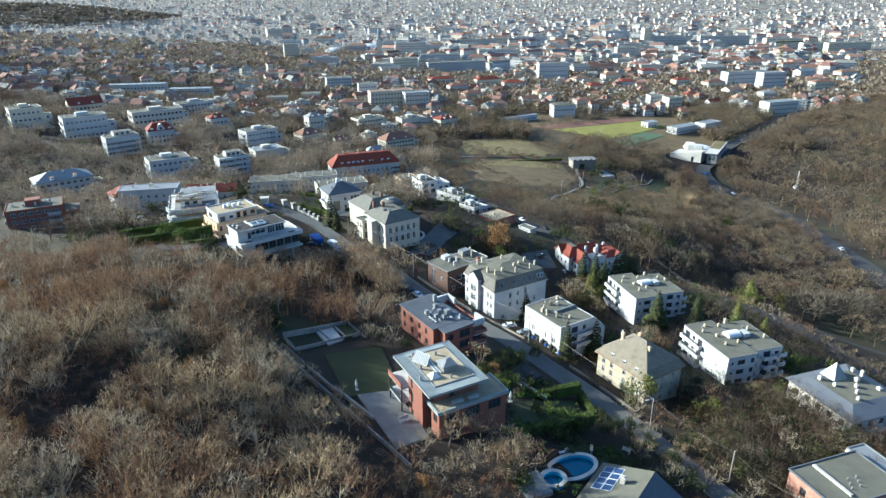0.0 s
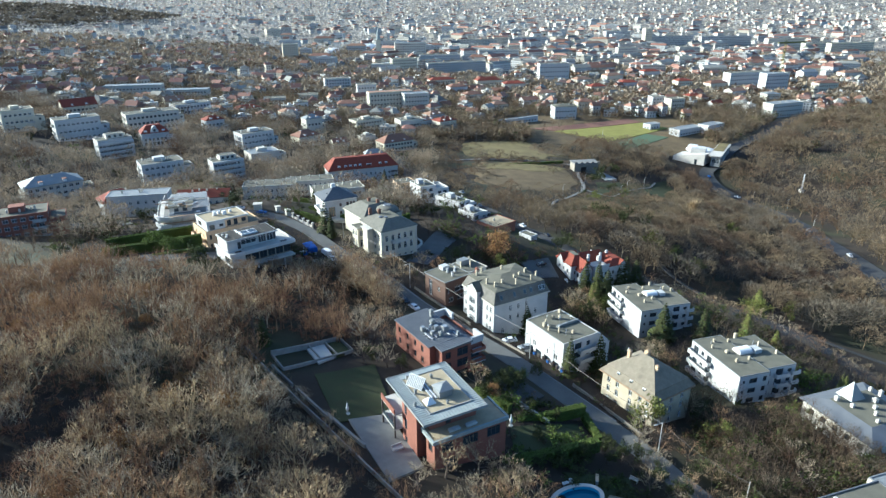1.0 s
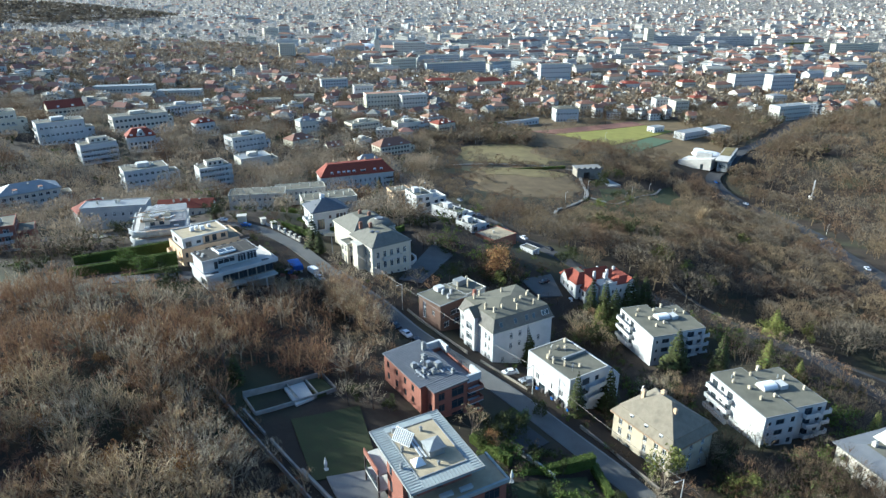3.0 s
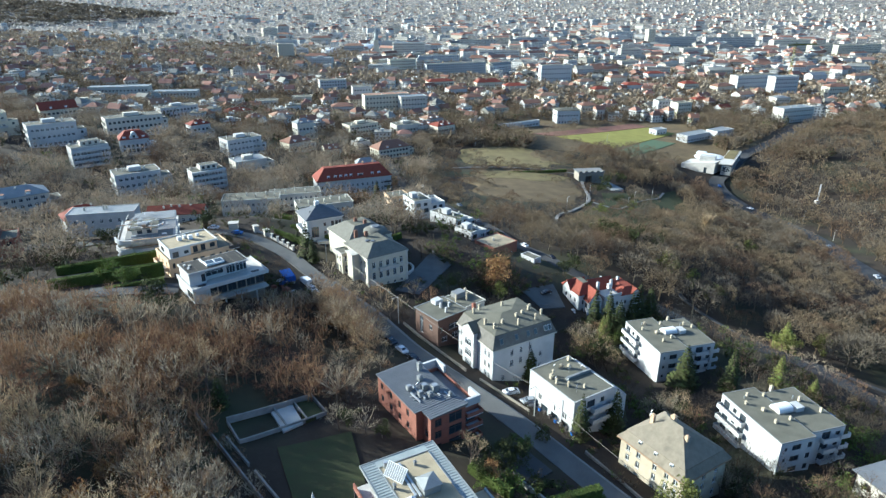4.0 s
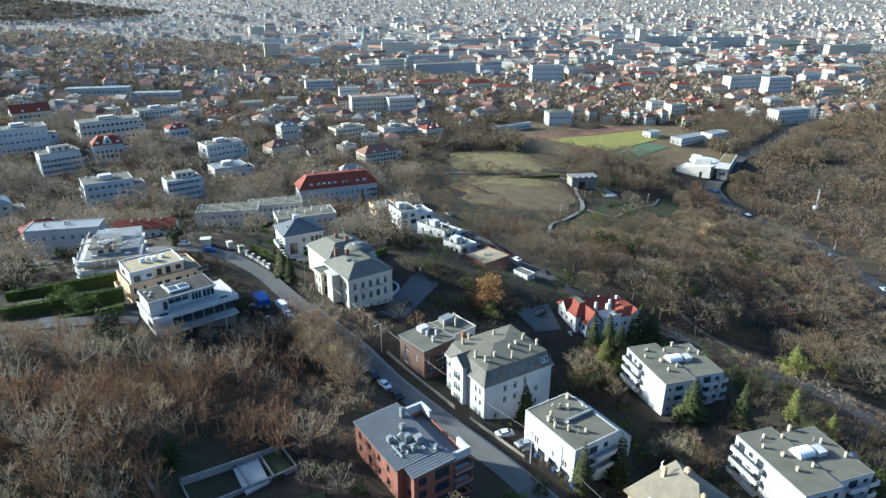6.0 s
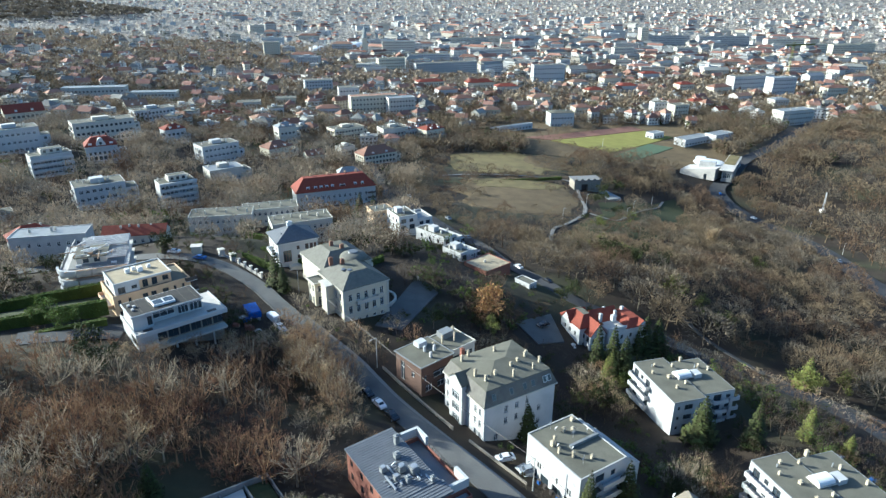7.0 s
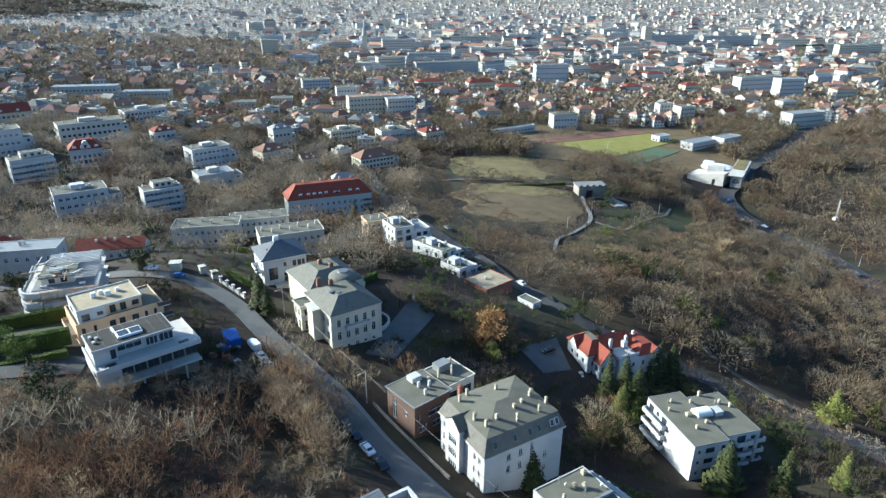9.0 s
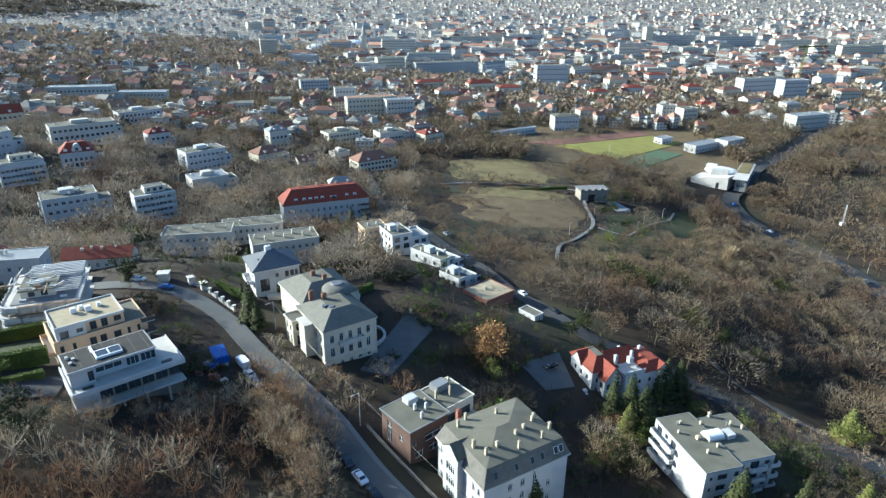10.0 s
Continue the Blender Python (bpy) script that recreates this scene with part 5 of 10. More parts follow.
def red_roof_villa():
    x, y, yaw, base, eave = 59.8, 242.4, 21, -17, -6.2
    h = eave - base
    ob = thing("house", x, y, base, yaw, "white villa with steep bright red gabled roofs and bays", "house")
    S = [(u, v, u + 0.9, v + 1.4) for v in (4.2, 7.4) for u in (1.6, 4.6, 8.0, 11.2)]
    Wd = [(u, v, u + 0.9, v + 1.4) for v in (4.2, 7.4) for u in (1.6, 4.4, 7.2)]
    storey_block(ob, -3.0, -7.6, 11.4, 3.6, 0, h, M["plaster_white"], {"S": S, "W": Wd}, frame_mat=M["frame_dark"])
    storey_block(ob, -11.0, -3.2, -3.02, 7.6, 0, h + 0.6, M["plaster_white"], {"S": [(1.4, 4.4, 2.6, 6.0), (4.6, 4.4, 6.2, 6.2), (1.4, 7.6, 2.6, 9.2), (4.6, 7.6, 6.2, 9.4)], "W": even(10.8, 3, 1.0, 1.5, 4.4) + even(10.8, 3, 1.0, 1.5, 7.8)}, frame_mat=M["frame_dark"])
    storey_block(ob, -9.0, -6.6, -3.6, -3.21, 0, h - 0.6, M["plaster_white"], {"S": [(0.7, 3.6, 1.9, 5.8), (3.2, 3.6, 4.6, 5.8), (0.7, 7.0, 1.9, 8.8), (3.2, 7.0, 4.6, 8.8)], "W": [(1.0, 3.6, 2.4, 5.8), (1.0, 7.0, 2.4, 8.8)]}, frame_mat=M["frame_dark"])
    gable_roof(ob, -9.0, -6.6, -3.6, 1.0, h - 0.6, 3.6, M["tile_red"], along="y", over=0.35, wall_mat=M["plaster_white"])
    hip_roof(ob, -11.0, -3.2, -3.0, 7.6, h + 0.8, 2.9, M["tile_red"], over=0.5, inset=3.4, top=M["roof_felt"])
    gable_roof(ob, -11.6, 1.6, -5.0, 6.4, h + 0.7, 2.9, M["tile_red"], along="x", over=0.3, wall_mat=M["plaster_white"])
    gable_roof(ob, -4.6, -1.6, 4.4, 4.6, h + 0.3, 3.2, M["tile_red"], along="x", over=0.4, wall_mat=M["plaster_white"])
    part("roof_terrace", box(-3.0, -7.4, h + 0.003, 3.6, -1.8, h + 0.3), M["concrete_pale"], ob)
    part("terrace_parapet", box(-3.0, -7.6, h + 0.303, 3.6, -7.35, h + 1.2), M["plaster_white"], ob)
    hip_roof(ob, 3.7, -7.6, 11.4, 3.6, h + 0.2, 1.9, M["tile_red"], over=0.4, inset=2.6, top=M["tile_red"])
    gable_roof(ob, 7.4, -8.0, 11.6, -2.0, h + 0.3, 1.5, M["tile_red"], along="y", over=0.3, wall_mat=M["plaster_white"])
    roof_clutter(ob, ((-3.2, -2.6, 2.6, 1.0), (1.2, -3.4, 1.4, 1.6), (3.2, -1.4, 1.8, 0.9), (7.4, 0.6, 1.4, 1.0), (-7.4, 3.4, 1.6, 0.7), (1.0, 1.8, 2.0, 0.8)), h + 1.8, M["plaster_white"])
    # curved outer stair
    bm = bmesh.new()
    n = 9
    for k in range(n):
        t = math.radians(150 + 16 * k)
        cx, cy = -9.6 + 4.0 * math.cos(t), -5.4 + 4.0 * math.sin(t)
        box_into(bm, cx - 0.55, cy - 0.55, 0, cx + 0.55, cy + 0.55, 6.4 - 0.5 * k)
    part("outer_stair", bm, M["plaster_white"], ob, "curved white outside staircase")
    for v in (3.9, 7.1):
        balcony(ob, 8.4, -8.9, 11.4, -7.62, v, M["plaster_white"])
    clear(x, y, 14)
    patch("parking_yard", ((31, 240), (44, 250), (46, 235), (37, 231)), M["asphalt"], "grey paved parking yard beside the villa", "yard", 0.35)
    clear(41, 237, 8)


red_roof_villa()


def palace_villa():
    """The large cream villa with slate roofs."""
    x, y, yaw, base, eave = -21.0, 239.4, 34, -1.8, 11.6
    h = eave - base
    ob = thing("house", x, y, base, yaw, "stately cream villa with slate hipped roofs and a dome", "house")
    fm = M["white_paint"]

    def block(x0, y0, x1, y1, sides):
        ops = {}
        for s, ln in (("S", x1 - x0), ("W", y1 - y0), ("E", y1 - y0)):
            if s in sides:
                n = max(2, int(ln / 2.9))
                ops[s] = even(ln, n, 1.15, 2.2, 9.6, 0.8) + even(ln, n, 1.2, 2.5, 5.6, 0.8) + even(ln, n, 1.0, 1.0, 2.6, 0.8)
        storey_block(ob, x0, y0, x1, y1, 0, h, M["plaster_cream"], ops, frame_mat=fm, sills=True)
        part("cornice", box(x0 - 0.5, y0 - 0.5, h + 0.003, x1 + 0.5, y1 + 0.5, h + 0.35), M["plaster_pale"], ob)
        part("string_course", box(x0 - 0.12, y0 - 0.12, 4.6, x1 + 0.12, y1 + 0.12, 4.85), M["plaster_pale"], ob)
        part("string_course", box(x0 - 0.12, y0 - 0.12, 8.8, x1 + 0.12, y1 + 0.12, 9.0), M["plaster_pale"], ob)
        for cx in (x0, x1):
            part("corner_pilaster", box(cx - 0.3, y0 - 0.16, 0.2, cx + 0.3, y0 - 0.02, h - 0.1), M["plaster_pale"], ob)

    block(-7.4, -9.6, 7.4, 7.0, "SWE")
    hip_roof(ob, -7.4, -9.6, 7.4, 7.0, h + 0.55, 3.0, M["pale_slate"], over=0.55, inset=5.0, top=M["roof_felt"])
    block(-6.0, 7.02, 10.6, 24.0, "SE")
    hip_roof(ob, -6.0, 7.02, 10.6, 24.0, h + 0.55, 3.4, M["pale_slate"], over=0.5, inset=5.4, top=M["roof_felt"])
    # dome over the hall
    bm = bmesh.new()
    bmesh.ops.create_uvsphere(bm, u_segments=28, v_segments=14, radius=4.4, matrix=Matrix.Translation((4.6, 7.2, h + 2.4)) @ Matrix.Diagonal((1, 1, 0.42, 1)))
    dome = part("dome", bm, M["pale_slate"], ob, "round slate dome with a glazed crown", True)
    part("dome_crown", cyl(4.6, 7.2, h + 4.05, h + 4.4, 1.7, 1.5, 24), M["roof_metal"], dome)
    # porches
    block(-10.0, -3.6, -7.42, 0.6, "")
    storey_block(ob, -11.2, 2.4, -7.42, 7.4, 0, h - 1.2, M["plaster_cream"], {"W": [(0.8, 4.6, 2.0, 7.6), (3.0, 4.6, 4.2, 7.6), (0.8, 9.0, 2.0, 11.2), (3.0, 9.0, 4.2, 11.2)], "S": [(1.0, 4.6, 2.6, 7.6), (1.0, 9.0, 2.6, 11.2)]}, frame_mat=fm)
    flat_roof(ob, -11.2, 2.4, -7.5, 7.4, h - 1.196, M["roof_felt"], 0.3, over=0.3, coping=M["plaster_pale"])
    for q in ((-2.0, 1.6), (-4.4, 4.6), (1.4, 16.4), (3.2, 12.4)):
        chimney(ob, q[0], q[1], h + 3.2, 1.9, 1.2, 0.8, M["tile_brown"])
    for q in ((-3.6, -2.2), (-2.2, -3.6)):
        part("rooflight", cyl(q[0], q[1], h + 3.4, h + 3.75, 0.8, 0.7, 16), M["slate"], ob)
    # balcony and curved terrace on the garden side
    balcony(ob, -3.6, -10.9, 3.6, -9.62, 8.9, M["plaster_pale"], deck=0.3, rail=0.9)
    bm = arc_wall(8.6, -0.5, 6.2, 5.5, -100, 100, -1.0, 3.4)
    part("terrace_wall", bm, M["concrete_pale"], ob, "curved pale balustrade round the terrace")
    balcony(ob, 10.62, 12, 14.2, 18, 8.6, M["plaster_pale"], sides="SEN")
    for yy in (12.3, 17.4):
        part("column", cyl(13.8, yy, 0, 8.3, 0.25, sides=10), M["plaster_pale"], ob)
    clear(-21, 239, 13)
    clear(-25, 252, 13)
    patch("forecourt", ((-13, 227), (-5, 226), (6, 250), (-1, 261)), M["asphalt"], "shaded grey paved forecourt beside the villa", "yard", 0.35)
    clear(-2, 242, 8)


palace_villa()


def slate_villa():
    x, y, yaw, base, eave = -45.2, 270.3, 28, 2.0, 12.6
    h = eave - base
    ob = thing("house", x, y, base, yaw, "white villa with dark slate hipped roof and brown shutters", "house")
    storey_block(ob, -7, -6.2, 7, 6.2, 0, h, M["plaster_white"], {"S": [(1.6, 3.6, 4.4, 7.8), (6.4, 4.2, 7.4, 5.6), (9.4, 3.6, 10.6, 5.8), (11.0, 3.6, 12.2, 5.8), (9.4, 7.2, 10.6, 9.2), (11.0, 7.2, 12.2, 9.2), (12.5, 7.2, 13.4, 9.2), (6.4, 7.6, 7.4, 9.0)], "W": even(12.4, 3, 1.2, 1.6, 7.4) + even(12.4, 3, 1.2, 1.8, 4.0)}, frame_mat=M["tile_brown"], mullions=2)
    part("eaves_board", box(-7.6, -6.8, h + 0.003, 7.6, 6.8, h + 0.22), M["white_paint"], ob)
    hip_roof(ob, -7, -6.2, 7, 6.2, h + 0.42, 3.6, M["dark_slate"], over=0.7)
    chimney(ob, -0.8, 0.4, h + 3.2, 1.9, 1.7, 1.2, M["white_paint"])
    for q in ((-4.2, -2.6), (2.6, -3.4)):
        bm = box(-0.5, -0.7, -0.04, 0.5, 0.7, 0.04)
        bmesh.ops.transform(bm, matrix=pose(q[0], q[1], h + 2.0, 30, 0, 0), verts=bm.verts[:])
        part("rooflight", bm, M["glass"], ob)
    balcony(ob, -9.0, -5.0, -7.02, 2.0, 6.4, M["white_paint"], sides="SWN")
    part("terrace", box(-4, -9.0, 0, 6.5, -6.22, 2.6), M["plaster_pale"], ob)
    clear(x, y, 11)


slate_villa()


def modern_white_house():
    x, y, yaw, base = -62.0, 200.6, 39, 8.0
    ob = thing("house", x, y, base, yaw, "modern white house with dark flat roof and wide terraces", "house")
    z0, z1, z2 = 5.2, 9.5, 13.5
    wp, cp, fd = M["plaster_white"], M["concrete_pale"], M["frame_dark"]
    x0, x1, y0, y1 = -8.3, 13.3, -5.0, 7.6
    # lower storey: closed white west end, concrete corner, long recessed loggia to the south
    storey_block(ob, x0, y0, x0 + 4.4, y1, -2.0, z1, wp, {"W": [(7.4, 8.2, 12.6, 10.6)]}, frame_mat=fd, mullions=2)
    part("concrete_panel", box(x0 - 0.06, y0 - 0.14, z0 - 0.4, x0 + 4.6, y0 - 0.012, z1 - 0.01), M["concrete"], ob, "board-marked concrete corner panel")
    storey_block(ob, x0 + 4.41, y0 + 2.6, x1 - 0.4, y1, -2.0, z1, M["stone_wall"], {"S": [(0.5 + 2.8 * k, 7.5, 3.0 + 2.8 * k, 11.0) for k in range(6)]}, frame_mat=fd, mullions=1)
    part("loggia_floor", box(x0 + 4.62, y0 - 0.1, z0 - 0.45, x1, y0 + 2.59, z0), cp, ob, "pale slab edge of the loggia")
    for k in range(3):
        part("column", box(x0 + 8.5 + 4.6 * k, y0 + 0.1, -3.0, x0 + 8.9 + 4.6 * k, y0 + 0.5, z0 - 0.453), cp, ob)
    part("terrace_slab", box(x0 - 0.2, y0 - 0.3, z1 + 0.003, x1 + 0.3, y1 + 0.3, z1 + 0.4), cp, ob, "wide pale terrace slab")
    for q in ((x0 - 0.2, y0 - 0.32, x1 + 0.3, y0 - 0.08), (x0 - 0.22, y0 - 0.06, x0 + 0.04, y1 + 0.28), (x1 + 0.08, y0 - 0.06, x1 + 0.32, y1)):
        part("terrace_kerb", box(*q[:2], z1 - 0.3, *q[2:], z1 + 0.85), wp, ob)
    # glazed upper storey, set back behind the terrace
    u0, u1, v0, v1 = -8.0, 8.2, -2.2, 5.9
    storey_block(ob, u0, v0, u0 + 4.6, v1, z1 + 0.41, z2, wp, {"S": [(3.3, 0.5, 4.4, 2.8)]}, frame_mat=fd, mullions=1)
    storey_block(ob, u0 + 4.61, v0 + 1.6, u1, v1, z1 + 0.41, z2, wp, {"S": [(0.4, 0.9, 5.6, 2.6), (6.4, 0.2, 9.0, 3.0), (9.3, 0.2, 12.4, 3.0)]}, frame_mat=M["white_paint"], mullions=2)
    part("roof", box(u0 - 0.3, v0 - 0.6, z2 + 0.003, u1 + 0.7, v1 + 0.4, z2 + 0.42), wp, ob, "thick white roof edge")
    roof = part("roof_covering", box(u0 - 0.05, v0 - 0.3, z2 + 0.423, u1 + 0.45, v1 + 0.15, z2 + 0.48), M["dark_felt"], ob, "dark weathered roofing felt")
    for k in range(6):
        xx = u0 + 2.6 * (k + 1)
        part("felt_seam", box(xx, v0 - 0.28, z2 + 0.481, xx + 0.08, v1 + 0.13, z2 + 0.5), M["roof_felt"], roof)
    sk = part("rooflight", box(-2.4, -0.9, z2 + 0.47, 2.8, 2.3, z2 + 1.0, 0.05), M["white_paint"], ob, "white-framed rooflight")
    for xx in (-2.1, 0.4):
        part("pane", box(xx, -0.5, z2 + 1.002, xx + 2.2, 1.9, z2 + 1.05), M["glass"], sk)
    part("roof_beam", box(-2.6, 2.6, z2 + 0.485, -2.1, 5.2, z2 + 0.85), M["white_paint"], ob)
    for q in ((-7.2, 0.2), (-7.4, 3.0), (-6.4, 1.8)):
        part("roof_unit", box(q[0], q[1], z2 + 0.485, q[0] + 0.6, q[1] + 0.8, z2 + 0.95, 0.04), M["plaster_grey"], ob)
    part("sun_lounger", box(-6.4, -4.2, z1 + 0.41, -4.2, -3.3, z1 + 0.75, 0.12), fd, ob)
    part("terrace_bed", box(9.2, -3.8, z1 + 0.41, 11.4, -2.9, z1 + 0.6), fd, ob)
    clear(x, y, 12)


modern_white_house()


def tan_modern_house():
    x, y, yaw, base = -75.4, 221.2, 39, 9.0
    ob = thing("apartment_building", x, y, base, yaw, "white and tan modern apartment house with roof terrace", "apartment building")
    lx, ly, z1, z2 = 20.0, 12.5, 9.4, 12.6
    a, b = -lx / 2, -ly / 2
    S = [(u, v, u + w, v + 1.7) for v in (3.6, 6.8) for u, w in ((1.0, 0.8), (3.6, 0.7), (12.4, 1.6), (15.4, 0.7), (17.6, 0.7))] + [(7.2, 3.4, 8.6, 8.6), (9.4, 3.4, 10.8, 8.6)]
    storey_block(ob, a, b, -a, -b, 0, z1, M["plaster_tan"], {"S": S, "W": even(ly, 3, 0.8, 1.6, 3.6) + even(ly, 3, 0.8, 1.6, 6.8)}, frame_mat=M["frame_dark"])
    flat_roof(ob, a, b, -a, -b, z1 + 0.004, M["roof_felt"], 0.5, coping=M["plaster_tan"])
    storey_block(ob, a + 0.8, b + 0.5, a + 7.0, -b - 1.5, z1 + 0.13, z2, M["plaster_white"], {"S": [(0.8, 0.4, 2.6, 2.2), (4.2, 1.0, 5.6, 2.0)], "W": [(2.0, 0.6, 5.0, 2.2)]}, frame_mat=M["frame_dark"])
    storey_block(ob, a + 7.02, b + 1.4, a + 15.5, -b - 1.0, z1 + 0.13, z2 - 0.02, M["plaster_tan"], {"S": [(1.0, 0.3, 2.4, 2.4), (3.4, 0.3, 4.8, 2.4), (6.2, 0.8, 7.8, 2.2)]}, frame_mat=M["frame_dark"])
    flat_roof(ob, a + 0.8, b + 0.5, a + 15.5, -b - 1.0, z2 + 0.004, M["roof_gravel"], 0.45, coping=M["plaster_white"])
    for q, s in (((-4.0, 0.6), 1.2), ((-2.2, 1.4), 1.0), ((-1.0, -0.4), 1.3), ((1.6, 0.8), 0.9)):
        part("air_unit", box(q[0] - s / 2, q[1] - s / 2, z2 + 0.2, q[0] + s / 2, q[1] + s / 2, z2 + 0.2 + s, 0.05), M["white_paint"], ob)
    balcony(ob, a - 1.4, b + 1, a - 0.02, -b - 1, 6.2, M["plaster_tan"], sides="SWN")
    balcony(ob, 8.6, b - 1.3, -a + 1.6, b - 0.02, 6.2, M["frame_dark"])
    balcony(ob, 8.6, b - 1.3, -a + 1.6, b - 0.02, 9.2, M["frame_dark"])
    clear(x, y, 12)


tan_modern_house()


def building_site():
    x, y, yaw, base = -99.0, 242.5, 20, 8.0
    ob = thing("building_site", x, y, base, yaw, "unfinished white concrete apartment house with bare roof beams", "building")
    lx, ly = 16, 21
    a, b = -lx / 2, -ly / 2
    for k, z in enumerate((0.0, 3.0, 6.0)):
        storey_block(ob, a + 0.6 * k, b + 0.6 * k, -a - 0.5 * k, -b - 0.4 * k, z + 0.01, z + 2.7, M["plaster_white"], {"S": even(lx - 1.1 * k, 4, 1.9, 1.8, 0.6), "W": even(ly - k, 5, 1.6, 1.8, 0.6)}, frame_mat=M["frame_dark"], frames=False)
        part("floor_slab", box(a - 1.2 + 0.3 * k, b - 1.2 + 0.3 * k, z + 2.71, -a + 1.2, -b + 0.6, z + 2.99), M["concrete_pale"], ob)
        bm = arc_wall(a + 3.4, b + 3.4, 5.7, 5.1, 180, 270, z + 2.4, z + 3.7)
        part("curved_parapet", bm, M["plaster_white"], ob)
    storey_block(ob, a + 3, b + 4, -a - 5, -b - 8, 9.0, 11.2, M["plaster_pale"], {"S": even(8, 2, 1.6, 1.4, 0.5)}, frames=False)
    part("roof", box(a + 2.6, b + 3.6, 11.203, -a - 4.6, -b - 7.6, 11.45), M["roof_felt"], ob)
    part("water_tank", cyl(-1.5, -3.0, 11.4, 12.2, 1.8, sides=24), M["roof_zinc"], ob)
    for k in range(7):
        yy = -b - 7.4 + k * 1.15
        part("beam", box(a + 3, yy, 11.1, -a + 0.6, yy + 0.35, 11.5), M["plaster_white"], ob)
    for xx in (a + 3, 0, -a + 0.3):
        part("beam", box(xx, -b - 7.6, 10.6, xx + 0.35, -b + 0.4, 11.05), M["plaster_white"], ob)
        for yy in (-b - 7.4, -b):
            part("column", box(xx, yy, 8.9, xx + 0.35, yy + 0.35, 10.6), M["plaster_white"], ob)
    for k in range(9):
        part("beam", box(-a - 5.2, b + 2.0 + 1.5 * k, 11.0 - 0.12 * k, -a + 0.8, b + 2.25 + 1.5 * k, 11.3 - 0.12 * k), M["plaster_white"], ob)
    part("upper_slab", box(a + 1.0, b + 1.0, 8.996, -a - 0.2, -b - 0.6, 9.2), M["paving"], ob)
    rs = random.Random(5)
    for k in range(22):
        px, py, pz = rs.uniform(a + 1.5, -a - 1), rs.uniform(b + 1.5, -b - 1), 9.2
        if a + 2.6 < px < -a - 4.6 and b + 3.6 < py < -b - 7.6:
            pz = 11.45
        w, d = rs.uniform(0.3, 1.6), rs.uniform(0.2, 0.9)
        part("crate", box(px - w / 2, py - d / 2, pz + 0.003, px + w / 2, py + d / 2, pz + rs.uniform(0.2, 1.1)), M[rs.choice(("wood", "plaster_white", "concrete_pale", "roof_zinc", "white_paint"))], ob)
    # rippling white sheets hung round the unfinished balconies
    for k, z in enumerate((1.0, 4.0, 7.0)):
        bm = bmesh.new()
        rings = []
        line = [(a - 1.9 + 0.3 * k, -b - 0.5 - u) for u in np.linspace(0, ly - 3.4, 30)]
        line += [(a + 1.6 + 0.3 * k - 3.5 * math.cos(t), b + 1.6 - 3.5 * math.sin(t) + 0.3 * k) for t in np.linspace(0.2, 1.37, 10)]
        line += [(a + 2.4 + u, b - 1.9 + 0.3 * k) for u in np.linspace(0, lx - 1.6, 26)]
        for j, (px, py) in enumerate(line):
            wave = 0.22 * math.sin(1.7 * j + k) + 0.14 * math.sin(0.61 * j + 2 * k)
            low = z + 0.5 * rs.random()
            rings.append([bm.verts.new((px + wave + d, py + wave + d, zz)) for d, zz in ((0.0, low), (0.0, z + 2.3 + 0.25 * wave), (0.06, z + 2.3 + 0.25 * wave), (0.06, low))])
        for p, q in zip(rings, rings[1:]):
            for i in range(4):
                bm.faces.new((p[i], q[i], q[(i + 1) % 4], p[(i + 1) % 4]))
        bmesh.ops.recalc_face_normals(bm, faces=bm.faces[:])
        part("protective_sheet", bm, M["plaster_white"], ob, "rippling white protective sheet", True)
    for k in range(26):
        px, py = rs.uniform(a, -a - 2), rs.uniform(b + 2, -b - 3)
        ln, turn = rs.uniform(2.0, 5.5), rs.choice((0, 90, rs.uniform(0, 180)))
        bm = box(-ln / 2, -0.11, 0.0, ln / 2, 0.11, 0.22)
        bmesh.ops.transform(bm, matrix=pose(px, py, 11.5 + rs.uniform(0.1, 1.3), rs.uniform(-3, 3), rs.uniform(-5, 5), turn), verts=bm.verts[:])
        part("timber", bm, M[rs.choice(("white_paint", "plaster_white", "concrete_pale", "wood"))], ob)
    # scaffold along the street side
    for k in range(8):
        xx = a + 1 + 2.2 * k
        part("scaffold_pole", cyl(xx, b - 1.6, 0, 10.6, 0.05, sides=5), M["steel"], ob)
    for z in (2.4, 4.8, 7.2, 9.6):
        part("scaffold_board", box(a + 0.6, b - 2.1, z, -a + 1.0, b - 1.3, z + 0.08), M["wood"], ob)
    clear(x, y, 15)


building_site()

# ---- houses of the hillside and the valley ----
WALL = {"W": M["plaster_white"], "P": M["plaster_pale"], "C": M["plaster_cream"], "G": M["plaster_grey"], "B": M["brick"]}
ROOF = {"felt": M["roof_felt"], "zinc": M["roof_zinc"], "red": M["tile_red"], "orange": M["tile_orange"], "brown": M["tile_brown"]}


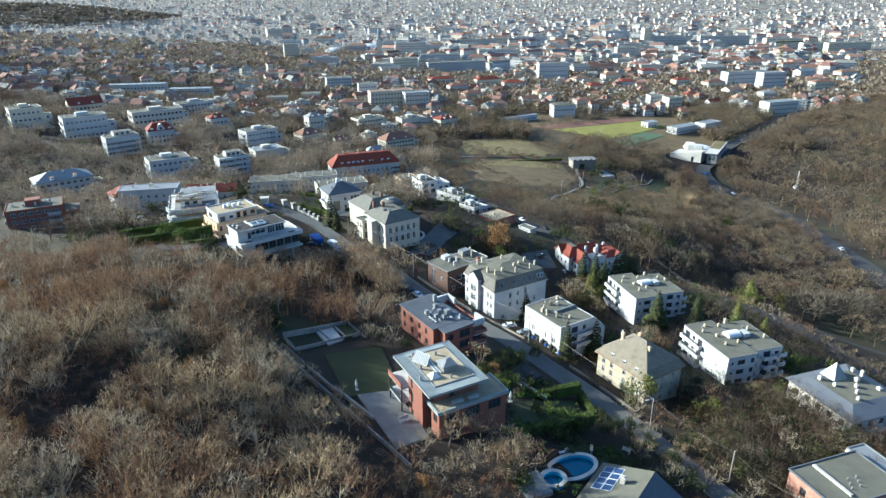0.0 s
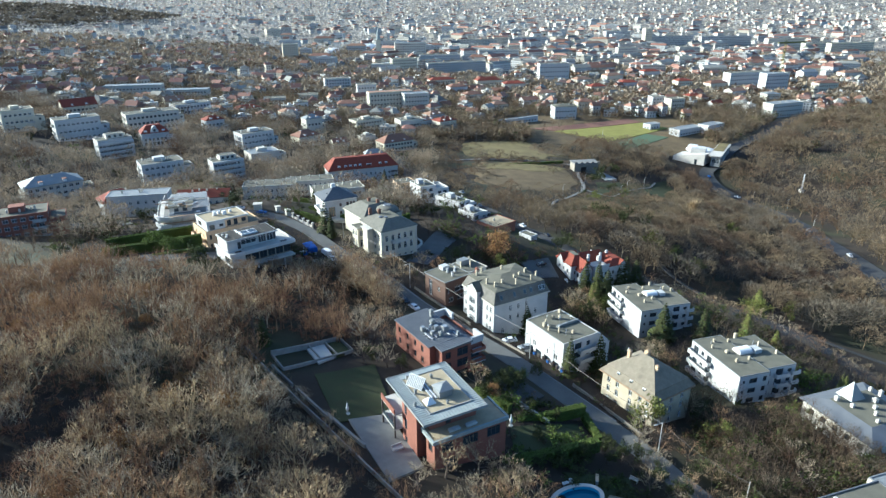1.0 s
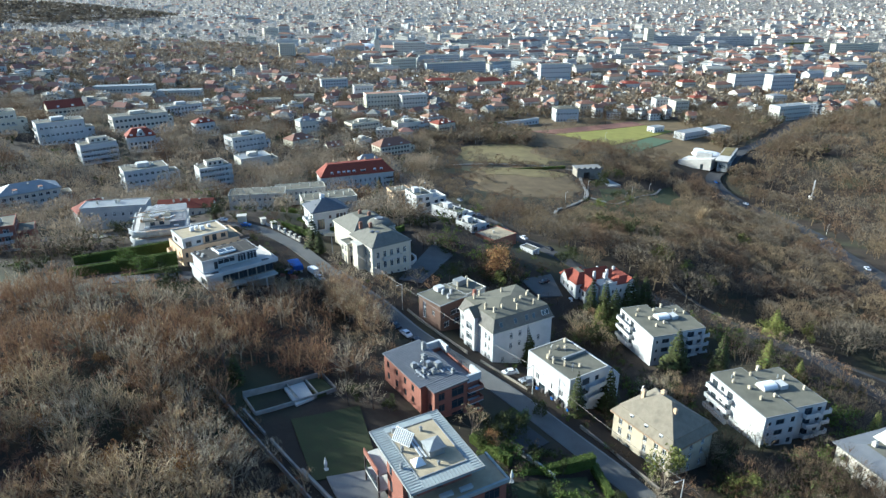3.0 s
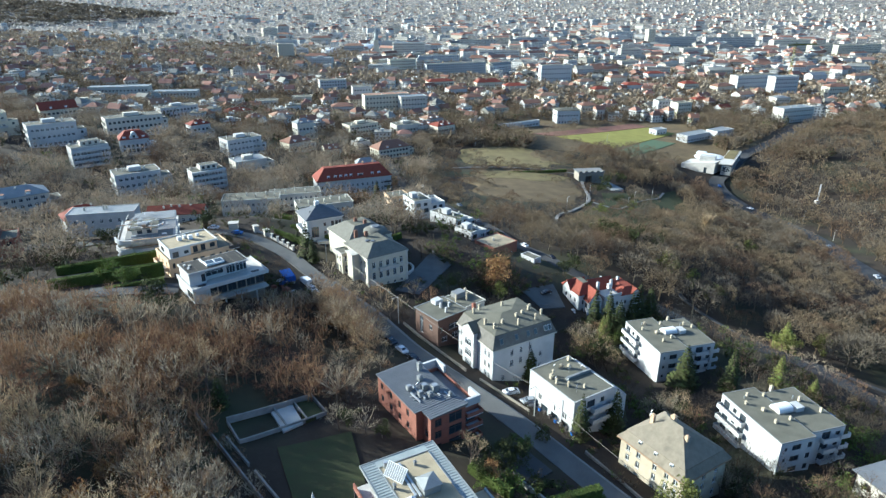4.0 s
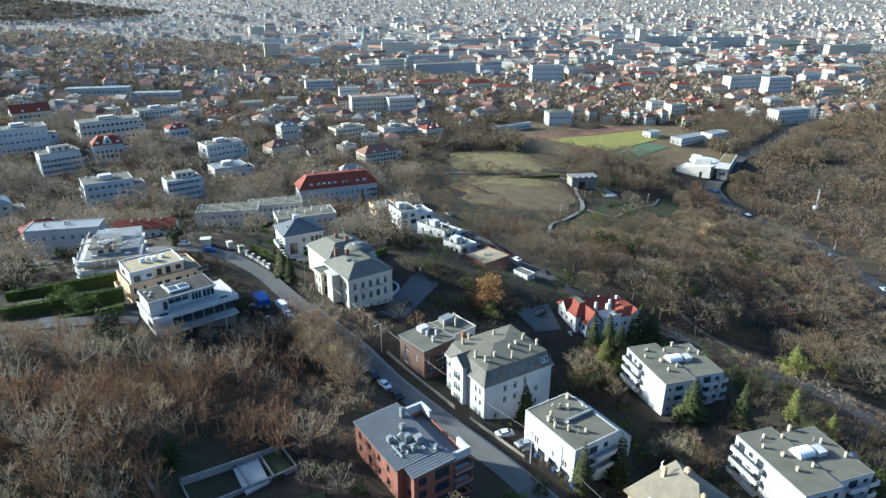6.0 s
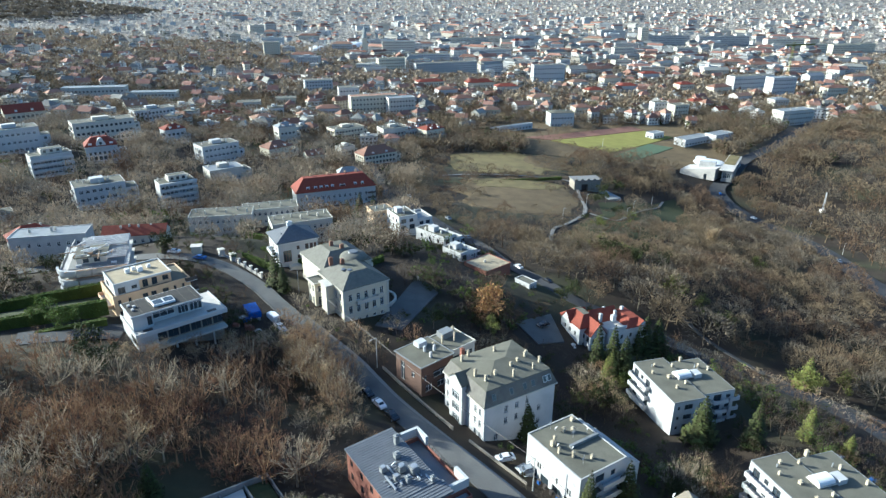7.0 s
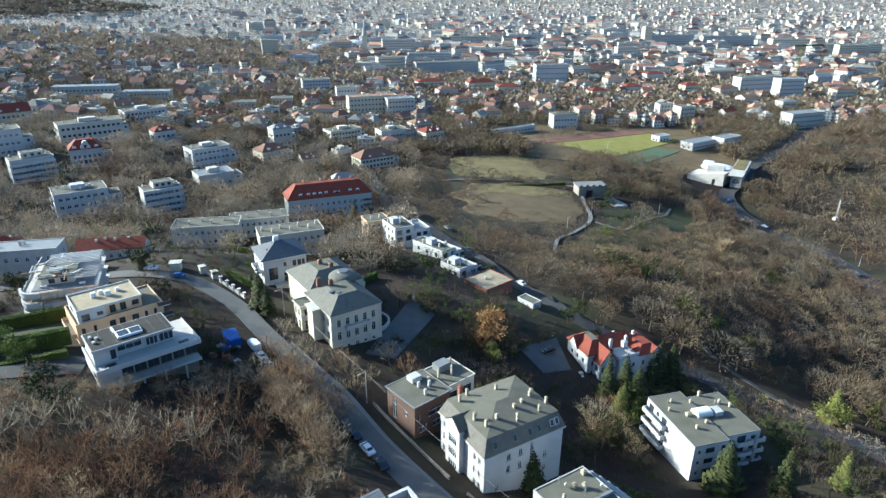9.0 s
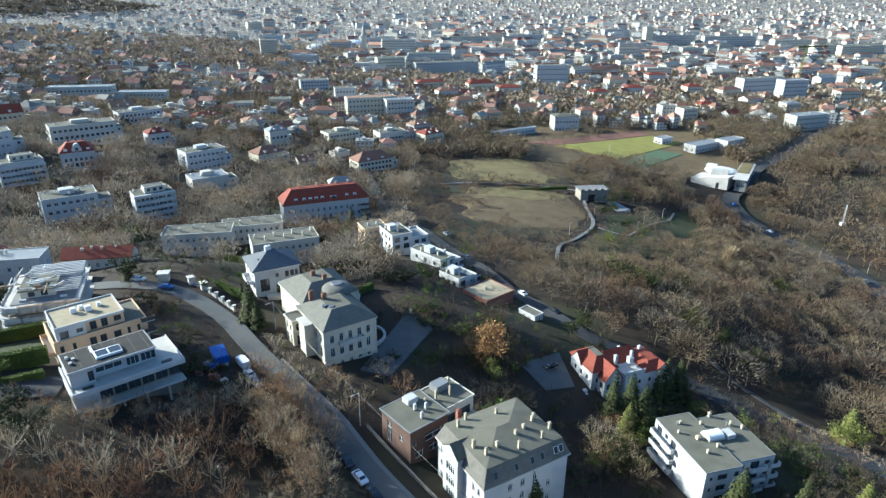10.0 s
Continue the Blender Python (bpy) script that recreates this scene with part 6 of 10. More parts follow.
def dress_house(ob, lx, ly, h, floors, flat, rng, wall_mat):
    """Balconies, a plinth, a roof house and a side wing for a house of the hillside."""
    z = 1.5
    st = (h - 0.4) / floors
    a, b = -lx / 2, -ly / 2
    part("plinth", box(a - 0.06, b - 0.06, 0, -a + 0.06, -b + 0.06, z + 0.7), M["plaster_grey"], ob)
    u = rng.choice((a + 0.8, -a - 5.2))
    for f in range(1 if floors > 1 else 0, floors):
        balcony(ob, u, b - 1.3, u + 4.4, b - 0.02, z + f * st + 0.4, M[rng.choice(("plaster_white", "plaster_grey", "plaster_pale"))])
        if floors > 2:
            balcony(ob, a - 1.2, -2.4, a - 0.02, 2.4, z + f * st + 0.4, M["plaster_pale"], sides="SWN")
    if flat:
        part("roof_house", box(a + lx * 0.35, -2.0, z + h + 0.1, a + lx * 0.62, 2.6, z + h + 2.3), wall_mat, ob)
        for k in range(4):
            chimney(ob, a + lx * (0.12 + 0.2 * k), rng.uniform(-0.3, 0.3) * ly, z + h, rng.uniform(0.9, 1.5), 0.6, 0.9)
    else:
        for k in (-1, 1):
            d = part("dormer", box(k * lx * 0.2 - 0.8, b + 0.5, z + h + 0.3, k * lx * 0.2 + 0.8, b + 3.0, z + h + 1.9), M["white_paint"], ob)
            part("dormer_roof", box(k * lx * 0.2 - 1.0, b + 0.3, z + h + 1.903, k * lx * 0.2 + 1.0, b + 3.2, z + h + 2.05), M["tile_brown"], d)
    ww, wh = rng.uniform(3.5, 6.0), h * rng.uniform(0.45, 0.7)
    storey_block(ob, -a + 0.02, b + 2.0, -a + ww, -b - 1.0, 0, z + wh, wall_mat, {"S": even(ww, 1, 1.5, 1.5, z + wh - 2.4, 0.4)}, frames=False)
    flat_roof(ob, -a + 0.3, b + 2.0, -a + ww, -b - 1.0, z + wh + 0.004, M["roof_felt"], 0.3, coping=wall_mat)


def banded_block(x, y, yaw, lx, ly, h, label):
    """A block of the sixties with white parapet bands, window strips and a set-back top storey."""
    base = hz(x, y) - 2
    ob = thing("apartment_building", x, y, base, yaw, label, "apartment building", "hillside houses")
    a, b = -lx / 2, -ly / 2
    n = int(h / 3.0)
    storey_block(ob, a + 0.4, b + 0.9, -a - 0.4, -b, 0, 2 + h, M["plaster_grey"], {"S": [(0.6 + 1.9 * k, 3.0 + 3.0 * f, 2.2 + 1.9 * k, 4.7 + 3.0 * f) for f in range(n) for k in range(int((lx - 1.6) / 1.9)) if 4.9 + 3.0 * f < h + 2], "W": even(ly - 0.9, 3, 1.4, 1.5, 5.6) + even(ly - 0.9, 3, 1.4, 1.5, 8.6)}, frames=True)
    for f in range(n + 1):
        part("parapet_band", box(a, b, 1.7 + 3.0 * f, -a, b + 0.88, 2.95 + 3.0 * f), M["plaster_white"], ob, "white concrete balcony band")
    for k in range(5):
        xx = a + 0.1 + (lx - 0.4) * k / 4
        part("fin", box(xx, b + 0.06, 0, xx + 0.2, b + 0.86, 1.69 + 3.0 * n), M["plaster_white"], ob)
    flat_roof(ob, a + 0.4, b + 0.9, -a - 0.4, -b, h + 2.004, M["roof_felt"], 0.4, coping=M["concrete_pale"])
    storey_block(ob, a + lx * 0.3, b + 3.6, a + lx * 0.8, -b - 2.0, h + 2.13, h + 4.7, M["plaster_pale"], {"S": even(lx * 0.5, 3, 1.5, 1.5, 0.6, 0.4)}, frames=False)
    flat_roof(ob, a + lx * 0.3, b + 3.6, a + lx * 0.8, -b - 2.0, h + 4.704, M["roof_felt"], 0.25, coping=M["concrete_pale"])
    for k in range(5):
        chimney(ob, a + lx * (0.1 + 0.2 * k), -b - 1.6, h + 2.0, 1.3, 0.6, 0.9)
    clear(x, y, 0.62 * max(lx, ly) + 1)


def arched_gable_villa(x, y, yaw, label):
    """A white villa with a steep red roof, a curved gable and arched ground-floor windows."""
    base = hz(x, y) - 2
    lx, ly, h = 17.0, 12.5, 10.8
    ob = thing("house", x, y, base, yaw, label, "house", "hillside houses")
    a, b = -lx / 2, -ly / 2
    S = even(lx, 6, 1.2, 1.7, 6.0) + even(lx, 6, 1.7, 2.2, 2.8) + [(lx / 2 - 0.9, 9.2, lx / 2 + 0.9, 10.6)]
    storey_block(ob, a, b, -a, -b, 0, h, M["plaster_white"], {"S": S[:-1], "W": even(ly, 4, 1.2, 1.7, 6.0) + even(ly, 4, 1.2, 1.9, 2.8)}, frame_mat=M["frame_dark"])
    part("cornice", box(a - 0.4, b - 0.4, h + 0.003, -a + 0.4, -b + 0.4, h + 0.25), M["plaster_white"], ob)
    hip_roof(ob, a, b, -a, -b, h + 0.44, 4.6, M["tile_red"], over=0.5, inset=4.6)
    bm = bmesh.new()
    prof = [(-2.6, 0.0), (2.6, 0.0), (2.5, 1.6), (1.7, 2.6), (1.3, 3.8), (0.6, 4.5), (-0.6, 4.5), (-1.3, 3.8), (-1.7, 2.6), (-2.5, 1.6)]
    front = [bm.verts.new((u, b - 0.2, h + 0.3 + v)) for u, v in prof]
    back = [bm.verts.new((u, b + 3.2, h + 0.3 + v)) for u, v in prof]
    bm.faces.new(front)
    bm.faces.new(back[::-1])
    for k in range(len(prof)):
        bm.faces.new((front[k], back[k], back[(k + 1) % len(prof)], front[(k + 1) % len(prof)]))
    bmesh.ops.recalc_face_normals(bm, faces=bm.faces[:])
    g = part("curved_gable", bm, M["plaster_white"], ob, "curved white gable")
    win = part("window", window_meshes(1.4, 1.6, 1, False, M["frame_dark"])[0], None, g)
    win.matrix_basis = pose(0, b - 0.26, h + 1.2)
    for xx in (-5.6, 5.6):
        d = part("dormer", box(xx - 0.9, b + 0.3, h + 0.6, xx + 0.9, b + 2.6, h + 2.3), M["white_paint"], ob)
        part("dormer_roof", cyl(xx, b + 1.4, h + 2.303, h + 2.7, 1.15, 0.5, 10), M["tile_red"], d)
    for xx in (-3.4, 0.6, 4.0):
        chimney(ob, xx, 1.0, h + 4.6, 1.6, 0.8, 0.6, M["tile_brown"])
    storey_block(ob, -a + 0.02, b + 3.0, -a + 5.0, -b - 1, 0, 6.4, M["plaster_white"], {"S": even(5, 2, 1.2, 1.6, 3.4, 0.3)}, frames=False)
    flat_roof(ob, -a + 0.3, b + 3.0, -a + 5.0, -b - 1, 6.404, M["concrete_pale"], 0.7, coping=M["plaster_white"])
    part("terrace_wall", box(a - 2, b - 4.2, 0, -a + 3, b - 3.6, 2.6), M["concrete_pale"], ob)
    clear(x, y, 13)


def quarter(rows, yaw0, group, bay):
    """Houses from rows of place, size, height, floors, rise, roof, wall and label."""
    for x, y, lx, ly, h, floors, rise, roof, wall, cover, label in rows:
        rng = random.Random(x * 31 + y)
        yaw = yaw0 + rng.uniform(-9, 9)
        if len(label.split()) < 4:
            label += " in the valley"
        n = (max(2, int(lx / bay)), max(2, int(ly / bay)))
        ob = small_house(x, y, yaw, lx, ly, h, roof, WALL[wall], ROOF[cover], label, floors=floors, n=n, rise=rise, frames=y < 480, group=group,
                    chim=3 if y < 660 else 2, w=1.75 if bay < 3.2 else 1.5, wh=1.6,
                    name="apartment_building" if floors > 2 else "house", category="apartment building" if floors > 2 else "house")
        if group == "hillside houses":
            dress_house(ob, lx, ly, h, floors, roof == "flat", rng, WALL[wall])
        clear(x, y, 0.62 * max(lx, ly) + 1)


quarter((
    (-160, 363, 22.2, 14.0, 11.7, 3, 0, "flat", "W", "felt", "white flats with a grey roof and crowded chimneys"),
    (-137, 471, 24.4, 14.0, 12.1, 3, 0, "flat", "W", "felt", "white four-storey block of flats among bare trees"),
    (-221, 496, 37.8, 14.0, 13.3, 3, 0, "flat", "P", "felt", "pale grey long flats on the hillside"),
    (-121, 431, 19.8, 13.8, 7.2, 1, 0, "flat", "P", "zinc", "low pale house with grey metal roof"),
    (-108, 510, 19.0, 13.3, 7.1, 1, 4, "hip", "C", "brown", "cream house with brown hipped roof"),
    (-38, 520, 27.3, 14.0, 7.3, 2, 5, "hip", "C", "brown", "wide cream house with brown hipped roof"),
    (-112, 559, 14.8, 10.3, 13.0, 2, 3, "hip", "P", "zinc", "pale house with bluish metal roof"),
    (-180, 511, 14.5, 10.1, 10.1, 2, 3, "hip", "W", "red", "white house with dull red roof"),
    (-257, 628, 18.1, 12.7, 8.6, 2, 4, "gable", "C", "orange", "cream house with orange gabled roof"),
    (-188, 628, 25.3, 14.0, 6.8, 2, 3, "hip", "C", "red", "wide house with red hipped roof"),
), 40, "hillside houses", 3.0)
banded_block(-125, 370, 36, 18.0, 11.0, 12.6, "grey-white office-like block with long window bands")
banded_block(-206, 405, 42, 21.0, 11.0, 11.6, "white block with long balconies among bare trees")
arched_gable_villa(-196, 441, 30, "white villa with red hipped roof and arched gable")
quarter((
    (-176, 573, 14.3, 10.0, 7.0, 2, 0, "flat", "W", "felt", "white flat-roofed house among trees"),
    (-68, 582, 27.2, 14.0, 11.8, 3, 0, "flat", "C", "felt", "cream flats with flat roofs"),
    (-30, 592, 22.5, 14.0, 12.0, 2, 0, "flat", "P", "felt", "pale flat-roofed house"),
    (-16, 601, 19.1, 13.3, 10.4, 2, 3, "hip", "W", "orange", "white house with orange roof"),
    (2, 597, 19.0, 13.3, 11.2, 2, 3, "hip", "C", "red", "cream house with red roof"),
    (-226, 588, 32.0, 14.0, 12.5, 3, 0, "flat", "W", "felt", "white long flats behind the villa"),
    (-142, 611, 19.2, 13.5, 9.4, 2, 3, "hip", "C", "orange", "cream house with faded tile roof"),
    (-112, 647, 16.5, 11.5, 9.1, 2, 3, "hip", "P", "orange", "pale house with faded tile roof"),
    (-162, 596, 15.0, 10.5, 7.4, 2, 3, "hip", "C", "brown", "cream house with brown roof"),
    (-227, 655, 19.0, 13.3, 8.1, 2, 0, "flat", "W", "felt", "white flat-roofed house"),
    (-307, 594, 25.7, 14.0, 8.9, 2, 0, "flat", "C", "felt", "cream flats with flat roof"),
    (-81, 506, 12.6, 8.9, 5.5, 1, 3, "gable", "C", "brown", "small cream house with brown roof"),
    (-63, 539, 12.2, 8.6, 5.9, 1, 0, "flat", "P", "felt", "low pale house"),
), 34, "hillside houses", 3.0)
quarter((
    (-8, 640, 18.0, 12.6, 9.1, 2, 3, "hip", "W", "orange", "white house with orange roof"),
    (-196, 318, 26.0, 14.0, 9.3, 3, 3.6, "hip", "P", "zinc", "large pale villa with curved grey metal roof"),
    (-158, 235, 18.9, 13.2, 9.0, 3, 0, "flat", "B", "felt", "brick and white row house with flat roof"),
    (-146, 284, 14.8, 10.3, 7.6, 1, 4, "hip", "W", "red", "white house with dark red roof"),
    (-294, 452, 19.8, 13.8, 14.4, 3, 0, "flat", "C", "felt", "yellow-lit flats among trees"),
    (-247, 440, 27.4, 14.0, 14.2, 3, 0, "flat", "W", "felt", "white flats with balconies"),
    (-295, 532, 25.4, 14.0, 9.4, 2, 5, "gable", "C", "red", "cream house with brown-red gabled roof"),
), 34, "hillside houses", 3.0)
quarter((
    (-178, 699, 22.2, 14.0, 8.7, 2, 0, "flat", "P", "felt", "pale house with flat roof"),
    (-98, 683, 21.8, 14.0, 9.6, 2, 3, "hip", "W", "brown", "white house with brown roof"),
    (-148, 729, 20.5, 14.0, 10.2, 2, 0, "flat", "C", "felt", "cream flat-roofed house"),
    (-324, 695, 57.2, 14.0, 10.6, 2, 0, "flat", "P", "zinc", "long pale school building with flat roof"),
    (-276, 715, 44.5, 14.0, 8.8, 2, 0, "flat", "P", "zinc", "long pale hall with metal roof"),
    (-57, 714, 47.5, 14.0, 19.0, 4, 0, "flat", "C", "orange", "large cream apartment block with long facade"),
    (-87, 756, 21.4, 14.0, 20.2, 4, 0, "flat", "W", "felt", "large white apartment wing"),
    (-130, 820, 31.7, 14.0, 18.0, 5, 0, "flat", "W", "felt", "white stepped apartment block"),
    (-29, 708, 27.3, 14.0, 18.9, 4, 0, "flat", "P", "zinc", "grey-blue apartment wing"),
    (-263, 1162, 25.8, 14.0, 27.5, 8, 0, "flat", "C", "felt", "yellowish high-rise with two slabs"),
    (161, 960, 44.0, 14.0, 25.9, 4, 0, "flat", "W", "felt", "white stepped hospital-like block"),
    (213, 1121, 17.7, 12.4, 16.1, 3, 0, "flat", "W", "felt", "white upper block"),
    (412, 896, 64.6, 14.0, 21.4, 4, 0, "flat", "W", "felt", "large white hall-like hospital wing"),
), 14, "valley buildings", 3.4)
quarter((
    (421, 838, 32.9, 14.0, 27.0, 6, 0, "flat", "W", "zinc", "tall white hospital wing under scaffolding"),
    (366, 700, 41.6, 14.0, 14.4, 3, 0, "flat", "P", "zinc", "long pale institute building"),
    (387, 772, 18.1, 12.7, 12.3, 3, 2, "hip", "P", "zinc", "pale pavilion with metal roof"),
    (128, 684, 23.8, 14.0, 13.0, 2, 2, "hip", "W", "felt", "white house beside the sports ground"),
    (476, 1565, 18.8, 13.2, 40.3, 9, 0, "flat", "C", "felt", "slim pale tower block"),
    (-61, 1290, 59.6, 14.0, 26.7, 6, 0, "flat", "P", "zinc", "blue-grey glazed office block"),
    (22, 1053, 97.9, 14.0, 16.7, 5, 0, "flat", "G", "felt", "long grey courtyard block"),
    (-60, 1047, 41.1, 14.0, 21.6, 5, 0, "flat", "C", "felt", "cream corner block"),
    (-4, 1186, 70.2, 14.0, 15.1, 4, 0, "flat", "W", "felt", "white office block"),
    (106, 1264, 75.2, 14.0, 18.1, 4, 0, "flat", "G", "felt", "grey city block"),
    (461, 1776, 71.3, 14.0, 20.0, 5, 0, "flat", "W", "felt", "white city block"),
    (362, 1316, 40.2, 14.0, 19.0, 4, 0, "flat", "P", "felt", "pale city block"),
    (549, 1614, 105.9, 14.0, 20.8, 5, 0, "flat", "G", "felt", "grey long city block"),
), 14, "valley buildings", 3.4)
quarter((
    (673, 1600, 128.5, 14.0, 20.6, 5, 0, "flat", "G", "felt", "grey long city block"),
    (311, 1133, 32.9, 14.0, 14.5, 3, 0, "flat", "P", "felt", "pinkish city block"),
    (503, 1369, 45.6, 14.0, 15.4, 3, 0, "flat", "P", "felt", "white low hall"),
    (769, 1510, 90.9, 14.0, 21.9, 5, 0, "flat", "P", "felt", "pale city block"),
    (803, 1346, 62.9, 14.0, 23.8, 6, 0, "flat", "C", "felt", "cream large block"),
    (860, 1457, 170.2, 14.0, 16.4, 4, 0, "flat", "C", "felt", "long cream barracks block"),
    (215, 1637, 87.3, 14.0, 15.8, 4, 0, "flat", "W", "felt", "white city block"),
    (79, 1535, 91.7, 14.0, 17.2, 5, 0, "flat", "P", "felt", "pale city block"),
    (198, 845, 22.0, 14.0, 10.7, 2, 3, "hip", "C", "red", "cream villa with red roof"),
    (245, 869, 22.7, 14.0, 12.4, 2, 3, "hip", "W", "red", "white villa with red roof"),
    (242, 736, 16.3, 11.4, 15.2, 4, 0, "flat", "W", "felt", "white flats beside the sports ground"),
    (256, 719, 17.7, 12.4, 16.0, 4, 0, "flat", "C", "felt", "cream flats beside the sports ground"),
    (318, 872, 20.5, 14.0, 13.9, 3, 3, "hip", "C", "red", "cream villa with dull red roof"),
), 14, "valley buildings", 3.4)
quarter((
    (358, 862, 28.2, 14.0, 12.3, 2, 3, "hip", "C", "brown", "cream villa with brown roof"),
    (358, 802, 21.0, 14.0, 11.5, 2, 3, "gable", "W", "orange", "white villa with orange roof"),
    (308, 983, 25.9, 14.0, 12.5, 2, 3, "hip", "W", "red", "white villa with red roof"),
    (240, 931, 26.8, 14.0, 13.3, 2, 3, "hip", "C", "orange", "cream villa with orange roof"),
    (159, 730, 18.9, 13.2, 10.4, 2, 3, "hip", "C", "brown", "cream house with brown roof"),
    (191, 904, 23.7, 14.0, 11.5, 2, 3, "hip", "P", "orange", "pale house with orange roof"),
    (300, 783, 18.4, 12.9, 8.7, 2, 3, "hip", "C", "red", "cream house with red roof"),
    (310, 741, 14.5, 10.1, 7.1, 1, 3, "gable", "W", "red", "small white house with red roof"),
    (521, 945, 24.9, 14.0, 15.1, 2, 3, "gable", "W", "zinc", "white house with grey roof"),
    (488, 839, 27.5, 14.0, 14.7, 3, 3, "hip", "C", "brown", "cream house with brown roof"),
    (584, 949, 31.3, 14.0, 13.6, 2, 3, "hip", "P", "orange", "pale house with orange roof"),
    (62, 890, 34.8, 14.0, 11.3, 2, 4, "hip", "C", "red", "cream house with bright red roof"),
    (93, 855, 27.8, 14.0, 12.2, 2, 3, "hip", "P", "red", "pale house with red roof"),
), 14, "valley buildings", 3.4)
quarter((
    (-1, 879, 34.3, 14.0, 12.5, 3, 3, "hip", "C", "red", "cream house with red roof"),
    (19, 823, 23.5, 14.0, 11.7, 2, 3, "hip", "W", "brown", "white house with brown roof"),
    (123, 786, 23.5, 14.0, 11.2, 2, 3, "hip", "C", "orange", "cream house with orange roof"),
    (100, 752, 19.5, 13.6, 8.3, 2, 3, "gable", "W", "brown", "white house with brown roof"),
    (36, 776, 23.1, 14.0, 9.8, 2, 3, "hip", "P", "brown", "pale house with brown roof"),
    (62, 719, 18.6, 13.0, 7.9, 2, 3, "hip", "C", "orange", "cream house with orange roof"),
), 14, "valley buildings", 3.4)


# ---- rows and blocks beside the bend of the street ----
def long_flats(x, y, yaw, lx, ly, top, label, chims):
    base = hz(x, y) - 2
    ob = small_house(x, y, yaw, lx, ly, top - base, "flat", M["plaster_pale"], M["roof_felt"], label, floors=3, base=base, n=(int(lx / 2.6), 4), frames=True, chim=0, name="apartment_building", category="apartment building")
    for k in range(chims):
        chimney(ob, -lx / 2 + lx * (k + 0.5) / chims, (-1) ** k * 1.6, top - base, 1.4, 0.5, 0.9)
    clear(x, y, lx * 0.55)
    return ob


long_flats(-52.2, 315.9, 22, 25, 11.8, 3.0, "pale three-storey flats with flat roof and many chimneys", 7)
long_flats(-87.5, 322.7, 10, 26.0, 11.0, 3.0, "long pale flats with grey roof beside a hedge", 6)
long_flats(-69.8, 336.0, 16, 24.0, 10.0, 1.5, "pale yellow flats joined to a longer row", 5)


def red_roof_hall():
    x, y, yaw, base, eave = -50, 395, 21, -22, -7.5
    h = eave - base
    ob = thing("apartment_building", x, y, base, yaw, "long white building with steep red tile roof and dormers", "apartment building")
    lx, ly = 43.0, 14.0
    a, b = -lx / 2, -ly / 2
    S = even(lx, 14, 1.1, 1.8, 10.2) + even(lx, 14, 1.2, 2.0, 6.4) + even(lx, 14, 1.1, 1.6, 3.0)
    storey_block(ob, a, b, -a, -b, 0, h, M["plaster_white"], {"S": S, "W": even(ly, 4, 1.1, 1.8, 10.2) + even(ly, 4, 1.2, 2.0, 6.4)}, sills=True)
    part("cornice", box(a - 0.5, b - 0.5, h + 0.003, -a + 0.5, -b + 0.5, h + 0.3), M["plaster_pale"], ob)
    hip_roof(ob, a, b, -a, -b, h + 0.5, 6.2, M["tile_red"], over=0.6, inset=5.6)
    for k, xx in enumerate((-15, -11, -8, -5, -2, 3.5, 10.5, 14.5)):
        wide = 1.5 if k != 5 else 3.0
        d = part("dormer", box(xx - wide / 2, b + 0.6, h + 0.9, xx + wide / 2, b + 3.4, h + 3.0), M["white_paint"], ob, "white roof dormer")
        part("dormer_roof", cyl(xx, b + 2.0, h + 2.95, h + 3.15, wide * 0.62, wide * 0.4, 12), M["tile_red"], d)
        win = part("window", window_meshes(wide - 0.5, 1.3, 1, False, M["frame_dark"])[0], None, d)
        win.matrix_basis = pose(xx, b + 0.56, h + 1.2)
    storey_block(ob, 4, 2.4, 15, 8, h, h + 6.4, M["plaster_white"], {"S": []})
    hip_roof(ob, 4, 2.4, 15, 8, h + 6.6, 2.4, M["roof_zinc"], over=0.4)
    balcony(ob, -9, b - 1.5, 4, b - 0.02, 5.9, M["frame_dark"])
    for v in (5.4, 8.2, 11.0):
        balcony(ob, 17.0, b - 1.3, -a, b - 0.02, v, M["frame_dark"])
    for xx in (-12, -3, 7, 13):
        chimney(ob, xx, 1.5, h + 5.6, 2.2, 0.9, 0.7, M["plaster_tan"])
    clear(x - 10, y, 14)
    clear(x + 10, y, 14)


red_roof_hall()


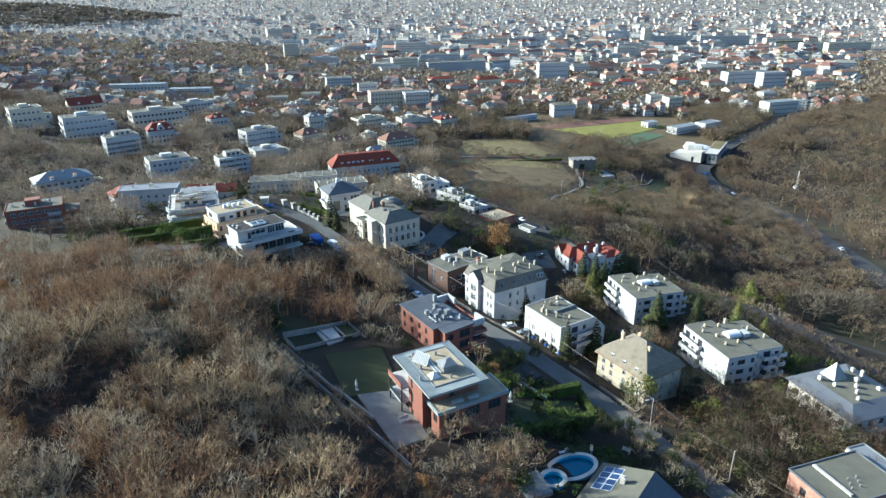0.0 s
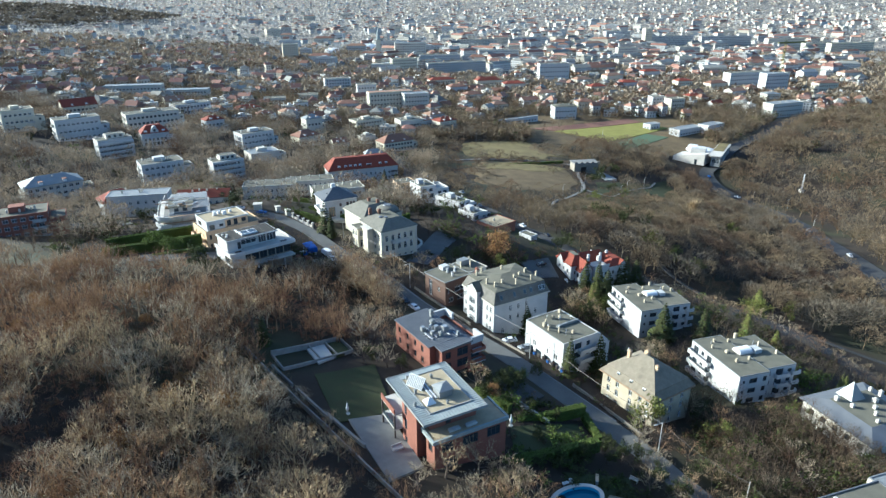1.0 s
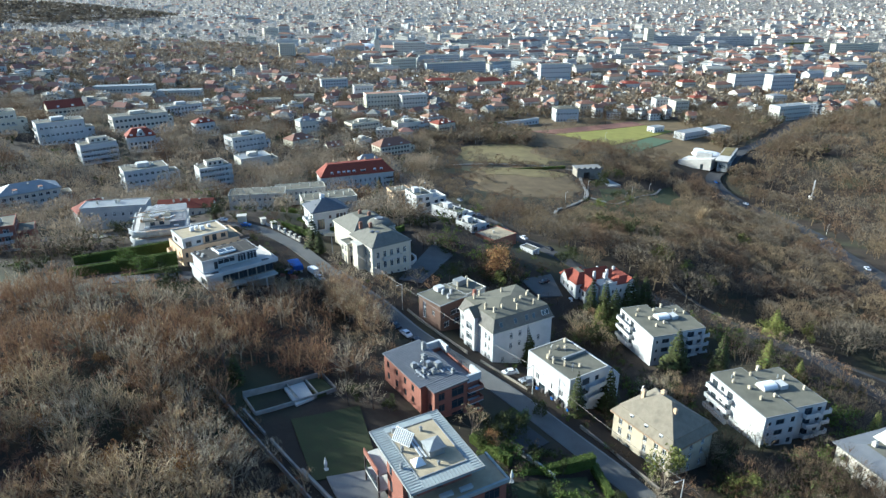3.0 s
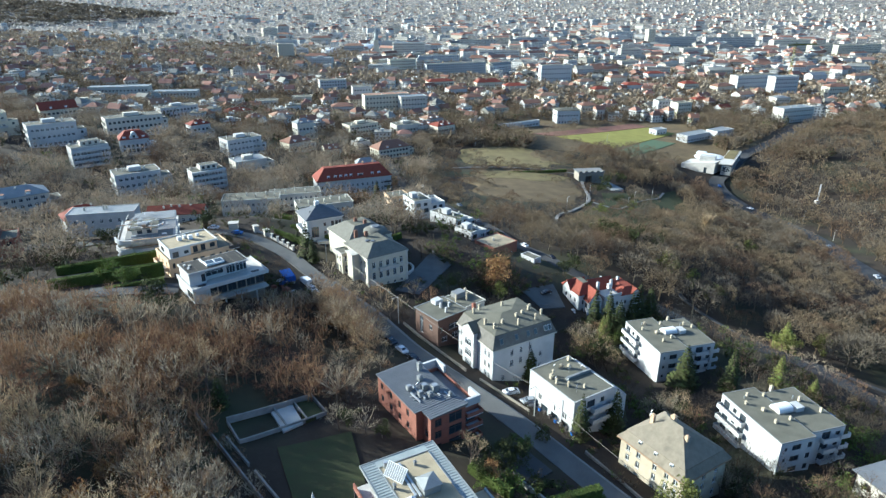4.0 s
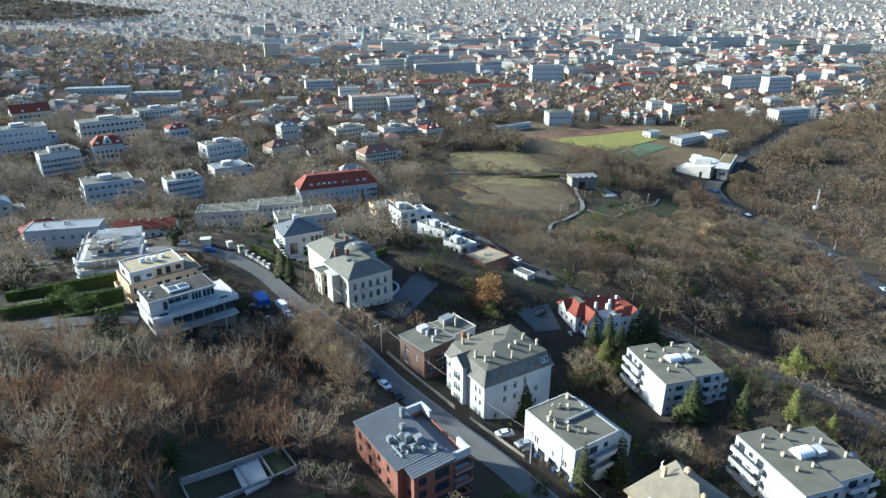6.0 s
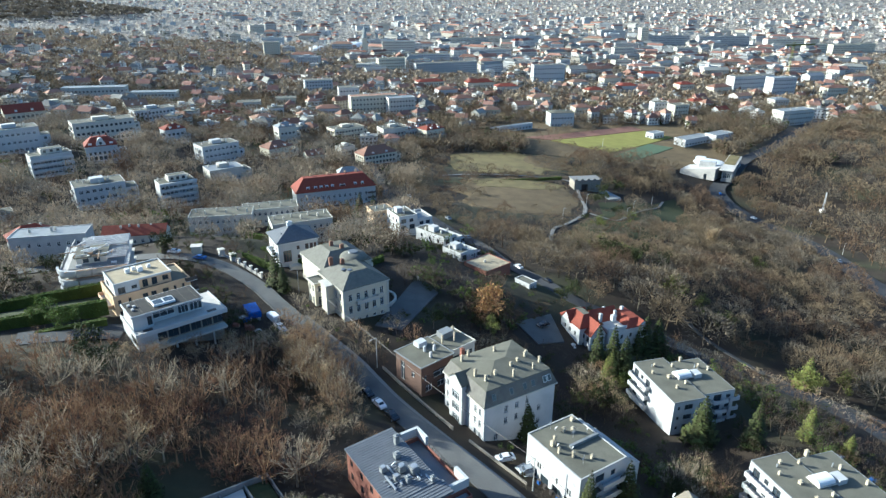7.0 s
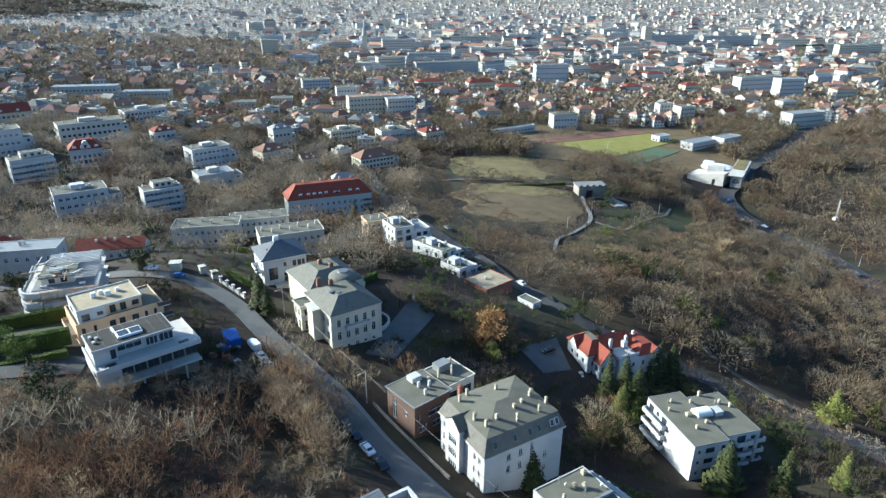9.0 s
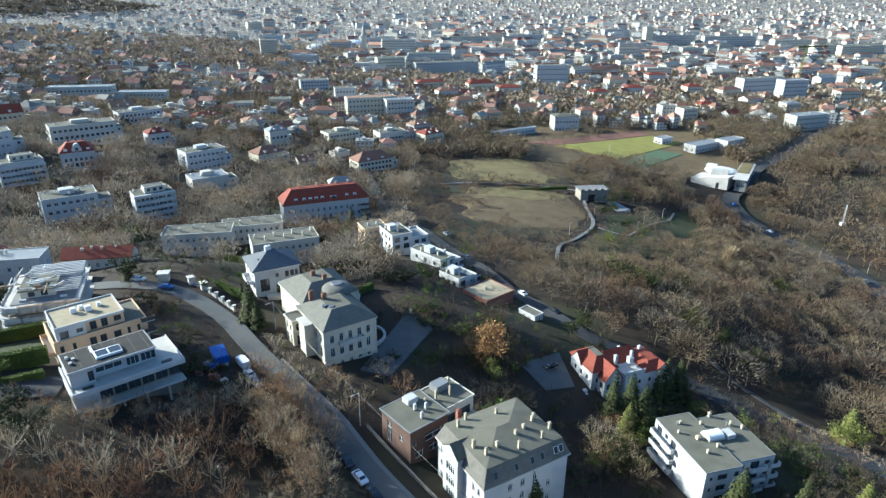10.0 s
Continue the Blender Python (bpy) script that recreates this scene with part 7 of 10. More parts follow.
def terrace_house(x, y, yaw, lx, ly, top, label, steps):
    base = hz(x, y) - 3
    h = top - base
    ob = thing("house", x, y, base, yaw, label, "house", "white terraced houses")
    a, b = -lx / 2, -ly / 2
    storey_block(ob, a, b, a + lx * 0.55, -b, 0, h, M["plaster_white"], {"S": [(1.0, h - 3.0, 3.4, h - 1.0), (5.0, h - 2.8, 7.0, h - 1.2), (1.0, h - 6.2, 3.4, h - 4.2), (5.0, h - 6.2, 7.6, h - 4.0)], "W": even(ly, 3, 1.4, 1.5, h - 2.9) + even(ly, 3, 1.4, 1.5, h - 6)}, frame_mat=M["frame_dark"])
    flat_roof(ob, a, b, a + lx * 0.55, -b, h + 0.004, M["roof_felt"], 0.4, coping=M["plaster_white"])
    storey_block(ob, a + lx * 0.55 + 0.01, b, -a, -b - 1.5, 0, h - steps, M["plaster_white"], {"S": [(1.0, h - steps - 2.6, 3.0, h - steps - 0.7), (4.2, h - steps - 2.6, 6.2, h - steps - 0.7)]}, frame_mat=M["frame_dark"])
    flat_roof(ob, a + lx * 0.55 + 0.3, b, -a, -b - 1.5, h - steps + 0.004, M["roof_zinc"], 0.8, coping=M["plaster_white"])
    part("roof_house", box(a + 1.5, -1.0, h + 0.1, a + 4.5, 2.4, h + 2.4), M["plaster_white"], ob)
    for k in range(5):
        chimney(ob, a + 1.2 + k * lx * 0.17, (-1) ** k * ly * 0.22, h - (steps if k > 3 else 0), 1.2, 0.6, 0.6)
    balcony(ob, a + lx * 0.6, b - 1.4, -a, b - 0.02, h - steps - 2.8, M["plaster_white"])
    clear(x, y, max(lx, ly) * 0.6)


terrace_house(-6.5, 334.0, 28, 16.4, 13, -0.4, "white cubic house with roof terraces and chimneys", 2.6)
terrace_house(6.8, 313.8, 44, 11, 17, -2.0, "white terraced house stepping down the slope", 2.4)
terrace_house(15.0, 295.5, 44, 9.5, 10, -2.6, "low white terraced house with grey roof deck", 1.2)
small_house(25.2, 284.4, 40, 13, 12, 6.0, "flat", M["brick"], M["roof_gravel"], "low brick and white house with pale roof terrace", floors=1, base=-10.4, n=(3, 2), frames=True, chim=1)
small_house(38.4, 271.6, 40, 4, 7, 3.2, "flat", M["plaster_white"], M["roof_felt"], "small white flat-roofed annexe above the lane", floors=1, base=-9.0, n=(2, 2), frames=True, chim=0)
small_house(-20.4, 342.0, 26, 10, 9, 10, "flat", M["plaster_tan"], M["roof_felt"], "tan flat-roofed house among garden trees", floors=3, n=(3, 3), frames=True, chim=2)
small_house(-106.5, 284.0, 8, 22, 7.5, 8.0, "gable", M["plaster_pale"], M["tile_red"], "long low row house with red tile roof", floors=2, base=1.0, n=(7, 2), rise=2.6, frames=True, chim=4)
small_house(-128.0, 268.0, 12, 24, 9, 9.0, "flat", M["plaster_grey"], M["roof_zinc"], "grey row house with glazed roof structures", floors=2, base=6.0, n=(7, 2), frames=True, chim=3)
for q in ((25.2, 284.4), (38.8, 270.6), (-20.4, 342), (-112, 284), (-100, 284), (-128, 268)):
    clear(*q, 9)


# ---- houses at the lower end of the street ----
def pink_flat_house():
    ob = thing("house", 78.5, 99.0, -3.0, 18, "pink-walled house with flat grey-green roof", "house")
    storey_block(ob, -8, -6, 9, 5, 0, 8.2, M["plaster_rose"], {"W": [(3.0, 4.8, 4.4, 6.6), (6.8, 4.8, 8.2, 6.6)], "S": even(17, 4, 1.4, 1.6, 4.8)}, frame_mat=M["frame_dark"])
    flat_roof(ob, -8, -6, 9, 5, 8.204, M["roof_felt"], 0.35, over=0.2, coping=M["roof_metal"])
    part("roof_kerb", box(-3, -4.5, 8.3, -2.4, 4.4, 8.7), M["concrete_pale"], ob)
    storey_block(ob, 9.02, -4, 14, 7, 0, 7.4, M["plaster_pale"], {"S": even(5, 1, 1.6, 1.6, 4)}, frame_mat=M["frame_dark"])
    flat_roof(ob, 9.3, -4, 14, 7, 7.404, M["roof_zinc"], 0.3, coping=M["roof_zinc"])
    for k in range(6):
        vent_pipe(ob, -1.0 + 0.7 * k, -3.0 + 1.1 * (k % 3), 8.3, 0.5, 0.14)
    clear(81, 97, 11)


pink_flat_house()


def grey_roof_block():
    ob = thing("apartment_building", 103.5, 136.0, -10.5, 18, "pale apartment house with spreading grey metal roof and turret", "apartment building")
    storey_block(ob, -9.5, -9, 10, 10, 0, 9.4, M["plaster_pale"], {"S": even(19.5, 5, 1.5, 1.6, 6.6) + even(19.5, 5, 1.5, 1.6, 3.4), "W": even(19, 5, 1.5, 1.6, 6.6) + even(19, 5, 1.5, 1.6, 3.4)}, frame_mat=M["frame_dark"])
    hip_roof(ob, -9.5, -9, 10, 10, 9.6, 1.5, M["roof_metal"], over=0.8, inset=4.5, top=M["roof_felt"])
    bm = bmesh.new()
    base = [bm.verts.new(p) for p in ((-2.0, 3.4, 11.0), (2.6, 3.4, 11.0), (2.6, 8.0, 11.0), (-2.0, 8.0, 11.0))]
    tip = bm.verts.new((0.3, 5.7, 15.2))
    for k in range(4):
        bm.faces.new((base[k], base[(k + 1) % 4], tip))
    part("turret_roof", bm, M["roof_zinc"], ob, "pointed grey metal turret roof")
    roof_clutter(ob, ((-4.6, 5.4, 1.5, 1.0), (-3.4, 2.0, 1.2, 0.9), (-1.0, -2.2, 1.4, 0.7), (1.2, -0.2, 1.2, 0.9), (3.6, 1.8, 1.4, 1.2), (5.8, -2.8, 1.0, 1.2), (-3.0, -4.4, 1.1, 0.8), (7.6, 3.6, 1.6, 0.9), (6.8, 5.8, 1.3, 0.8)), 10.8, M["plaster_pale"])
    for v in (2.8, 6.0):
        balcony(ob, -7.5, -10.5, -1.5, -9.02, v, M["plaster_pale"])
        balcony(ob, 2.0, -10.5, 8.5, -9.02, v, M["plaster_tan"])
    clear(103, 136, 13)


grey_roof_block()


def pool_house():
    ob = thing("house", 34.8, 88.2, 1.0, 53, "low house with brown and slate roof slopes beside a garden pool", "house")
    storey_block(ob, -7.0, -5.0, 7.0, 9.4, 0, 6.9, M["plaster_pale"], {"W": even(14.4, 3, 1.2, 1.4, 4.4), "N": even(14, 3, 1.4, 1.4, 5.0)}, frame_mat=M["frame_dark"])
    lean = math.degrees(math.atan2(3.0, 10.0))
    bm = box(-7.6, 0.0, -0.25, 7.6, 10.5, 0.0)
    bmesh.ops.transform(bm, matrix=pose(0, 0, 10.2, -lean, 0, 0), verts=bm.verts[:])
    slope = part("roof", bm, M["roof_felt"], ob, "weathered brown shallow roof slope")
    bm = box(-7.6, -6.6, -0.25, 7.6, -0.02, 0.0)
    bmesh.ops.transform(bm, matrix=pose(0, 0, 10.2, 30, 0, 0), verts=bm.verts[:])
    back = part("roof", bm, M["dark_slate"], ob, "dark slate roof slope")
    for u in (-7.0, 6.8):
        bm = bmesh.new()
        ring = [[bm.verts.new((x, y, z)) for y, z in ((-4.9, 6.903), (9.3, 6.903), (9.3, 7.1), (0, 9.85), (-4.9, 7.05))] for x in (u, u + 0.2)]
        bm.faces.new(ring[0])
        bm.faces.new(ring[1][::-1])
        for k in range(5):
            bm.faces.new((ring[0][k], ring[0][(k + 1) % 5], ring[1][(k + 1) % 5], ring[1][k]))
        bmesh.ops.recalc_face_normals(bm, faces=bm.faces[:])
        part("gable", bm, M["plaster_pale"], ob)
    for r in range(2):
        for c in range(4):
            lay = pose(5.6 - 1.78 * c, 0, 10.2, -lean, 0, 0)
            bm = bmesh.new()
            box_into(bm, -0.86, 5.4 + 2.0 * r, 0.05, 0.86, 7.3 + 2.0 * r, 0.10)
            rim = len(bm.faces)
            box_into(bm, -0.76, 5.5 + 2.0 * r, 0.104, 0.76, 7.2 + 2.0 * r, 0.12)
            bm.faces.ensure_lookup_table()
            for f in bm.faces[rim:]:
                f.material_index = 1
            bmesh.ops.transform(bm, matrix=lay, verts=bm.verts[:])
            part("solar_panel", bm, [M["white_paint"], M["glass_blue"]], slope, "blue solar panel in a white frame")
    for k in range(2):
        bm = box(-0.35, -4.4, 0.01, 0.35, -2.6, 0.08)
        bmesh.ops.transform(bm, matrix=pose(2.2 - 1.5 * k, 0, 10.2, 30, 0, 0), verts=bm.verts[:])
        part("rooflight", bm, M["white_paint"], back, "white-framed rooflight")
    chimney(ob, 2.6, 4.1, 8.6, 1.6, 0.9, 0.9, M["plaster_pale"])
    clear(34, 89, 10)

    def oval(ax, ay, bx, by, z0, z1, n=36):
        """An oval ring between an outer and an inner outline."""
        bm = bmesh.new()
        loops = [[bm.verts.new((rx * math.cos(math.tau * k / n), ry * math.sin(math.tau * k / n), z)) for k in range(n)] for rx, ry, z in ((ax, ay, z0), (ax, ay, z1), (bx, by, z1), (bx, by, z0))]
        for a, b in zip(loops, loops[1:] + loops[:1]):
            for k in range(n):
                bm.faces.new((a[k], a[(k + 1) % n], b[(k + 1) % n], b[k]))
        return bm

    for x, y, rx, ry, label in ((25.2, 99.6, 4.9, 2.9, "oval blue garden pool with pale rim"), (20.6, 94.9, 2.0, 1.8, "small round pale blue pool beside the large one")):
        pool = thing("swimming_pool", x, y, hz(x, y) - 0.2, 25, label, "pool", "garden pools")
        part("pool_wall", oval(rx + 0.15, ry + 0.15, rx, ry, -1.2, 1.2), M["pool_liner"], pool)
        part("pool_edge", oval(rx + 0.7, ry + 0.7, rx - 0.12, ry - 0.12, 1.203, 1.3), M["concrete_pale"], pool)
        bm = cyl(0, 0, -0.3, 0.45, 1.0, sides=36)
        bmesh.ops.transform(bm, matrix=Matrix.Diagonal((rx - 0.01, ry - 0.01, 1, 1)), verts=bm.verts[:])
        part("pool_water", bm, M["pool_water"], pool, "still blue water")
    clear(25, 99, 8)
    clear(20, 95, 5)
    lounge = thing("sun_lounger", 24.3, 104.6, hz(24.3, 104.6) + 0.2, 20, "white garden lounger beside the pool", "lounger")
    part("seat", box(-0.9, -0.35, 0.3, 0.5, 0.35, 0.42), M["white_paint"], lounge)
    part("backrest", box(0.52, -0.35, 0.3, 1.1, 0.35, 0.85), M["white_paint"], lounge)
    for q in ((-0.8, -0.3), (-0.8, 0.24), (0.9, -0.3), (0.9, 0.24)):
        part("leg", box(*q, -0.2, q[0] + 0.06, q[1] + 0.06, 0.297), M["steel"], lounge)
    bench = thing("garden_bench", 38.8, 109.4, hz(38.8, 109.4), -40, "weathered grey garden bench on the lawn", "bench")
    part("seat", box(-0.9, -0.25, 0.42, 0.9, 0.25, 0.48), M["concrete_pale"], bench)
    part("backrest", box(-0.9, 0.27, 0.45, 0.9, 0.33, 0.95), M["concrete_pale"], bench)
    for u in (-0.8, 0.7):
        part("leg", box(u, -0.22, -0.2, u + 0.1, 0.22, 0.417), M["steel"], bench)
    cover = thing("pool_deck", 15.8, 92.4, hz(15.8, 92.4) + 0.3, 20, "blue-grey tiled terrace beside the garden pool", "terrace")
    part("deck", box(-3.2, -3.0, -0.6, 3.2, 3.0, 0.2), M["paving"], cover)
    slide = thing("slide", 30.7, 107.0, hz(30.7, 107) + 0.2, 75, "faded pink garden slide on the lawn", "slide")
    bm = bmesh.new()
    v = [bm.verts.new(p) for p in ((-2, -0.3, 1.8), (2, -0.3, 0.15), (2, 0.3, 0.15), (-2, 0.3, 1.8), (-2, -0.3, 1.7), (2, -0.3, 0.05), (2, 0.3, 0.05), (-2, 0.3, 1.7))]
    for f in ((0, 1, 2, 3), (7, 6, 5, 4), (4, 5, 1, 0), (5, 6, 2, 1), (6, 7, 3, 2), (7, 4, 0, 3)):
        bm.faces.new([v[k] for k in f])
    part("chute", bm, M["plaster_tan"], slide)
    part("ladder", box(-2.2, -0.25, 0, -2.05, 0.25, 1.9), M["steel"], slide)


pool_house()
patch("lawn", ((15, 121), (31, 127), (31, 117), (15, 111)), M["lawn"], "dark shaded garden lawn behind a hedge", "lawn", 0.25)
patch("lawn", ((24, 108), (38, 110), (38, 100), (30, 103)), M["lawn"], "shaded green garden lawn with play things", "lawn", 0.25)


# ---- the walled garden of the brick villa ----
patch("lawn", ((-29, 134), (-16, 142), (-10, 122), (-21, 116)), M["lawn"], "dark green lawn in a walled garden", "lawn", 0.3)
patch("patio", ((-19, 117.5), (-11, 121), (-3, 104), (-9, 98.5)), M["paving"], "pale stone patio beside the brick villa", "patio", 0.36)
clear(-20, 128, 10)
clear(-12, 112, 8)
clear(-28, 141, 8)


def wall_line(name, p, q, high, t, material, label, sink=1.0, n=8, category="wall"):
    """A wall along the terrain between two points."""
    a, b = Vector(p), Vector(q)
    d = (b - a).normalized()
    s = Vector((d.y, -d.x)) * t / 2
    bm = bmesh.new()
    rings = []
    for k in range(n + 1):
        c = a.lerp(b, k / n)
        z = hz(c.x, c.y)
        rings.append([bm.verts.new((e.x, e.y, zz)) for e, zz in ((c - s, z - sink), (c - s, z + high), (c + s, z + high), (c + s, z - sink))])
    for r, u in zip(rings, rings[1:]):
        for k in range(4):
            bm.faces.new((r[k], r[(k + 1) % 4], u[(k + 1) % 4], u[k]))
    for r in (rings[0], rings[-1]):
        bm.faces.new(r)
    bmesh.ops.recalc_face_normals(bm, faces=bm.faces[:])
    return tagged(part(name, bm, material, None), label, category, kind="structure")


wall_line("garden_wall", (-46, 139), (-22, 112.5), 1.3, 0.28, M["garden_concrete"], "long grey concrete garden wall below the wood")
wall_line("garden_wall", (-22, 112.5), (-6, 93), 1.1, 0.28, M["garden_concrete"], "long grey concrete garden wall below the wood")
wall_line("garden_wall", (-38.5, 134), (-32.5, 127.5), 0.9, 0.35, M["garden_concrete"], "low pale planter wall in the garden")
wall_line("garden_wall", (-31, 126), (-22, 116), 0.9, 0.35, M["garden_concrete"], "low pale planter wall in the garden")
wall_line("garden_wall", (-23.5, 118.5), (-14.5, 108.5), 0.8, 0.5, M["garden_concrete"], "pale stepped planter beside the patio")
wall_line("garden_wall", (-40, 139), (-26, 153), 1.5, 0.3, M["garden_concrete"], "grey garden terrace wall")
wall_line("garden_wall", (-36, 133.5), (-22, 147.5), 0.9, 0.3, M["garden_concrete"], "grey garden terrace wall")
for k, f in enumerate((0.0, 0.52, 0.76, 1.0)):
    wall_line("garden_wall", (-40 + 14 * f, 139 + 14 * f), (-36 + 14 * f, 133.5 + 14 * f), 1.0, 0.28, M["garden_concrete"], "grey cross wall of a garden terrace")
patch("terrace", ((-33, 145), (-29.5, 149), (-26, 143), (-29, 139)), M["concrete_pale"], "pale paved garden terrace", "terrace", 0.5, cells=4)
patch("flower_bed", ((-29, 149.5), (-26, 152), (-22.5, 147), (-25.5, 143.5)), M["lawn"], "planted bed framed by low walls", "bed", 0.6, cells=4)


def parasol(x, y, label):
    z = hz(x, y)
    ob = thing("parasol", x, y, z, 0, label, "parasol", "folded parasols")
    part("pole", cyl(0, 0, -0.3, 3.0, 0.05, sides=8), M["steel"], ob)
    bm = cyl(0, 0, 0.9, 1.6, 0.16, 0.36, 10)
    part("canopy", bm, M["white_paint"], ob)
    part("canopy_tip", cyl(0, 0, 1.603, 3.1, 0.36, 0.05, 10), M["white_paint"], ob)
    part("foot", cyl(0, 0, -0.2, 0.35, 0.5, 0.5, 12), M["concrete"], ob)


parasol(-19.4, 119.6, "folded white parasol beside the lawn wall")
parasol(15.2, 121.4, "folded white parasol on a small terrace")
seat = thing("garden_sofa", -8.2, 108.6, hz(-8.2, 108.6) + 0.36, 28, "grey cushioned garden sofa under the balcony", "sofa")
part("seat_base", box(-1.1, -0.6, 0, 1.1, 0.6, 0.5, 0.08), M["plaster_grey"], seat)
part("backrest", box(-1.1, 0.4, 0.51, 1.1, 0.65, 0.95, 0.06), M["plaster_grey"], seat)
wall_line("drive_wall", (17.5, 131.5), (24, 124.5), 1.2, 0.4, M["concrete_pale"], "pale wall beside the garage ramp")
patch("driveway", ((13.5, 139.5), (19.5, 144), (25, 137), (19, 130.5)), M["asphalt_dark"], "grey paved driveway beside the street", "yard", 0.35)
clear(20, 138, 6)
clear(-17, 180, 8)
clear(-12, 184, 7)
clear(-7, 178, 6)


# ---- the gate and fence at the bend ----
PIERS = ((-68.7, 263.7), (-64.1, 261.2), (-61.4, 258.8), (-58.8, 256.6), (-56.3, 254.4), (-54.0, 252.3), (-51.8, 250.2))
for k, (x, y) in enumerate(PIERS):
    big = k < 2
    w = 1.8 if big else 0.62
    g = thing("gate_pillar", x, y, hz(x, y) + 0.1, 35, "pale stone gate house with a flat cap" if big else "pale stone fence pillar beside the street", "pillar", "street pillars")
    part("shaft", box(-w / 2, -w / 2, -1, w / 2, w / 2, 2.3 if big else 1.9), M["concrete_pale"], g)
    part("cap", box(-w / 2 - 0.2, -w / 2 - 0.2, 2.303 if big else 1.903, w / 2 + 0.2, w / 2 + 0.2, 2.55 if big else 2.1), M["plaster_pale"], g)
    if k:
        wall_line("fence_wall", PIERS[k - 1], (x, y), 0.9, 0.3, M["concrete_pale"], "low pale wall between stone pillars", n=3)
hut = thing("kiosk", -77.5, 265.0, hz(-77.5, 265.0), 10, "small pale flat-roofed guard hut beside the street", "hut")
part("wall", box(-1.6, -1.3, -0.5, 1.6, 1.3, 2.4), M["plaster_cream"], hut)
part("roof", box(-1.9, -1.6, 2.403, 1.9, 1.6, 2.6), M["concrete_pale"], hut)

# ---- park, sports ground and baths ----
bath = thing("swimming_bath", 233.5, 552, -43.5, -31, "modern pale bath building with wedge roof and glazed wing", "building")
bm = bmesh.new()
v = [bm.verts.new(p) for p in ((-26, -26, 0), (0, -30, 0), (4, -10, 0), (-22, -8, 0), (-26, -26, 5.0), (0, -30, 9.5), (4, -10, 8.5), (-22, -8, 5.0))]
for f in ((0, 3, 2, 1), (4, 5, 6, 7), (0, 1, 5, 4), (1, 2, 6, 5), (2, 3, 7, 6), (3, 0, 4, 7)):
    bm.faces.new([v[k] for k in f])
part("entrance_hall", bm, M["concrete_pale"], bath)
part("door_glass", box(-8, -29.1, 0.2, -3, -28.2, 4.4), M["glass"], bath)
part("roof_house", box(-14, -18, 6.0, -2, -12, 11.0), M["concrete"], bath)
storey_block(bath, 4.5, -28, 12, 22, 0, 8.5, M["roof_zinc"], {"E": even(50, 12, 3.4, 4.0, 2.6), "S": even(7.5, 2, 2.6, 4, 2.6)}, frame_mat=M["white_paint"])
part("wing_roof", box(2.5, -29, 8.503, 12.4, 23, 9.1), M["concrete_pale"], bath, "pale flat roof slab")
part("roof_garden", box(3.0, -10, 9.103, 11.0, 22, 9.3), M["meadow"], bath, "planted flat roof")
bm = bmesh.new()
bmesh.ops.create_uvsphere(bm, u_segments=32, v_segments=12, radius=1, matrix=Matrix.Translation((-9, 3, 5.5)) @ Matrix.Diagonal((12.5, 10.5, 2.4, 1)))
part("membrane_dome", bm, M["white_paint"], bath, "low white oval membrane dome", True)
part("dome_drum", cyl(-9, 3, 0, 5.3, 11.0, sides=32), M["glass"], bath)
part("slide_tent", box(-22, 12, 0, -14, 19, 6.5, 0.4), M["white_paint"], bath)
clear(226, 566, 30)
clear(208, 528, 20)
for x, y, lx, ly, h, lab in ((236, 622, 34, 12, 6, "long low pale changing rooms with grey roof"), (262, 628, 24, 12, 8, "pale sports hall with flat roof"), (75, 650, 52, 4, 5, "long white low wall-like club building"), (208, 640, 14, 9, 5, "small pale clubhouse beside the field")):
    small_house(x, y, 32, lx, ly, h, "flat", M["plaster_white"], M["roof_zinc"], lab, floors=1, n=(int(lx / 4), 2), chim=0, name="clubhouse", category="building", w=2.0)
    clear(x, y, lx * 0.55)
ruin = thing("fountain_house", 106, 470, hz(106, 470) - 1, 8, "brown stone fountain house with an arched opening", "building")
wall_b = bmesh.new()
wall_into(wall_b, (-9, -4), (9, -4), 0, 8, [(5, 0.4, 9.5, 5.6)], depth=2.5)
wall_into(wall_b, (9, -4), (9, 6), 0, 8, [])
wall_into(wall_b, (9, 6), (-9, 6), 0, 8, [])
wall_into(wall_b, (-9, 6), (-9, -4), 0, 8, [])
part("wall", wall_b, M["stone_wall"], ruin)
part("roof_terrace", box(-9.6, -4.6, 8.003, 9.6, 6.6, 8.5), M["paving"], ruin)
# dark panel closes the arch and stands in for the shade inside
part("dark_opening", box(-3.9, -1.6, 0.3, 0.6, -1.4, 5.7), M["frame_dark"], ruin)
for k in range(5):
    part("parapet_block", box(-9 + k * 4.2, -4.4, 8.503, -7 + k * 4.2, -3.8, 9.4), M["stone_wall"], ruin)
pond = thing("basin", 119, 462, hz(119, 462) - 0.5, 20, "pale blue-grey paved water basin beside the fountain house", "basin")
part("basin_rim", box(-5, -9, -1, 5, 9, 1.0), M["concrete_pale"], pond)
part("basin_water", box(-4.4, -8.4, 1.003, 4.4, 8.4, 1.04), M["roof_zinc"], pond)
clear(106, 470, 12)
clear(119, 462, 10)
ob = thing("obelisk", 273.5, 474.0, hz(273.5, 474), 10, "slender white stone memorial column among bare trees", "monument")
part("pedestal", box(-1.4, -1.4, -1, 1.4, 1.4, 2.0), M["concrete_pale"], ob)
bm = cyl(0, 0, 2.003, 14, 0.95, 0.55, 4)
part("shaft", bm, M["plaster_white"], ob)
clear(273, 470, 7)

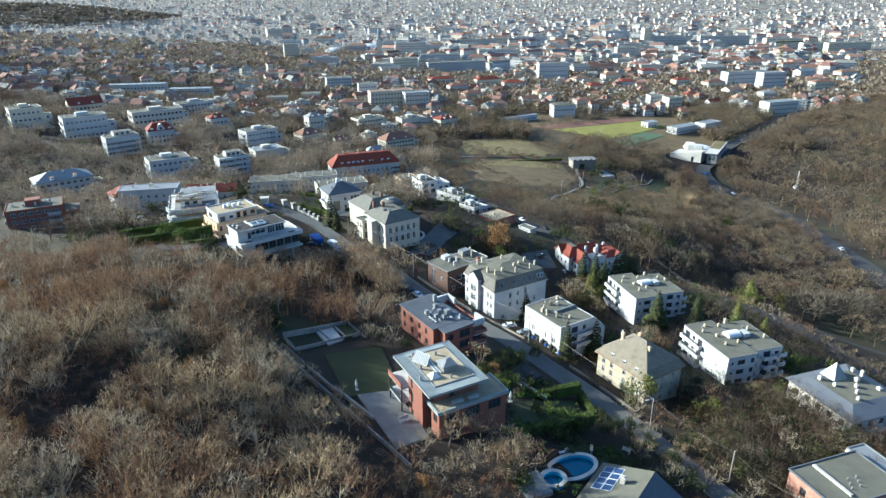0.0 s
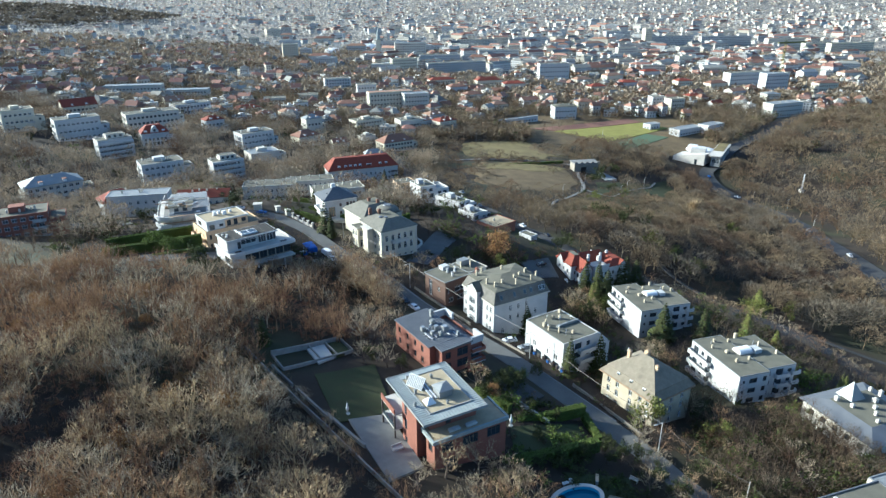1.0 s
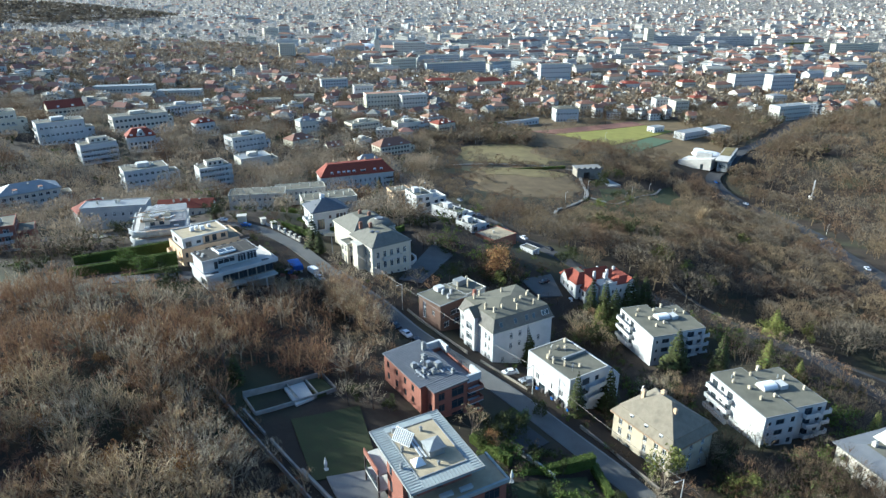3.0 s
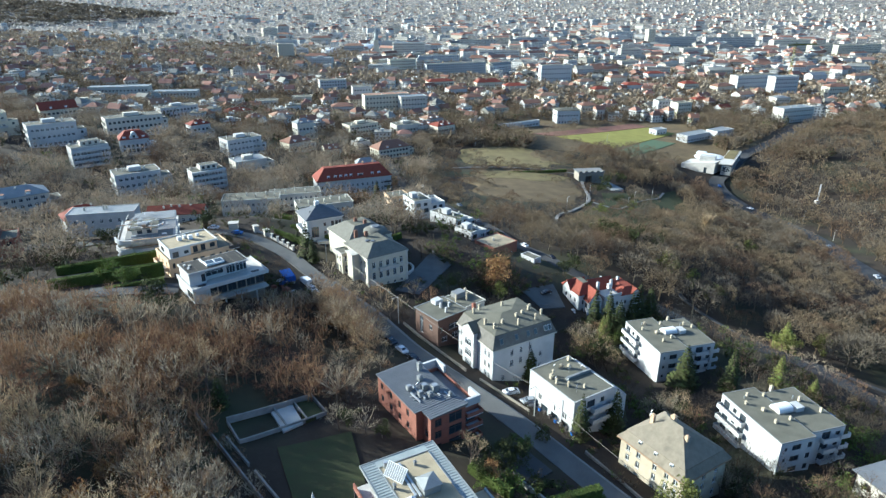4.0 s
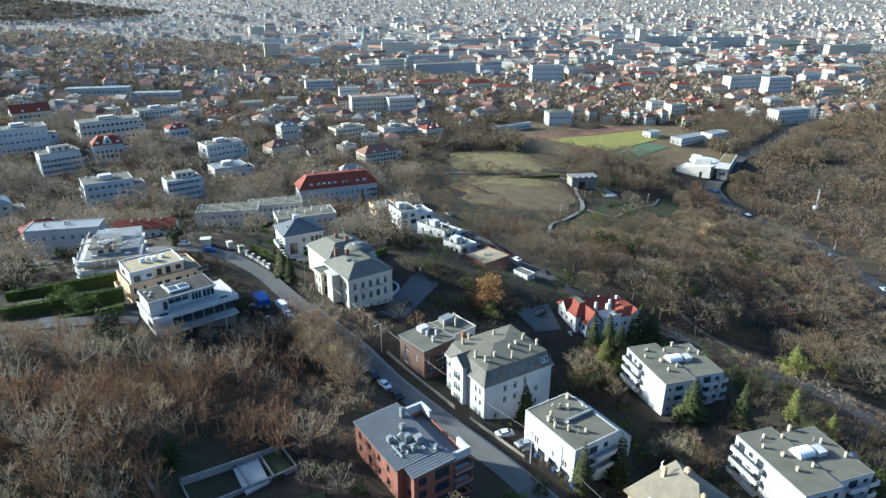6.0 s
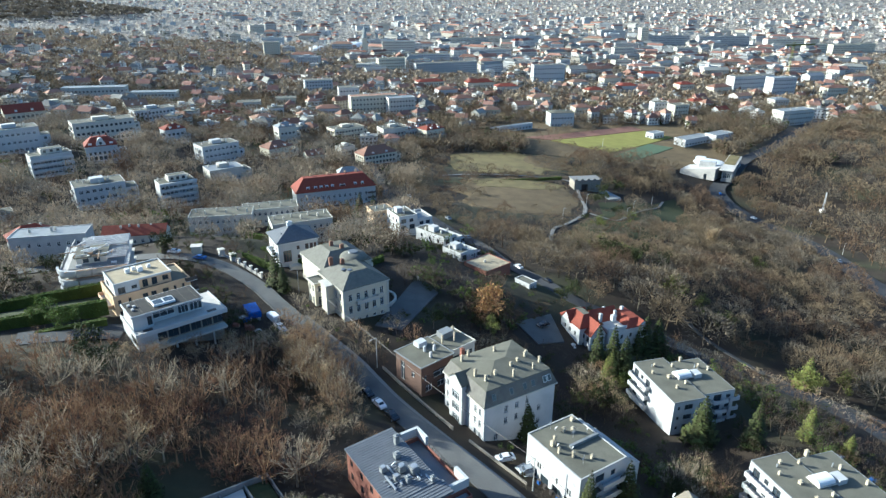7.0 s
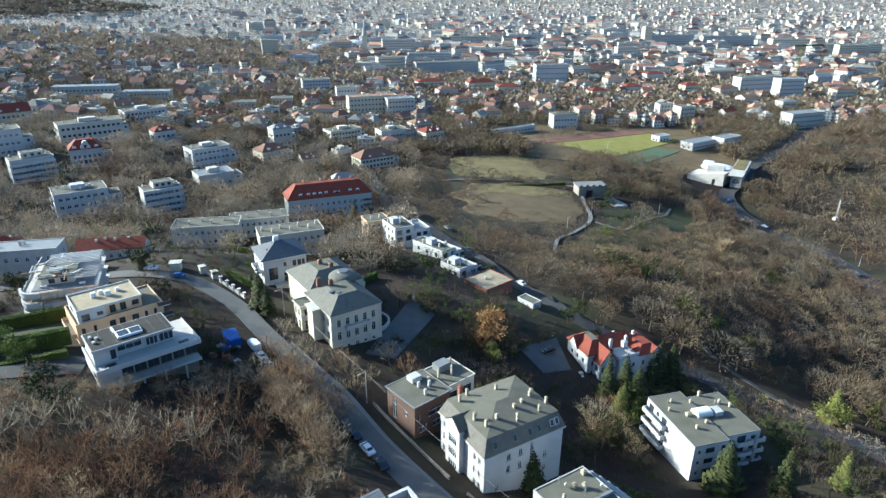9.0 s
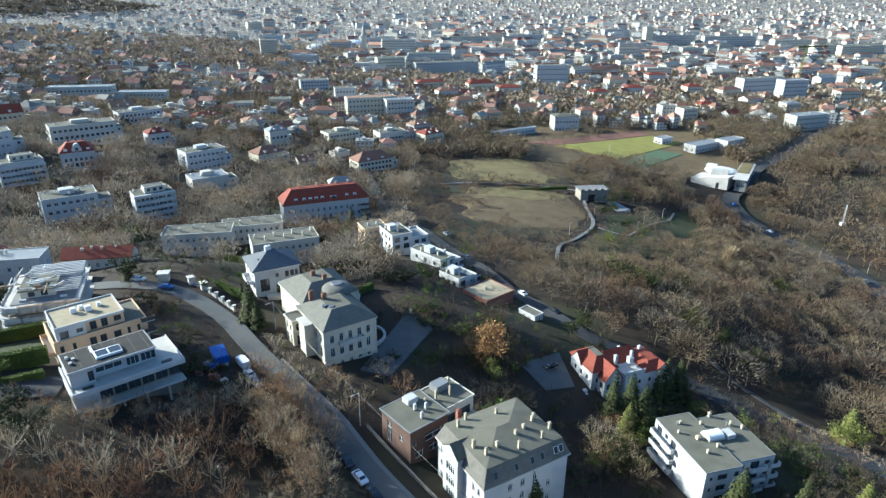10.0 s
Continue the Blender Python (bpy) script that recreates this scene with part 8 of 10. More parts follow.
# ---- the far town ----
def open_land(x, y):
    """Where the valley has fields, woods and parks instead of houses."""
    if y < 640 and x > -15:
        return True
    if x > 225 + 0.05 * y and y < 700:
        return True
    if x > 0.62 * y + 20 and y < 1100:
        return True
    if ((x + 1180) / 420) ** 2 + ((y - 1850) / 500) ** 2 < 1:
        return True
    if ((x - 1700) / 500) ** 2 + ((y - 4000) / 420) ** 2 < 1:
        return True
    return 90 < x < 250 and y < 690


def far_houses(seed, count, lo, hi, even_spread=False, long=(8, 14), deep=(8, 11), high=(6, 11.5), side=(-0.78, 0.78)):
    rng = np.random.default_rng(seed)
    vs, ts, slots, o = [], [], [], 0
    cube = np.array([(-1, -1, 0), (1, -1, 0), (1, 1, 0), (-1, 1, 0), (-1, -1, 1), (1, -1, 1), (1, 1, 1), (-1, 1, 1)], float) * (0.5, 0.5, 1)
    walls = [(0, 1, 5), (0, 5, 4), (1, 2, 6), (1, 6, 5), (2, 3, 7), (2, 7, 6), (3, 0, 4), (3, 4, 7), (4, 5, 6), (4, 6, 7)]
    made = 0
    while made < count:
        d = lo * hi / (lo + rng.random() * (hi - lo))
        if even_spread:
            d = lo + (hi - lo) * rng.random() ** 0.8
        x, y = rng.uniform(*side) * d + 5, d
        if open_land(x, y) or any((x - a) ** 2 + (y - b) ** 2 < (r + 6) ** 2 for a, b, r in FOOT):
            continue
        made += 1
        z = hz(x, y) - 2
        lx, ly = rng.uniform(*long), rng.uniform(*deep)
        h = rng.uniform(*high) + 2
        flat = rng.random() < 0.27
        yaw = rng.normal(0.25, 0.5)
        c, s = math.cos(yaw), math.sin(yaw)
        wall = int(rng.choice(3, p=(0.5, 0.3, 0.2)))
        roof = 3 + int(rng.choice(4, p=(0.1, 0.3, 0.3, 0.3))) if not flat else int(rng.choice((7, 8)))

        def put(v, t, sl):
            nonlocal o
            v = np.asarray(v, float)
            q = np.stack([v[:, 0] * c - v[:, 1] * s + x, v[:, 0] * s + v[:, 1] * c + y, v[:, 2] + z], -1)
            vs.append(q)
            ts.append(np.asarray(t) + o)
            slots.append(np.full(len(t), sl))
            o += len(q)

        put(cube * (lx, ly, h), walls[:8], wall)
        if flat:
            put(cube * (lx + 0.5, ly + 0.5, 0.5) + (0, 0, h), walls, roof)
            put(cube * (lx * 0.2, ly * 0.3, 1.8) + (rng.uniform(-0.2, 0.2) * lx, 0, h + 0.5), walls, 0)
        else:
            rise, ov = rng.uniform(2.4, 4.2), 0.6
            ins = rng.choice((0.02, 0.5)) * ly
            a, b = lx / 2 + ov, ly / 2 + ov
            v = [(-a, -b, h - 0.3), (a, -b, h - 0.3), (a, b, h - 0.3), (-a, b, h - 0.3), (-a + ins, 0, h + rise), (a - ins, 0, h + rise)]
            put(v, [(0, 1, 5), (0, 5, 4), (2, 3, 4), (2, 4, 5), (1, 2, 5), (3, 0, 4)], roof)
        put(cube * (0.9, 0.7, 2.6) + (rng.uniform(-0.3, 0.3) * lx, rng.uniform(-0.15, 0.15) * ly, h + (0.2 if flat else 1.2)), walls, 0)
        # windows, a little proud of the two sides that face the valley
        fl = max(1, int((h - 2) / 3.1))
        if y < 1700:
            bay = 3.2
            for f in range(fl):
                zz = 3.2 + f * 3.05
                for u in np.arange(-lx / 2 + 1.3, lx / 2 - 1.0, bay):
                    put([(u, -ly / 2 - 0.04, zz), (u + 1.3, -ly / 2 - 0.04, zz), (u + 1.3, -ly / 2 - 0.04, zz + 1.5), (u, -ly / 2 - 0.04, zz + 1.5)], [(0, 1, 2), (0, 2, 3)], 9)
                for u in np.arange(-ly / 2 + 1.3, ly / 2 - 1.0, bay):
                    put([(-lx / 2 - 0.04, u + 1.3, zz), (-lx / 2 - 0.04, u, zz), (-lx / 2 - 0.04, u, zz + 1.5), (-lx / 2 - 0.04, u + 1.3, zz + 1.5)], [(0, 1, 2), (0, 2, 3)], 9)
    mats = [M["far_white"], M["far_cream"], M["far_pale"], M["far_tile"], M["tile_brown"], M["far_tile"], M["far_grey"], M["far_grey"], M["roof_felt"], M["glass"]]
    me = tri_mesh("town", np.concatenate(vs), np.concatenate(ts), mats, np.concatenate(slots))
    me.shade_flat()
    return me


tagged(new("distant_houses", far_houses(41, 1450, 560, 4700)), "countless small pale houses with red and grey roofs", "houses", kind="stuff")
tagged(new("distant_houses", far_houses(45, 2400, 1800, 4850, True)), "tiny pale houses scattered over the far hills", "houses", kind="stuff")

tagged(new("distant_flats", far_houses(47, 420, 1000, 2600, False, (16, 38), (11, 15), (9, 16), (-0.12, 0.62))), "dense terraces of pale city flats on the valley floor", "buildings", kind="stuff")


def city_blocks(seed, count):
    """Large blocks on the valley floor, each a thing with walls, roof and roof house."""
    rng = random.Random(seed)
    made = 0
    while made < count:
        d = 1050 * 2700 / (1050 + rng.random() * 1650)
        x, y = (0.12 + rng.uniform(-0.42, 0.42)) * d, d
        if open_land(x, y) or any((x - a) ** 2 + (y - b) ** 2 < (r + 25) ** 2 for a, b, r in FOOT):
            continue
        made += 1
        lx, ly, h = rng.uniform(18, 46), rng.uniform(13, 18), rng.uniform(11, 20)
        wall = rng.choice(("far_white", "far_cream", "far_pale", "plaster_grey"))
        ob = thing("city_block", x, y, hz(x, y) - 2, math.degrees(rng.gauss(0.2, 0.35)), "distant " + {"far_white": "white", "far_cream": "cream", "far_pale": "pale", "plaster_grey": "grey"}[wall] + " city block with rows of windows", "building", "valley blocks")
        bm = bmesh.new()
        nf, nb = int(h / 3.3), int(lx / 3.2)
        S = [(lx * (k + 0.3) / nb, 2.5 + 3.3 * f, lx * (k + 0.7) / nb, 4.0 + 3.3 * f) for f in range(nf) for k in range(nb) if 4.2 + 3.3 * f < h + 1.8]
        wall_into(bm, (-lx / 2, -ly / 2), (lx / 2, -ly / 2), 0, h + 2, S, depth=0.5)
        n2 = int(ly / 3.2)
        W2 = [(ly * (k + 0.3) / n2, 2.5 + 3.3 * f, ly * (k + 0.7) / n2, 4.0 + 3.3 * f) for f in range(nf) for k in range(n2) if 4.2 + 3.3 * f < h + 1.8]
        wall_into(bm, (-lx / 2, ly / 2), (-lx / 2, -ly / 2), 0, h + 2, W2, depth=0.5)
        wall_into(bm, (lx / 2, -ly / 2), (lx / 2, ly / 2), 0, h + 2, [])
        wall_into(bm, (lx / 2, ly / 2), (-lx / 2, ly / 2), 0, h + 2, [])
        part("wall", bm, M[wall], ob)
        part("glazing", box(-lx / 2 + 0.5, -ly / 2 + 0.5, 0.2, lx / 2 - 0.5, ly / 2 - 0.5, h + 1.8), M["glass"], ob)
        if rng.random() < 0.35:
            hip_roof(ob, -lx / 2, -ly / 2, lx / 2, ly / 2, h + 2.2, 4.0, M[rng.choice(("tile_orange", "tile_brown", "tile_red"))], over=0.5)
        else:
            flat_roof(ob, -lx / 2, -ly / 2, lx / 2, ly / 2, h + 2.004, M[rng.choice(("roof_felt", "roof_zinc"))], 0.6, coping=M[wall])
            part("roof_house", box(-lx * 0.2, -2.5, h + 2.1, lx * 0.05, 3, h + 4.6), M[wall], ob)


city_blocks(43, 75)

mast = thing("church_tower", -117, 1240, hz(-117, 1240), 0, "slim pale tower with pointed green spire", "tower")
part("shaft", box(-4, -4, 0, 4, 4, 34), M["plaster_cream"], mast)
part("spire", cyl(0, 0, 34.003, 58, 4.4, 0.3, 8), M["copper"], mast)
crane = thing("tower_crane", 432, 846, hz(432, 846), 20, "yellow-green tower crane above the hospital", "crane")
bm = bmesh.new()
for k in range(22):
    z = 3.0 * k
    for cx, cy in ((-1, -1), (1, -1), (1, 1), (-1, 1)):
        box_into(bm, cx - 0.15, cy - 0.15, z, cx + 0.15, cy + 0.15, z + 3.0)
    box_into(bm, -1.1, -1.1, z + 2.8, 1.1, 1.1, z + 3.0)
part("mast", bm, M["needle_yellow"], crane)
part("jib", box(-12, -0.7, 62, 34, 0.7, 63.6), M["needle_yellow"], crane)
part("counterweight", box(-12, -1.2, 59, -8, 1.2, 61.9), M["concrete"], crane)
for x, y, r in ((-215, 1330, 17), (-155, 1400, 24)):
    dm = thing("air_dome", x, y, hz(x, y), 0, "white inflated sports dome in the valley", "dome")
    bm = bmesh.new()
    bmesh.ops.create_uvsphere(bm, u_segments=24, v_segments=12, radius=r, matrix=Matrix.Diagonal((1.2, 0.9, 0.55, 1)))
    part("membrane", bm, M["white_paint"], dm, "", True)
patch("sports_field", ((-240, 1050), (-110, 1050), (-100, 1130), (-240, 1130)), M["turf"], "green sports field in the valley", "field", 0.8, flat=-35)

# ---- woods, garden trees and hedges ----
for q in ((-112, 203), (-104, 206), (-97, 210), (-90, 213), (-84, 211), (-108, 214), (-100, 219), (-92, 222), (-90, 198), (-82, 201)):
    clear(*q, 5)

def line_distance(x, y, line):
    best = 1e9
    for (ax, ay), (bx, by) in zip(line, line[1:]):
        dx, dy = bx - ax, by - ay
        t = max(0.0, min(1.0, ((x - ax) * dx + (y - ay) * dy) / (dx * dx + dy * dy)))
        best = min(best, (x - ax - t * dx) ** 2 + (y - ay - t * dy) ** 2)
    return math.sqrt(best)


def free(x, y, pad=0.0):
    if any((x - a) ** 2 + (y - b) ** 2 < (r + pad) ** 2 for a, b, r in FOOT):
        return False
    return line_distance(x, y, STREET) > 6.2 and line_distance(x, y, LANE) > 4.2 and line_distance(x, y, HIGHWAY) > 11 and line_distance(x + 9, y + 10, HIGHWAY) > 9


def west_of_street(x, y):
    for (ax, ay), (bx, by) in zip(STREET, STREET[1:]):
        if ay <= y <= by:
            return x < ax + (bx - ax) * (y - ay) / (by - ay)
    return x < 60 if y < 60 else x < -90


def scatter(seed, x0, y0, x1, y1, step, test, lo, hi, wide=(0.85, 1.2)):
    """Jittered rows of x, y, z, height, width over a rectangle, where the test holds."""
    rng = np.random.default_rng(seed)
    out = []
    for gy in np.arange(y0, y1, step):
        for gx in np.arange(x0, x1, step):
            x, y = gx + rng.uniform(-0.55, 0.55) * step, gy + rng.uniform(-0.55, 0.55) * step
            if test(x, y) and free(x, y):
                if abs(x) > 0.73 * y + 18:
                    continue
                h = rng.uniform(lo, hi) * (1 + 0.45 * noise.noise(Vector((x * 0.05, y * 0.05, 17))))
                if not (x > 58 and y < 152) and any(abs(x - a) < r + 3 and b - r - 14 < y < b + r for a, b, r in FOOT):
                    h *= rng.uniform(0.3, 0.6) if y < 275 else rng.uniform(0.35, 0.65)
                out.append((x, y, hz(x, y) - 0.2, h, rng.uniform(*wide)))
    return out


def in_wood(x, y):
    if not west_of_street(x, y) or y > 207 - max(0.0, (x + 20)) * 0.0:
        return False
    if y > 96 and y < 150 and x > -44 + (139 - y) * 0.86 + 0.5 and y < 152 and x > -48:
        return x > 9 and y < 103
    if x < -70 and y > 196:
        return False
    if x < -84 and 190 < y:
        return False
    return True


for q in ((-52, 304), (-62, 306), (-87, 308), (-77, 309), (-96, 309), (-46, 378), (-60, 374), (-33, 384)):
    clear(*q, 8)
SHRUBS = [M["shrub"], M["shrub_grey"], M["shrub_brown"]]
SLOPE_TWIGS = [M["slope_twig"], M["slope_grey"], M["slope_brown"]]
TWIGS = [M["twig"], M["twig_grey"], M["twig_brown"]]
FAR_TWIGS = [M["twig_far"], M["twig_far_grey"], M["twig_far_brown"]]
MID_BARE = [join_arrays(broom_tree(260 + k, 9, 0, 0, 0.42, 2.9, False, 620, True)) for k in range(6)]
WOOD = scatter(11, -150, 40, 22, 207, 3.7, in_wood, 6.8, 10.2, (0.95, 1.35))
WOOD = [(x, y, z, h * (0.5 if x > -16 and y < 96 else 1.25 if x > -46 and y < 106 else 1.0), wf) for x, y, z, h, wf in WOOD]
WOOD = [r for r in WOOD if noise.noise(Vector((r[0] * 0.07, r[1] * 0.07, 30))) > -0.26]
rows_near = [r for r in WOOD if -72 < r[0] and 62 < r[1] < 160]
rng_t = np.random.default_rng(3)
order = rng_t.permutation(len(rows_near))
single = {int(k) for k in order[:95]}
rest = [r for r in WOOD if not (-72 < r[0] and 62 < r[1] < 160)] + [r for k, r in enumerate(rows_near) if k not in single]
for k in sorted(single):
    x, y, z, h, wf = rows_near[k]
    # north of y 126 brown crowns put the hollow's shade into the colour
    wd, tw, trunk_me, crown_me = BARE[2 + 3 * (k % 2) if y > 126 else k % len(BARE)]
    plant("tree", trunk_me, crown_me, x, y, h, wf, "bare grey-brown deciduous tree of the hillside wood", "tree", "woodland trees", yaw=k * 1.7, z=z)
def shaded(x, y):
    """The hollow north of the walled garden; brown, thinly set saplings stand in for its shade."""
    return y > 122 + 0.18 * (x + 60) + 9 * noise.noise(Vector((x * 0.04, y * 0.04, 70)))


SAPLING = [join_arrays(broom_tree(170 + k, 8, 5, 4, 0.36, 1.15, True, 120)) for k in range(5)]
v, t, kd = scatter_arrays([join_arrays([b[0], b[1]]) for b in BARE], [r for r in rest if not shaded(r[0], r[1])], np.random.default_rng(21))
tagged(new("woodland", tri_mesh("woodland", v, t, TWIGS, kd)), "dense leafless winter wood on the hillside", "trees", kind="stuff")
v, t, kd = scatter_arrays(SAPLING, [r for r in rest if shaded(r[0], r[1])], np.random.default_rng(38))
tagged(new("woodland", tri_mesh("woodland", v, t, [M["twig_brown"], M["twig_grey"], M["twig_brown"]], kd)), "thin leafless wood whose brown twigs carry the hollow's shade", "trees", kind="stuff")


def garden_test(x, y):
    lane_x = np.interp(y, [p[1] for p in LANE], [p[0] for p in LANE])
    if x > lane_x - 5 or (y < 250 and x > lane_x - 22 and noise.noise(Vector((x * 0.08, y * 0.08, 8))) < 0.0):
        return False
    return (not west_of_street(x, y)) and noise.noise(Vector((x * 0.06, y * 0.06, 3))) > -0.3


GARDEN = scatter(12, 20, 62, 130, 345, 3.9, garden_test, 5.0, 9.5)
GARDEN += scatter(26, 44, 66, 118, 136, 3.8, lambda x, y: not west_of_street(x, y), 5.5, 8.5, (1.0, 1.35))
GARDEN += scatter(27, 30, 70, 62, 113, 4.0, lambda x, y: west_of_street(x, y) and not (23 < x < 40 and 99 < y < 112), 4.0, 7.0, (1.0, 1.35))
GARDEN += scatter(13, -118, 235, 20, 345, 4.6, lambda x, y: not west_of_street(x, y) and noise.noise(Vector((x * 0.06, y * 0.06, 5))) > -0.15, 5.5, 9.0)
GARDEN += scatter(18, -76, 203, -8, 262, 3.4, lambda x, y: west_of_street(x, y), 2.5, 5.5, (1.1, 1.6))
GARDEN += scatter(19, -34, 205, 30, 262, 4.6, lambda x, y: not west_of_street(x, y), 3.5, 7.5, (1.0, 1.4))
GARDEN += scatter(24, -140, 205, -76, 285, 4.4, lambda x, y: True, 4.0, 8.5, (1.0, 1.4))
GARDEN = [(x, y, z, h * (0.5 if -112 < x < -28 and 266 < y < 314 else 1.0), wf) for x, y, z, h, wf in GARDEN]
v, t, kd = scatter_arrays(LITE, GARDEN, np.random.default_rng(22))
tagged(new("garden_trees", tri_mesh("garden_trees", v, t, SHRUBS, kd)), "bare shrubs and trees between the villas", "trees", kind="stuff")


# dark evergreen bushes in the gardens, and the low red-brown undergrowth of the wood
BUSH = [leaf_cloud(520 + k, 240, 6, 0.034, 0.2, 0.6, 0.5) for k in range(4)]
SHADY = [(x, y, z, h * rng_t.uniform(0.45, 0.8), wf * 1.25) for x, y, z, h, wf in GARDEN if noise.noise(Vector((x * 0.09, y * 0.09, 21))) > -0.12]
SHADY += [(x, y, hz(x, y) - 0.2, rng_t.uniform(2.5, 5.5), 1.3) for x, y in ((52 + 30 * rng_t.random(), 212 + 36 * rng_t.random()) for _ in range(70)) if free(x, y)]
SHADY += [(x, y, hz(x, y) - 0.2, rng_t.uniform(2.0, 4.5), 1.3) for x, y in ((12 + 26 * rng_t.random(), 94 + 40 * rng_t.random()) for _ in range(60)) if free(x, y) and noise.noise(Vector((x * 0.1, y * 0.1, 2))) > 0.0]
v, t, kd = scatter_arrays(BUSH, SHADY, np.random.default_rng(28))
tagged(new("evergreen_shrubs", tri_mesh("evergreen_shrubs", v, t, [M["needle"], M["hedge_leaf"], M["needle"]], kd)), "dark evergreen shrubs between the villas", "shrubs", kind="stuff")
UNDER = scatter(20, -110, 50, 18, 205, 2.8, in_wood, 2.2, 5.2, (1.0, 1.5))
LOW_BUSH = [canopy_tree(280 + k, 120, 0.018, 0.2, 6) for k in range(4)]
v, t, kd = scatter_arrays(LOW_BUSH, UNDER, np.random.default_rng(29))
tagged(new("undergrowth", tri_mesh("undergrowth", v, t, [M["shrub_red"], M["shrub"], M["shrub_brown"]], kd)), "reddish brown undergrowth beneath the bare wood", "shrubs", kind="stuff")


def slope_test(x, y):
    lane_x = np.interp(y, [p[1] for p in LANE], [p[0] for p in LANE])
    if x < lane_x + (np.interp(y, (150, 235, 262), (34, 26, 8)) if y < 262 else 4):
        return False
    if 14 < x < 102 and 388 < y < 575:
        return noise.noise(Vector((x * 0.05, y * 0.05, 1))) > 0.4
    if 100 < x < 165 and 400 < y < 480:
        return noise.noise(Vector((x * 0.06, y * 0.06, 2))) > 0.2
    return not (80 < x < 250 and y > 555)


SLOPE = scatter(14, -20, 150, 240, 560, 8.0, slope_test, 8.5, 13.5, (0.95, 1.35))
SLOPE = [(x, y, z, h * (0.6 if x < 112 and 335 < y < 575 else 1.0), wf) for x, y, z, h, wf in SLOPE]
v, t, kd = scatter_arrays(MID_BARE, SLOPE, np.random.default_rng(23))
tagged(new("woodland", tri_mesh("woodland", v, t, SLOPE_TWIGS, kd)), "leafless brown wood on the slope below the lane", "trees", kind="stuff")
EAST = scatter(15, 205, 120, 640, 800, 9.2, lambda x, y: line_distance(x, y, HIGHWAY) > 9 and x < 0.86 * y + 120 and not (x < 262 and y > 540) and noise.noise(Vector((x * 0.02, y * 0.02, 7))) > -0.42, 9, 14, (1.05, 1.4))
v, t, kd = scatter_arrays(FAR_BARE, EAST, np.random.default_rng(24))
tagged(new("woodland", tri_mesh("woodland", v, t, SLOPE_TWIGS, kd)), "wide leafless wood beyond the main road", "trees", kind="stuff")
HILLSIDE = scatter(16, -420, 225, -8, 640, 6.7, lambda x, y: (y > 280 or x < -112) and abs(x) < 0.8 * y + 40 and noise.noise(Vector((x * 0.03, y * 0.03, 9))) > -0.4, 8.0, 13.5, (0.95, 1.3))
v, t, kd = scatter_arrays(FAR_BARE, HILLSIDE, np.random.default_rng(25))
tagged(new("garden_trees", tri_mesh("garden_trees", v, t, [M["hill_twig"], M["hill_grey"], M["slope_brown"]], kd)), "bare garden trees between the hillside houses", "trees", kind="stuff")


def valley_trees(seed, count):
    rng = np.random.default_rng(seed)
    out = []
    while len(out) < count:
        d = 560 * 4500 / (560 + rng.random() * (4500 - 560))
        x, y = rng.uniform(-0.76, 0.76) * d + 5, d
        if (80 < x < 245 and y < 690) or not free(x, y):
            continue
        if noise.noise(Vector((x * 0.006, y * 0.006, 4))) < -0.3:
            continue
        out.append((x, y, hz(x, y) - 0.5, rng.uniform(6, 11), rng.uniform(1.2, 1.8)))
    return out


TOWN_TREES = valley_trees(31, 27000)
NEAR_VALLEY = [(x, y, z, h * 1.3, wf) for x, y, z, h, wf in TOWN_TREES if y < 760]
v, t, kd = scatter_arrays([join_arrays(broom_tree(290 + k, 5, 0, 0, 0.5, 8.0, False, 26)) for k in range(4)], NEAR_VALLEY, np.random.default_rng(34))
tagged(new("valley_trees", tri_mesh("valley_trees", v, t, SLOPE_TWIGS, kd)), "bare trees at the edge of the valley town", "trees", kind="stuff")
v, t, kd = scatter_arrays([canopy_tree(270 + k, 17, 0.1, 0.2) for k in range(5)], [(x, y, z, h * 1.5, wf) for x, y, z, h, wf in TOWN_TREES if 760 <= y < 1350], np.random.default_rng(37))
tagged(new("valley_trees", tri_mesh("valley_trees", v, t, [M["hill_twig"], M["hill_grey"], M["slope_brown"]], kd)), "brown bare trees between the roofs of the town", "trees", kind="stuff")
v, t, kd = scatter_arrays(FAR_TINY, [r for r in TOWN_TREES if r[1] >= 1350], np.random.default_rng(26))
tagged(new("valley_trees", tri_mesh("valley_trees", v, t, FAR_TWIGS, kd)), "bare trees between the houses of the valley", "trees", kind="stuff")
TINY_GREEN = [leaf_cloud(600 + k, 26, 4, 0.09) for k in range(3)]
far_rng = np.random.default_rng(33)
RIM = []
while len(RIM) < 15000:
    y = 1700 + 3150 * far_rng.random() ** 0.8
    x = far_rng.uniform(-0.8, 0.8) * y
    RIM.append((x, y, hz(x, y) - 0.5, far_rng.uniform(9, 15), far_rng.uniform(1.6, 3.0)))
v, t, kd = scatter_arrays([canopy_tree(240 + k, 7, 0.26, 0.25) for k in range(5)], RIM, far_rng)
tagged(new("far_woods", tri_mesh("far_woods", v, t, FAR_TWIGS, kd)), "bare trees of the far hillsides with haze in their colour", "trees", kind="stuff")
GREEN = [(x, y, z, h * 0.75, wf * 0.8) for x, y, z, h, wf in HILLSIDE if noise.noise(Vector((x * 0.11, y * 0.11, 51))) > 0.3]
v, t, kd = scatter_arrays(BUSH, GREEN, np.random.default_rng(35))
tagged(new("hillside_evergreens", tri_mesh("hillside_evergreens", v, t, [M["needle"], M["needle"], M["hedge_leaf"]], kd)), "dark evergreen trees between the hillside houses", "trees", kind="stuff")
